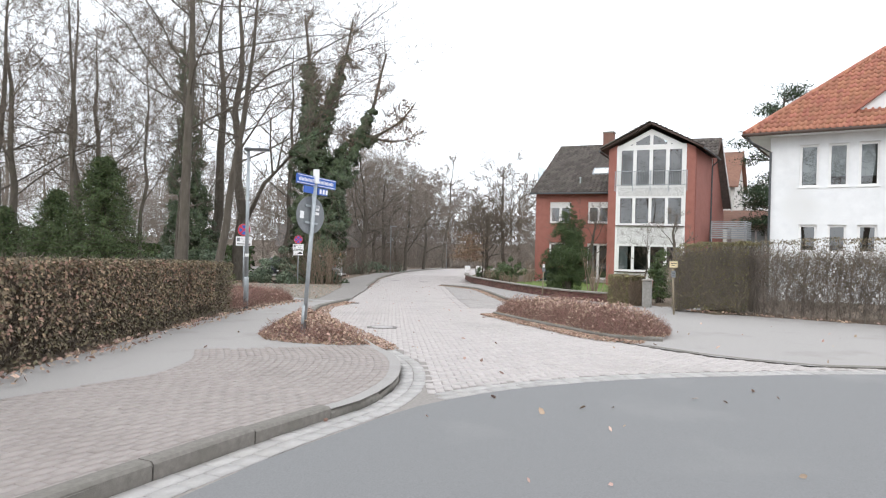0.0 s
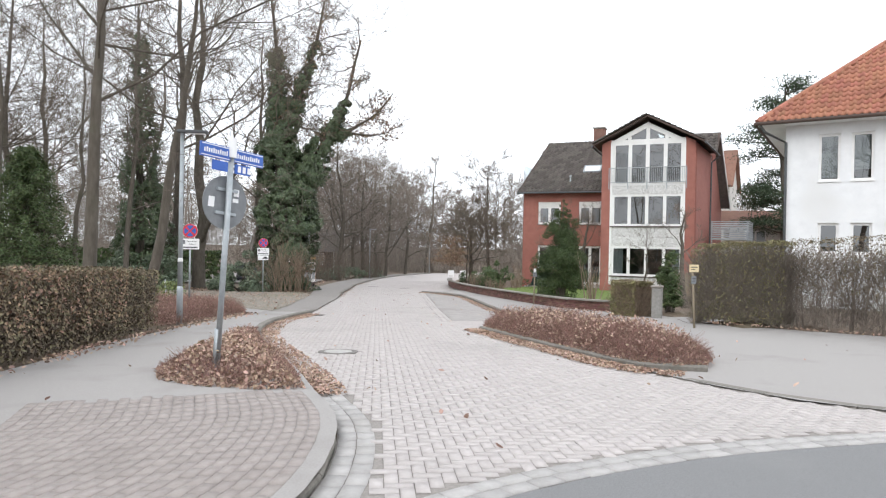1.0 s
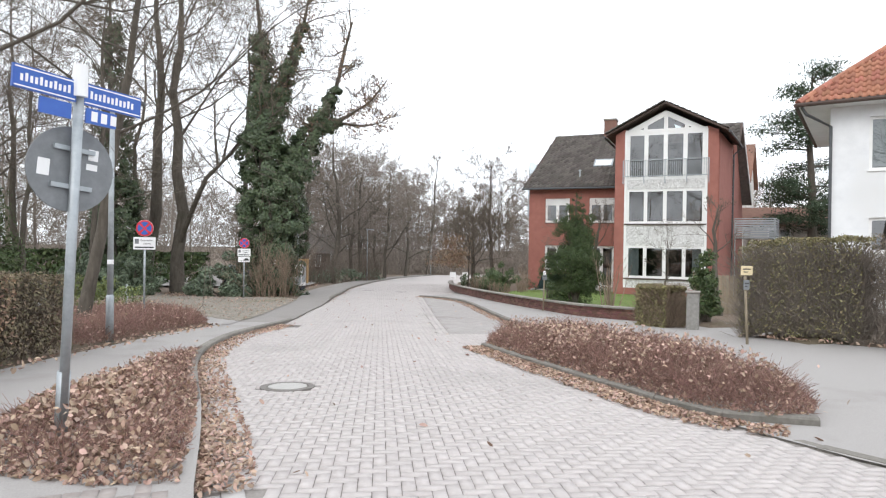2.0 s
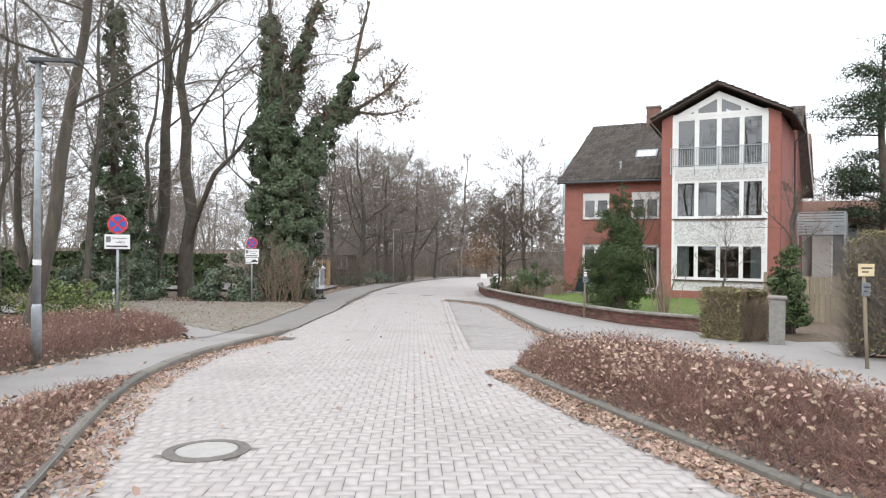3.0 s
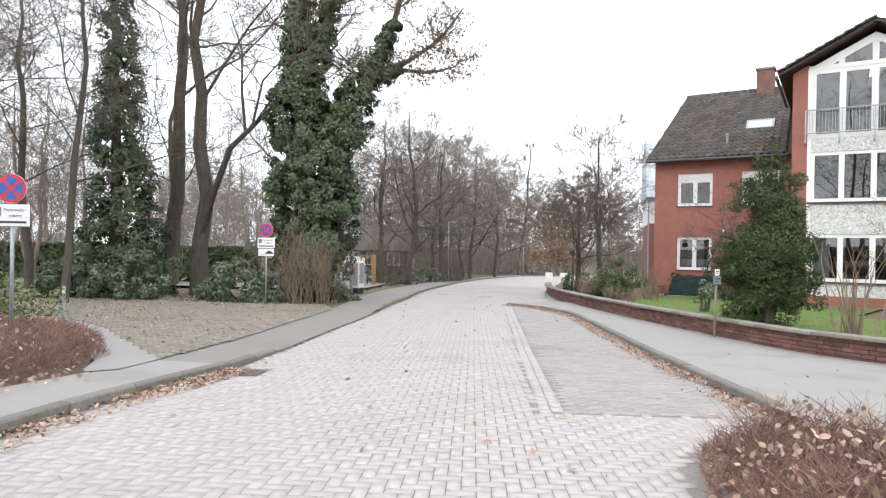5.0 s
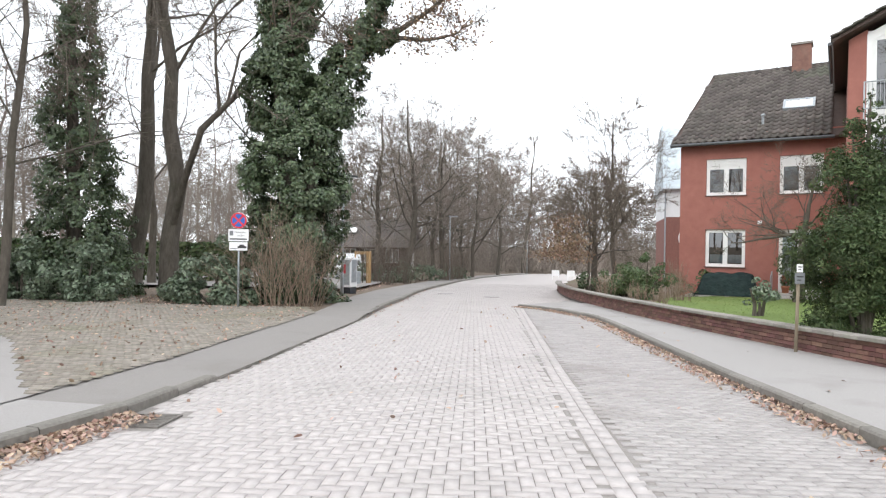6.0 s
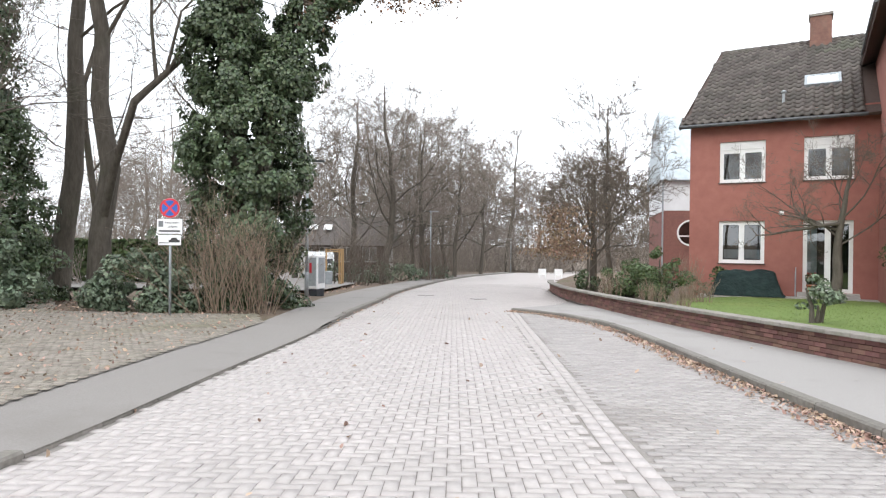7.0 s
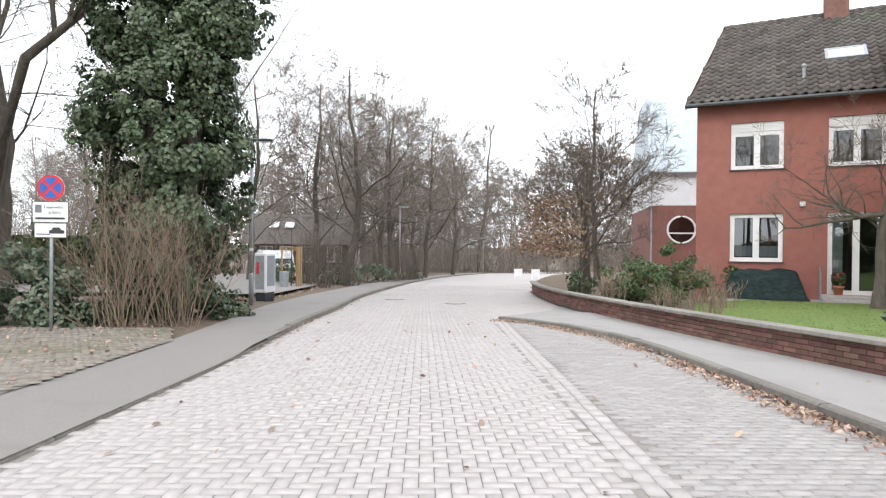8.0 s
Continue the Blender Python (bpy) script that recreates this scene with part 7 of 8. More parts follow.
# ---------------------------------------------------------------- terrace things
def terrace():
    m = HOUSE
    zt = -1.33
    t = thing("terrace", "pale slab terrace before the glass door", "terrace", m, kind="structure")
    for i in range(14):
        part("slab", Geo().box(-13.2 + i * 0.45, -13.2 + i * 0.45 + 0.442, D0 - 1.25, D0 - 0.004, zt - 0.4, zt + 0.003 * (i % 2)).g, TERRACE, t)
    s = thing("door_step", "pale steps at the glass door with a steel rail", "step", m)
    part("tread", Geo().box(-10.0, -8.1, D0 - 0.75, D0 - 0.005, zt, zt + 0.09).g, TERRACE, s, bevel=0.01)
    part("tread", Geo().box(-10.0, -8.1, D0 - 0.4, D0 - 0.006, zt + 0.092, zt + 0.18).g, TERRACE, s, bevel=0.01)
    part("handrail", Geo().tube([(-10.05, D0 - 0.8, zt), (-10.05, D0 - 0.8, zt + 0.85), (-10.05, D0 - 0.1, zt + 1.05), (-10.05, D0 - 0.1, zt)], 0.018, 6).g, STEEL, s)
    c = thing("covered_barbecue", "low object under a dark green tarpaulin", "tarpaulin", m @ Matrix.Translation((-11.6, D0 - 0.75, zt)))
    rng = np.random.default_rng(161)
    bm = bmesh.new()
    bmesh.ops.create_grid(bm, x_segments=36, y_segments=24, size=1)
    for v in bm.verts:
        x, y = v.co.x, v.co.y
        r = max(abs(x), abs(y))
        top = 0.84 + 0.14 * noise.noise((x * 3, y * 2, 1)) + 0.05 * math.cos(x * 2)
        k = ease(0.98, 0.8, r)
        fold = 0.05 * math.sin(9 * math.atan2(y, x * 1.5) + 2 * noise.noise((x, y, 4))) * (1 - k)
        sc = 0.9 + 0.1 * (1 - k) + fold
        v.co = (x * 1.22 * sc, y * 0.5 * sc, top * k + 0.02 + 0.03 * noise.noise((x * 5, y * 5, 2)) * (1 - abs(2 * k - 1)))
    part("cover", bm, TARP, c, smooth=True)
    p = thing("flower_pot", "terracotta pot with a red-flowered plant", "flower pot", m @ Matrix.Translation((-9.55, D0 - 0.25, zt + 0.18)))
    part("pot", Geo().lathe([(0.11, 0), (0.15, 0.24), (0.165, 0.24), (0.165, 0.28), (0.13, 0.28)], 16).g, POT, p, smooth=True)
    q, nn = clump(rng, (0, 0, 0.5), 0.2, 260)
    part("plant", leaves(q, 0.035, rng, 0.2, nn), THUJA, p)
    q, nn = clump(rng, (0, 0, 0.56), 0.2, 60)
    part("blossom", leaves(q, 0.03, rng, 0.2, nn), FLOWER_RED, p)
    g = thing("garden_light", "small white garden marker on the lawn", "garden marker", pose(7.45, 33.2, ground_z(7.45, 33.2) + 0.03))
    part("body", Geo().box(-0.06, 0.06, -0.05, 0.05, -0.05, 0.2).g, SIGN_WHITE, g, bevel=0.01)
    part("spike", Geo().tube([(0, 0, -0.2), (0, 0, -0.04)], 0.01, 5).g, STEEL, g)


terrace()


# ---------------------------------------------------------------- far buildings and cars
def zinc_house():
    h = thing("zinc_roof_house", "white and brick building with a pale zinc roof", "house", pose(14.1, 61.5, 0, 0, 0, -12))
    n = 40
    circ = [(1.55 + 0.72 * math.cos(2 * math.pi * k / n), 1.25 + 0.72 * math.sin(2 * math.pi * k / n)) for k in range(n)]
    bm = bmesh.new()
    outer = [bm.verts.new((x, 0, z)) for x, z in ((0, -2.6), (12, -2.6), (12, 2.6), (0, 2.6))]
    inner = [bm.verts.new((x, 0, z)) for x, z in circ]
    eo = [bm.edges.new((outer[i], outer[(i + 1) % 4])) for i in range(4)]
    ei = [bm.edges.new((inner[i], inner[(i + 1) % n])) for i in range(n)]
    bmesh.ops.triangle_fill(bm, edges=eo + ei, use_beauty=True)
    r = bmesh.ops.extrude_face_region(bm, geom=bm.faces[:])
    for v in r["geom"]:
        if isinstance(v, bmesh.types.BMVert):
            v.co.y += 0.35
    bmesh.ops.recalc_face_normals(bm, faces=bm.faces)
    part("brick_wall", bm, BRICK_FAR, h, "red brick ground floor")
    part("side_wall", Geo().box(0, 0.35, 0.353, 10, -2.6, 2.6).g, BRICK_FAR, h)
    part("upper_wall", Geo().box(-0.03, 12, -0.03, 10, 2.603, 4.45).g, RENDER, h, "white rendered upper floor")
    part("back_wall", Geo().box(0.4, 11.6, 3, 3.1, -2.6, 2.6).g, ROOM_SHADE, h)
    ring = Geo()
    ring.tube([(1.55 + 0.74 * math.cos(2 * math.pi * k / n), -0.02, 1.25 + 0.74 * math.sin(2 * math.pi * k / n)) for k in range(n + 1)], 0.06, 6, False)
    w = new("round_window")
    w.parent = h
    part("window_frame", ring.box(0.85, 2.25, -0.03, 0.03, 1.02, 1.1).g, WHITE, w)
    pn = part("pane", ([(x, 0.06, z) for x, z in circ], [tuple(range(n))]), GLASS, w)
    pn.visible_shadow = False
    part("roof", ([(-0.25, -0.3, 4.45), (12, -0.3, 4.45), (12, 4.5, 8.9), (-0.25, 1.0, 8.9), (-0.25, 4.5, 8.9), (-0.25, 10, 4.45), (12, 10, 4.45)], [(0, 1, 2, 4, 3), (3, 4, 5, 0), (4, 2, 6, 5), (1, 6, 2), (0, 5, 6, 1)]), ZINC, h)
    sm = slope_matrix(-0.25, -0.3, 4.47, (1, 0, 0), (0, 1, 0), 4.45, 4.8)
    for k in range(24):
        part("standing_seam", Geo().box(0.2 + k * 0.5, 0.23 + k * 0.5, 0.0, 6.2, -0.01, 0.04, sm).g, ZINC, h)
    part("gutter", Geo().tube([(-0.3, -0.38, 4.42), (12, -0.38, 4.42)], 0.07, 8).g, STEEL, h)
    part("downpipe", Geo().tube([(-0.08, -0.1, 4.4), (-0.08, -0.1, -2.6)], 0.05, 8).g, STEEL, h)


zinc_house()


def bungalow(label, m, length, depth, wall_h, ridge, windows, roof_mat):
    h = thing("far_house", label, "house", m)
    holes = [(a, b, 0.9, wall_h - 0.25) for a, b in windows]
    g = wall_geo(0, length, -0.8, wall_h, holes, 0.3)
    part("wall", g.g, EAVE if roof_mat is TILE_DARK else PLASTER_FAR, h)
    for q in holes:
        window(h, *q, Matrix.Identity(4), 2, 0.09, 0.08, False)
    part("wall", Geo().box(0, 0.3, 0.303, depth, -0.8, wall_h).g, PLASTER_FAR, h)
    part("wall", Geo().box(length - 0.3, length, 0.303, depth, -0.8, wall_h).g, PLASTER_FAR, h)
    part("wall", Geo().box(0.303, length - 0.303, depth - 0.3, depth, -0.8, wall_h).g, PLASTER_FAR, h)
    part("roof", ([(-0.6, -0.7, wall_h - 0.1), (length + 0.6, -0.7, wall_h - 0.1), (length + 0.6, depth + 0.7, wall_h - 0.1), (-0.6, depth + 0.7, wall_h - 0.1), (-0.6, depth / 2, ridge), (length + 0.6, depth / 2, ridge)], [(0, 1, 5, 4), (2, 3, 4, 5), (3, 0, 4), (1, 2, 5), (0, 3, 2, 1)]), roof_mat, h)
    return h


b = bungalow("dark low house with white windows behind trees", pose(-14.5, 84, -2.3, 0, 0, 2), 9.5, 8, 2.6, 5.4, [(1.0, 2.2), (2.8, 4.0), (4.8, 6.2), (7.0, 8.4)], TILE_DARK)
for k in (1.6, 3.0):
    part("roof_light", Geo().box(k, k + 0.8, 0, 1.0, 0.02, 0.1, slope_matrix(0, 1.4, 3.98, (1, 0, 0), (0, 1, 0), 3.1, 5.2)).g, SIGN_WHITE, b)
bungalow("low outbuilding with a weathered red roof", pose(25.5, 47, -1.4, 0, 0, -25), 9, 5, 4.4, 5.7, [(1, 2.4), (4, 5.4)], TILE_BROWN)


def gabled_house():
    h = thing("far_house", "pale gabled house with a red tile roof", "house", pose(31.7, 58, 0, 0, 0, -36))
    part("wall", Geo().prism([(-4, -2.6), (0, -2.6), (0, 7.4), (-4, 7.4)], 0, 6.4).g, PLASTER_FAR, h)
    part("gable", ([(0, 0, 7.4), (0, 6.4, 7.4), (0, 3.2, 10.5), (-0.3, 0, 7.4), (-0.3, 6.4, 7.4), (-0.3, 3.2, 10.5)], [(0, 1, 2), (5, 4, 3), (0, 2, 5, 3), (1, 4, 5, 2)]), PLASTER_FAR, h)
    for y0 in (-0.4, 6.8):
        q = [(-4.2, y0, 7.1), (0.35, y0, 7.1), (0.35, 3.2, 10.75), (-4.2, 3.2, 10.75)]
        part("roof", (q + [(x, y, z - 0.15) for x, y, z in q], [(0, 1, 2, 3), (7, 6, 5, 4), (0, 4, 5, 1), (1, 5, 6, 2), (2, 6, 7, 3), (3, 7, 4, 0)]), TILE_BROWN, h)


gabled_house()


def car(label, m, length, height, body, tall):
    t = thing("parked_van" if tall else "parked_car", label, "van" if tall else "car", m)
    w = 0.9
    h, l = height, length / 2
    if tall:
        prof = [(-l, 0.35), (l - 0.1, 0.35), (l, 0.6), (l - 0.05, 1.0), (l - 0.75, 1.15), (l - 1.3, h - 0.05), (l - 1.6, h), (-l + 0.05, h), (-l, 1.0)]
    else:
        prof = [(-l, 0.3), (l, 0.3), (l, 0.65), (l - 0.9, 0.85), (l - 1.6, h - 0.05), (-l + 1.2, h), (-l + 0.4, 0.95), (-l, 0.85)]
    part("body", Geo().prism(prof, -w, w).g, body, t, bevel=0.07, smooth=False)
    part("windscreen", Geo().add([(l - 0.76, -w + 0.1, 1.19), (l - 0.76, w - 0.1, 1.19), (l - 1.27, w - 0.18, h - 0.12), (l - 1.27, -w + 0.18, h - 0.12)] if tall else [(l - 0.93, -w + 0.12, 0.9), (l - 0.93, w - 0.12, 0.9), (l - 1.55, w - 0.2, h - 0.1), (l - 1.55, -w + 0.2, h - 0.1)], [(0, 1, 2, 3)]).g, CAR_DARK, t)
    part("grille", Geo().box(l - 0.02, l + 0.015, -0.5, 0.5, 0.62, 0.9).g, CAR_DARK, t)
    part("number_plate", Geo().box(l + 0.016, l + 0.03, -0.26, 0.26, 0.42, 0.53).g, SIGN_WHITE, t)
    for s in (-1, 1):
        part("headlight", Geo().box(l - 0.06, l + 0.012, s * 0.68 - 0.16, s * 0.68 + 0.16, 0.72, 0.92).g, STEEL, t)
        for x in (-l + 0.8, l - 0.85):
            wh = part("wheel", Geo().tube([(x, s * (w - 0.2), 0.32), (x, s * (w + 0.01), 0.32)], 0.32, 18).g, RUBBER, t)
            part("rim", Geo().tube([(x, s * (w + 0.012), 0.32), (x, s * (w + 0.02), 0.32)], 0.2, 14).g, STEEL, wh)


car("white delivery van parked nose to the street", pose(-7.9, 66, ground_z(-7.9, 66), 0, 0, -70), 4.8, 1.95, CAR_WHITE, True)
car("dark parked car behind the ivy tree", pose(-9.5, 55, ground_z(-9.5, 55), 0, 0, -80), 4.3, 1.45, CAR_DARK, False)
tagged(sheet("parking_place", [(-4.2, 49), (-4.0, 57), (-7, 82), (-32, 82), (-40, 58), (-40, 50), (-16, 49.5)], 0.2, PAVE_DARK), "grey parking place behind the trees", "parking place", kind="structure")


def info_box():
    t = thing("info_cabinet", "white and grey cabinet with a red sticker", "cabinet", pose(-4.0, 47.3, ground_z(-4.0, 47.3), 0, 0, -20))
    part("plinth", Geo().box(-0.18, 0.18, -0.26, 0.26, -0.1, 0.28).g, CAR_DARK, t)
    part("body", Geo().box(-0.22, 0.22, -0.3, 0.3, 0.28, 1.6).g, SIGN_WHITE, t, bevel=0.03)
    part("side_panel", Geo().box(-0.17, 0.17, -0.312, -0.302, 0.4, 1.5).g, STEEL, t, "grey framed panel")
    part("sticker", Geo().box(-0.12, -0.02, -0.32, -0.313, 0.9, 1.3).g, SIGN_RED, t)
    part("glass_panel", Geo().box(0.224, 0.232, -0.22, 0.22, 0.5, 1.5).g, STEEL, t)
    s = thing("tree_stakes", "wooden stakes round a newly planted tree", "tree stakes", pose(-5.0, 56.5, ground_z(-5.0, 56.5)))
    for dx, dy in ((-0.45, 0), (0.4, -0.25), (0.4, 0.3), (0.25, 0)):
        part("stake", Geo().tube([(dx, dy, -0.3), (dx, dy, 2.0)], 0.045, 8).g, WOOD_NEW, s)
    for z in (1.85, 1.95):
        part("cross_bar", Geo().box(-0.5, 0.45, -0.06, -0.02, z - 0.03, z + 0.03).g, WOOD_NEW, s)
    part("sapling", Geo().tube([(0, 0, -0.1), (0, 0, 2.8)], [0.03, 0.015], 6).g, BARK, s)
    c = thing("litter_bin", "grey steel litter bin", "litter bin", pose(-5.15, 55.6, ground_z(-5.15, 55.6)))
    part("bin", Geo().lathe([(0.2, 0.12), (0.22, 0.8), (0.2, 0.82)], 14).g, STEEL, c)
    part("foot", Geo().lathe([(0.06, 0), (0.06, 0.12)], 8).g, STEEL, c)
    for k, (x, y) in enumerate([(9.3, 80), (10.6, 79)]):
        b = thing("notice_board", "small white notice board on two legs", "notice board", pose(x, y, ground_z(x, y)), "white boards at the bend")
        part("board", Geo().box(-0.35, 0.35, -0.03, 0.03, 0.35, 0.9).g, SIGN_WHITE, b, bevel=0.01)
        for u in (-0.28, 0.28):
            part("leg", Geo().box(u - 0.03, u + 0.03, -0.02, 0.02, -0.1, 0.35).g, SIGN_WHITE, b)
    bo = thing("bollard", "short grey steel bollard", "bollard", pose(-8.2, 30.7, road_z(30.7) + 0.16))
    part("post", Geo().lathe([(0.04, -0.2), (0.04, 0.75), (0.03, 0.8)], 12).g, STEEL, bo)
    part("band", Geo().lathe([(0.042, 0.62), (0.042, 0.7)], 12).g, SIGN_WHITE, bo)


info_box()


# ---------------------------------------------------------------- manholes and drain
def manhole(label, x, y, r=0.25):
    sl = math.atan(0.043)
    t = thing("manhole_cover", label, "manhole cover", pose(x, y, road_z(y) - 0.02, -math.degrees(sl), 0, 0))
    part("ring", Geo().lathe([(r + 0.105, -0.05), (r + 0.105, 0.029), (r + 0.02, 0.032), (r + 0.02, 0.024), (r + 0.01, 0.024)], 36).g, IRON, t)
    part("lid", Geo().lathe([(r, -0.03), (r, 0.033), (r - 0.03, 0.035), (r - 0.04, 0.031)], 36).g, COVER_CONC, t, "pale concrete lid")


manhole("round manhole cover with a concrete lid", -0.22, 14.9)
manhole("round manhole cover far along the street", 2.35, 47.5)
manhole("round manhole cover beside the far kerb", 0.2, 49.6)
dr = thing("drain_grate", "dark cast-iron gully grate at the kerb", "drain", pose(-1.52, 24.6, road_z(24.6), -2.4, 0, 0))
part("rim", Geo().box(-0.24, 0.24, -0.25, -0.22, -0.05, 0.008).box(-0.24, 0.24, 0.22, 0.25, -0.05, 0.008).box(-0.24, -0.21, -0.22, 0.22, -0.05, 0.008).box(0.21, 0.24, -0.22, 0.22, -0.05, 0.008).g, IRON, dr)
for k in range(7):
    part("bar", Geo().box(-0.21, 0.21, -0.2 + k * 0.06, -0.17 + k * 0.06, -0.04, 0.006).g, IRON, dr)
part("pit", Geo().box(-0.21, 0.21, -0.22, 0.22, -0.06, -0.045).g, CAR_DARK, dr)

# ---------------------------------------------------------------- fallen leaves
def along_line(rng, line, n, near, far, side, lift):
    P = np.array(line)
    seg = np.linalg.norm(np.diff(P, axis=0), axis=1)
    cum = np.concatenate([[0], np.cumsum(seg)])
    s = rng.uniform(0, cum[-1], n)
    i = np.clip(np.searchsorted(cum, s, "right") - 1, 0, len(seg) - 1)
    d = (P[i + 1] - P[i]) / seg[i][:, None]
    q = P[i] + d * (s - cum[i])[:, None]
    dens = np.array([0.55 + 0.9 * noise.noise((a * 0.8, b * 0.8, 2.0)) for a, b in q])
    off = near + (far - near) * rng.random(n) ** 2.2
    q = q + np.stack([-d[:, 1], d[:, 0]], 1) * (side * off)[:, None]
    k = rng.random(n) < dens
    q = q[k]
    return [(a, b, road_z(b) + lift) for a, b in q]


LR = np.random.default_rng(171)
pts = along_line(LR, KERB_BAY, 11000, 0.01, 0.42, -1, 0.0) + along_line(LR, ISLAND[:16], 11000, 0.01, 0.42, -1, 0.0) + along_line(LR, KERB_RIGHT, 6500, 0.01, 0.34, 1, 0.0) + along_line(LR, KERB_FAR[:25], 500, 0.01, 0.3, -1, 0.0) + along_line(LR, KERB_BIG[:14], 60, 0.01, 0.3, -1, 0.0)
litter("dry tan leaves gathered along the kerbs", pts, 172, 0.026, 0.03)
pts = along_line(LR, [(-4.35, 2), (-4.35, 16), (-4.1, 19), (-3.85, 21.5), (-3.45, 23.6)], 1500, 0.0, 0.5, -1, 0.1) + along_line(LR, [(9.0, 20.2), (12.0, 15.2), (16, 9.5)], 900, 0.0, 0.6, 1, 0.18)
litter("dry leaves along the foot of the hedges", pts, 173, 0.038, 0.04)
x, y = sprinkle(LR, [(-3, 24), (-3, 4), (6, 8), (12, 10), (8, 24), (5, 41), (-1.5, 41)], 0.55)
litter("single dry leaves scattered on the paving", [(a, b, road_z(b) + (0.1 if a < -2.6 or a > 5.2 else 0.004)) for a, b in zip(x, y)], 174, 0.04)
x, y = sprinkle(LR, [(-6, -2), (-1, 4.5), (1, 7), (6, 8.4), (12, 8.4), (12, -4)], 0.3)
litter("single dry leaves scattered on the asphalt", [(a, b, road_z(b) + 0.002) for a, b in zip(x, y)], 175, 0.03)
x, y = sprinkle(LR, APRON, 13)
litter("flattened leaves on the cobbled driveway", [(a, b, road_z(b) + 0.118) for a, b in zip(x, y)], 176, 0.034)
x, y = sprinkle(LR, [(-4, 39), (-5, 37.8), (-9, 38.2), (-12, 38.4), (-12, 42), (-4, 47), (-3.6, 52), (-4, 62), (-8, 62), (-8, 46)], 18)
litter("leaf litter under the trees", [(a, b, ground_z(a, b)) for a, b in zip(x, y)], 177, 0.05, 0.04)


# ---------------------------------------------------------------- paving, stone by stone
def stone_field(x, y, ang, length, width, off, rng, depth=0.009):
    """Low blocks with chamfered tops at many places at once; off: height over the road."""
    n = len(x)
    ca, sa = np.cos(ang), np.sin(ang)
    l, w = length / 2 - 0.0032, width / 2 - 0.0032
    c = 0.002
    loc = np.array([(-l, -w, -depth), (l, -w, -depth), (l, w, -depth), (-l, w, -depth), (-l + c, -w + c, 0), (l - c, -w + c, 0), (l - c, w - c, 0), (-l + c, w - c, 0)])
    X = x[:, None] + ca[:, None] * loc[:, 0] - sa[:, None] * loc[:, 1]
    Y = y[:, None] + sa[:, None] * loc[:, 0] + ca[:, None] * loc[:, 1]
    yy = np.where(Y < -12, 0.516, np.where(Y < 28, -0.043 * Y, -1.204 - 0.0255 * (Y - 28)))
    Z = yy + loc[:, 2] + off + rng.normal(size=(n, 1)) * 0.0016
    V = np.stack([X, Y, Z], -1).reshape(-1, 3)
    b = (np.arange(n) * 8)[:, None, None]
    F = (np.array([(4, 5, 6, 7), (0, 1, 5, 4), (1, 2, 6, 5), (2, 3, 7, 6), (3, 0, 4, 7)])[None] + b).reshape(-1, 4)
    return V, F


PR = np.random.default_rng(181)


def strip_x(y):
    return 2.6 + 0.029 * (np.asarray(y) - 23)


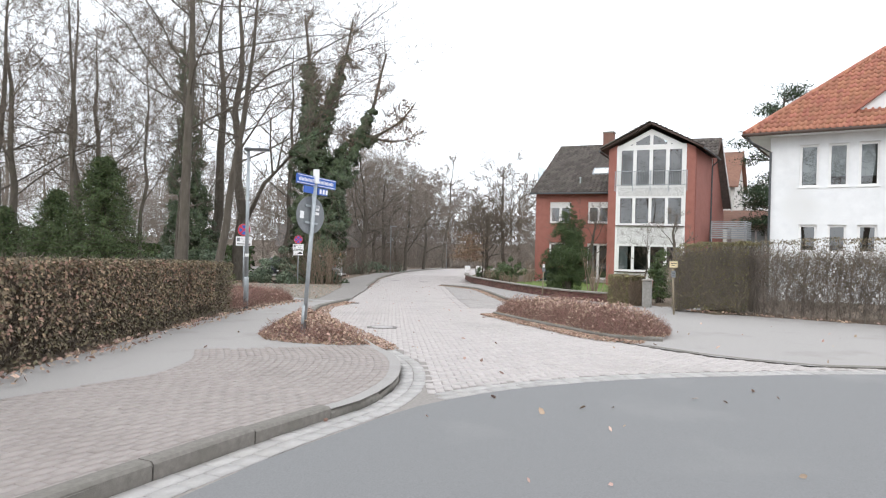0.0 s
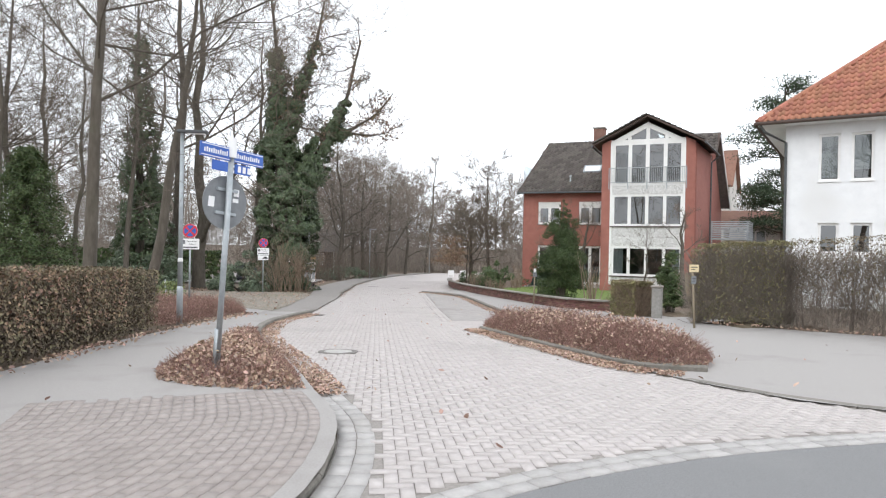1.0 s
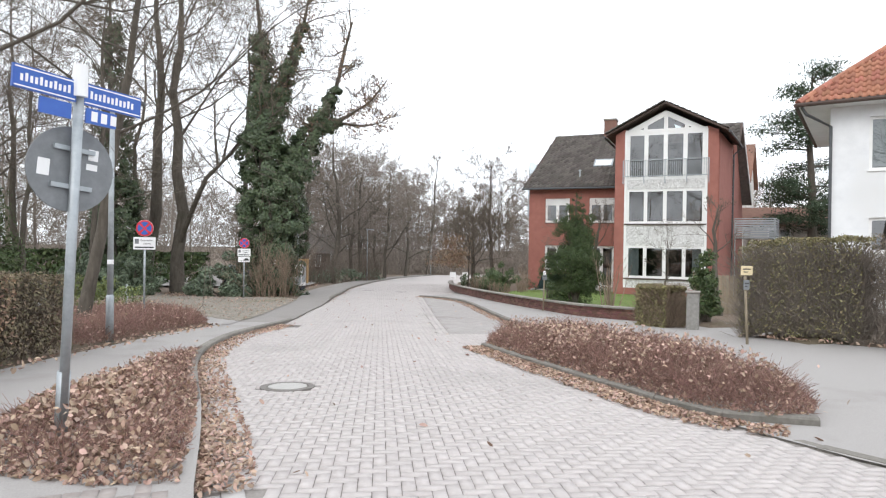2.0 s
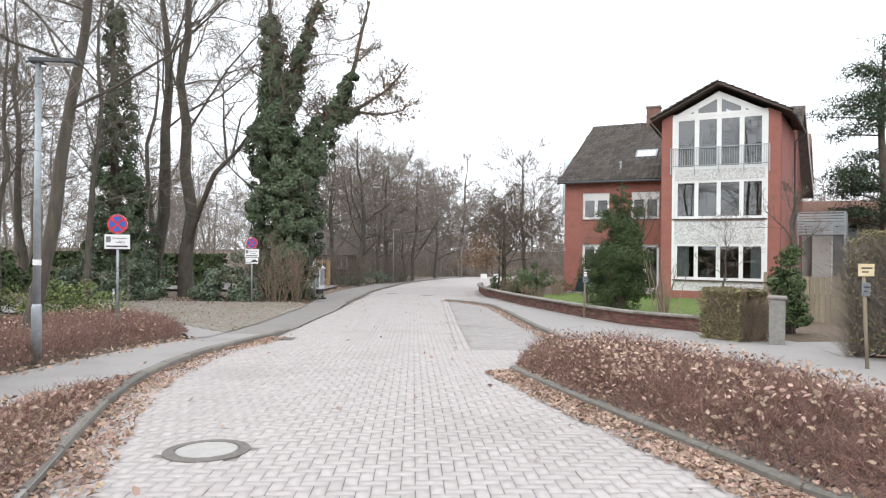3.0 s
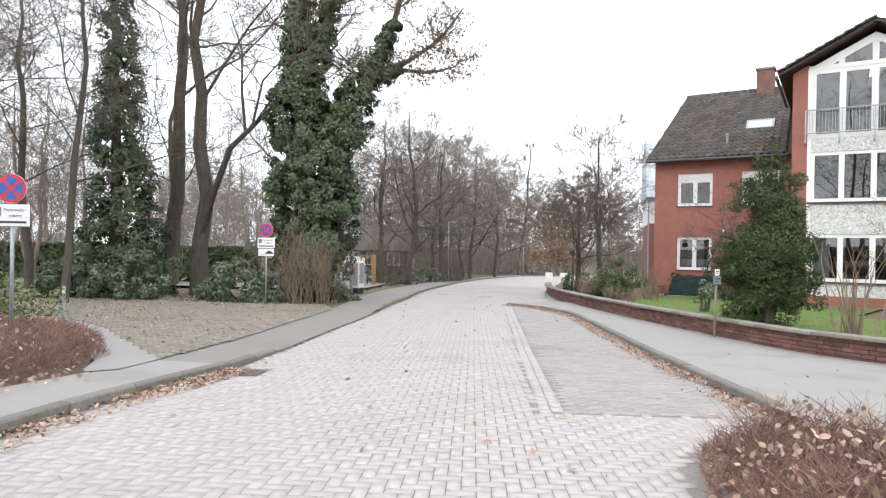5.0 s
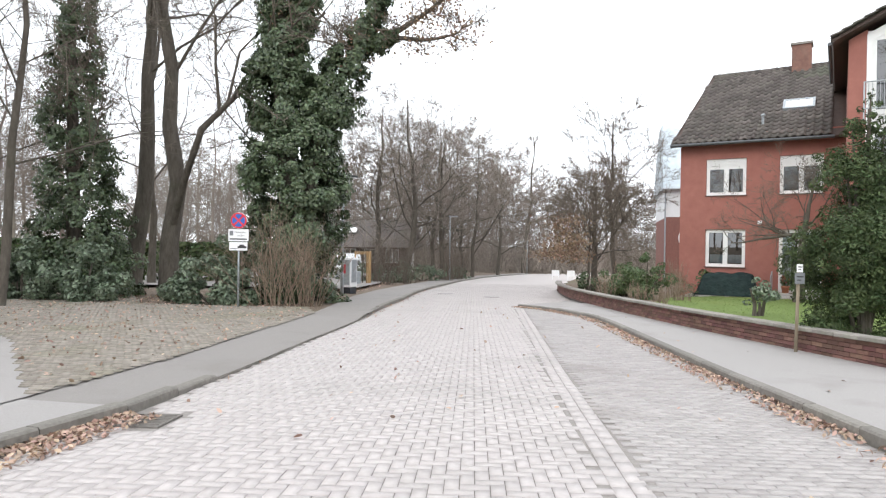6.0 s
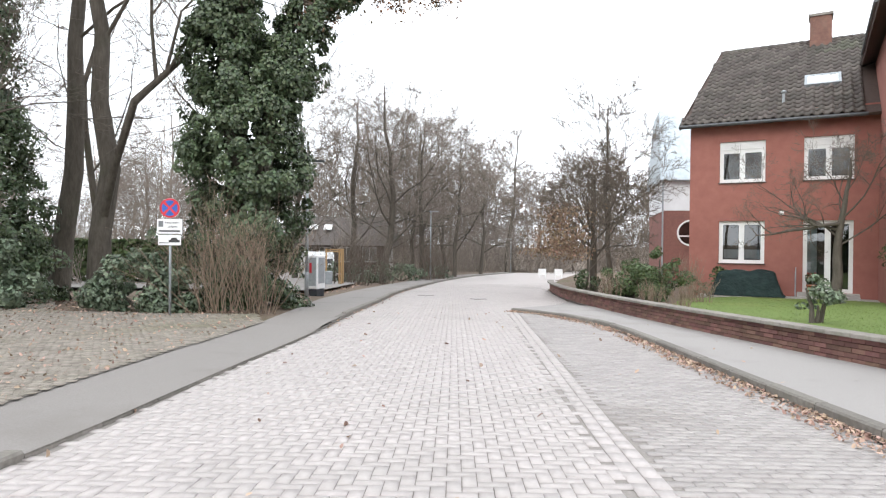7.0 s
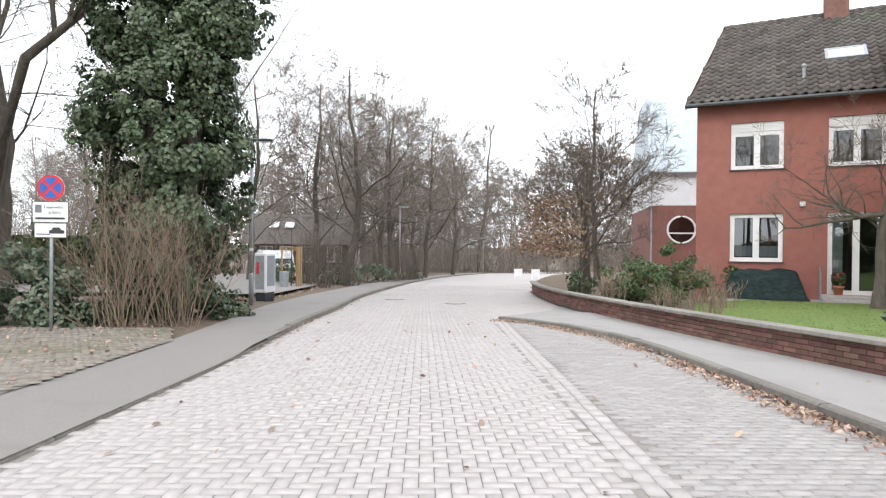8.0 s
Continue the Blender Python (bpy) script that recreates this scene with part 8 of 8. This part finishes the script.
def lay_road():
    # right-angled herringbone: every stone two cells long
    w = 0.1035
    i, j = np.meshgrid(np.arange(-28, 78), np.arange(38, 620), indexing="ij")
    i, j = i.ravel(), j.ravel()
    lie, stand = (i - j) % 4 == 0, (i - j) % 4 == 3
    X = np.concatenate([(i[lie] + 1) * w, (i[stand] + 0.5) * w])
    Y = np.concatenate([(j[lie] + 0.5) * w, (j[stand] + 1) * w])
    A = np.concatenate([np.zeros(lie.sum()), np.full(stand.sum(), math.pi / 2)])
    ok = inside_many(X, Y, ROAD) & (edge_dist(X, Y, ROAD) > 0.05)
    X, Y, A = X[ok], Y[ok], A[ok]
    e1 = np.minimum(edge_dist(X, Y, EDGE), 9)
    gut = edge_dist(X, Y, KERB_BIG)
    bay = (Y > 22.4) & (Y < 41.3) & (X > strip_x(Y) - 0.13)
    near_strip = (Y >= 22.4) & (Y < 41.5) & (np.abs(X - strip_x(Y)) < 0.165)
    isl = inside_many(X, Y, ISLAND)
    hole = (np.hypot(X + 0.22, Y - 14.9) < 0.34) | (np.hypot(X - 2.35, Y - 47.5) < 0.34) | (np.hypot(X - 0.2, Y - 49.6) < 0.34) | ((np.abs(X + 1.52) < 0.29) & (np.abs(Y - 24.6) < 0.35))
    k = (e1 > 0.385) & (gut > 0.385) & ~bay & ~isl & ~hole & ~near_strip
    X, Y, A = X[k], Y[k], A[k]
    single = (X > 0.4) & (X < 2.5) & (Y > 29.5) & (Y < 32.3)
    idx = np.flatnonzero(single)[:300]
    rest = np.ones(len(X), bool)
    rest[idx] = False
    tagged(part("pavers", merge(stone_field(X[rest], Y[rest], A[rest], 2 * w, w, 0.0, PR)), PAVER, road), kind="stuff")
    v, f = stone_field(np.zeros(1), np.zeros(1), np.zeros(1), 2 * w, w, 0.0, PR)
    v[:, 2] -= -0.043 * v[:, 1]
    one = mesh_from("paver", v, [f], PAVER_ONE)
    for i in idx:
        ob = new("paver", one)
        ob.parent = road
        ob.matrix_world = Matrix.Translation((X[i], Y[i], road_z(Y[i]))) @ pose(0, 0, 0, -1.46, 0, 0) @ pose(0, 0, 0, 0, 0, math.degrees(A[i]))
    # parking bay, stones across
    X, Y = [], []
    for k, cy in enumerate(np.arange(22.5, 41.4, 0.103)):
        xs = np.arange(2.4, 5.2, 0.203) + (0.1 if k % 2 else 0)
        X.append(xs)
        Y.append(np.full(len(xs), cy))
    X, Y = np.concatenate(X), np.concatenate(Y)
    ok = inside_many(X, Y, ROAD) & (edge_dist(X, Y, ROAD) > 0.06) & (X > strip_x(Y) + 0.19) & ~inside_many(X, Y, ISLAND)
    tagged(part("bay_pavers", merge(stone_field(X[ok], Y[ok], np.zeros(ok.sum()), 0.203, 0.103, 0.0, PR)), PAVER_GREY, road), kind="stuff")
    # pale double row between lane and bay
    Y = np.concatenate([np.arange(22.5, 41.4, 0.243), np.arange(22.62, 41.4, 0.243)])
    n1 = len(np.arange(22.5, 41.4, 0.243))
    X = strip_x(Y) + np.where(np.arange(len(Y)) < n1, -0.065, 0.068)
    tagged(part("edge_pavers", merge(stone_field(X, Y, np.full(len(Y), math.pi / 2 - 0.029), 0.243, 0.13, 0.001, PR)), PAVER, road), kind="stuff")


def rows_along(line, offsets, length, width, side, off, s0=0.0, s1=None):
    P = np.array(line)
    seg = np.linalg.norm(np.diff(P, axis=0), axis=1)
    cum = np.concatenate([[0], np.cumsum(seg)])
    T = np.gradient(P, axis=0)
    T /= np.linalg.norm(T, axis=1)[:, None]
    N = np.stack([-T[:, 1], T[:, 0]], 1) * side
    out = []
    for k, o in enumerate(offsets):
        Q = P + N * o
        sg = np.linalg.norm(np.diff(Q, axis=0), axis=1)
        c = np.concatenate([[0], np.cumsum(sg)])
        lo, hi = np.interp(s0, cum, c), np.interp(s1 if s1 else cum[-1], cum, c)
        s = np.arange(lo + length / 2, hi, length) + (length / 2 if k % 2 else 0)
        x, y = np.interp(s, c, Q[:, 0]), np.interp(s, c, Q[:, 1])
        ang = np.arctan2(np.interp(s, c, T[:, 1]), np.interp(s, c, T[:, 0]))
        out.append((x, y, ang))
    x, y, a = (np.concatenate([o[i] for o in out]) for i in range(3))
    return x, y, a


lay_road()
x, y, a = rows_along(KERB_BIG, [0.09, 0.25], 0.243, 0.158, -1, 0)
g1 = stone_field(x, y, a, 0.243, 0.158, 0.0, PR)
x, y, a = rows_along([p for p in EDGE if p[0] > 0.55], [0.09, 0.25], 0.243, 0.158, 1, 0)
g2 = stone_field(x, y, a, 0.243, 0.158, 0.0, PR)
tagged(part("gutter_pavers", merge(g1, g2), PAVER_PALE, road), kind="stuff")
x, y, a = rows_along(KERB_BIG, [0.2 + 0.103 * k for k in range(26)], 0.203, 0.103, 1, 0, 4.0)
ok = inside_many(x, y, PATH_LEFT) & ~inside_many(x, y, ISLAND_LEFT)
tagged(part("footway_pavers", merge(stone_field(x[ok], y[ok], a[ok], 0.203, 0.103, 0.093, PR)), PAVER_FOOT, pavement_left), kind="stuff")
x, y = np.meshgrid(np.arange(-16, -2.75, 0.125), np.arange(25, 44, 0.115))
x, y = x.ravel() + 0.06 * (np.round(y.ravel() / 0.115) % 2), y.ravel()
ok = inside_many(x, y, APRON)
x, y = x[ok] + PR.normal(size=ok.sum()) * 0.006, y[ok] + PR.normal(size=ok.sum()) * 0.006
drive = tagged(sheet("driveway", APRON, 0.094, JOINT), "leaf-strewn cobbled driveway into the wood", "driveway", kind="structure")
tagged(part("cobbles", merge(stone_field(x, y, PR.normal(size=len(x)) * 0.06, 0.12, 0.11, 0.112, PR)), COBBLE, drive), kind="stuff")
tagged(sheet("road_far", [(0.2, 63.5)] + [p for p in KERB_FAR if p[1] > 63.6] + [(20, 120), (40, 132), (46, 118), (22, 105), (14, 90), (10, 75), (8, 64), (7.9, 63.5)], 0.0, PAVER), "far bend of the block-paved street", "road", kind="structure")
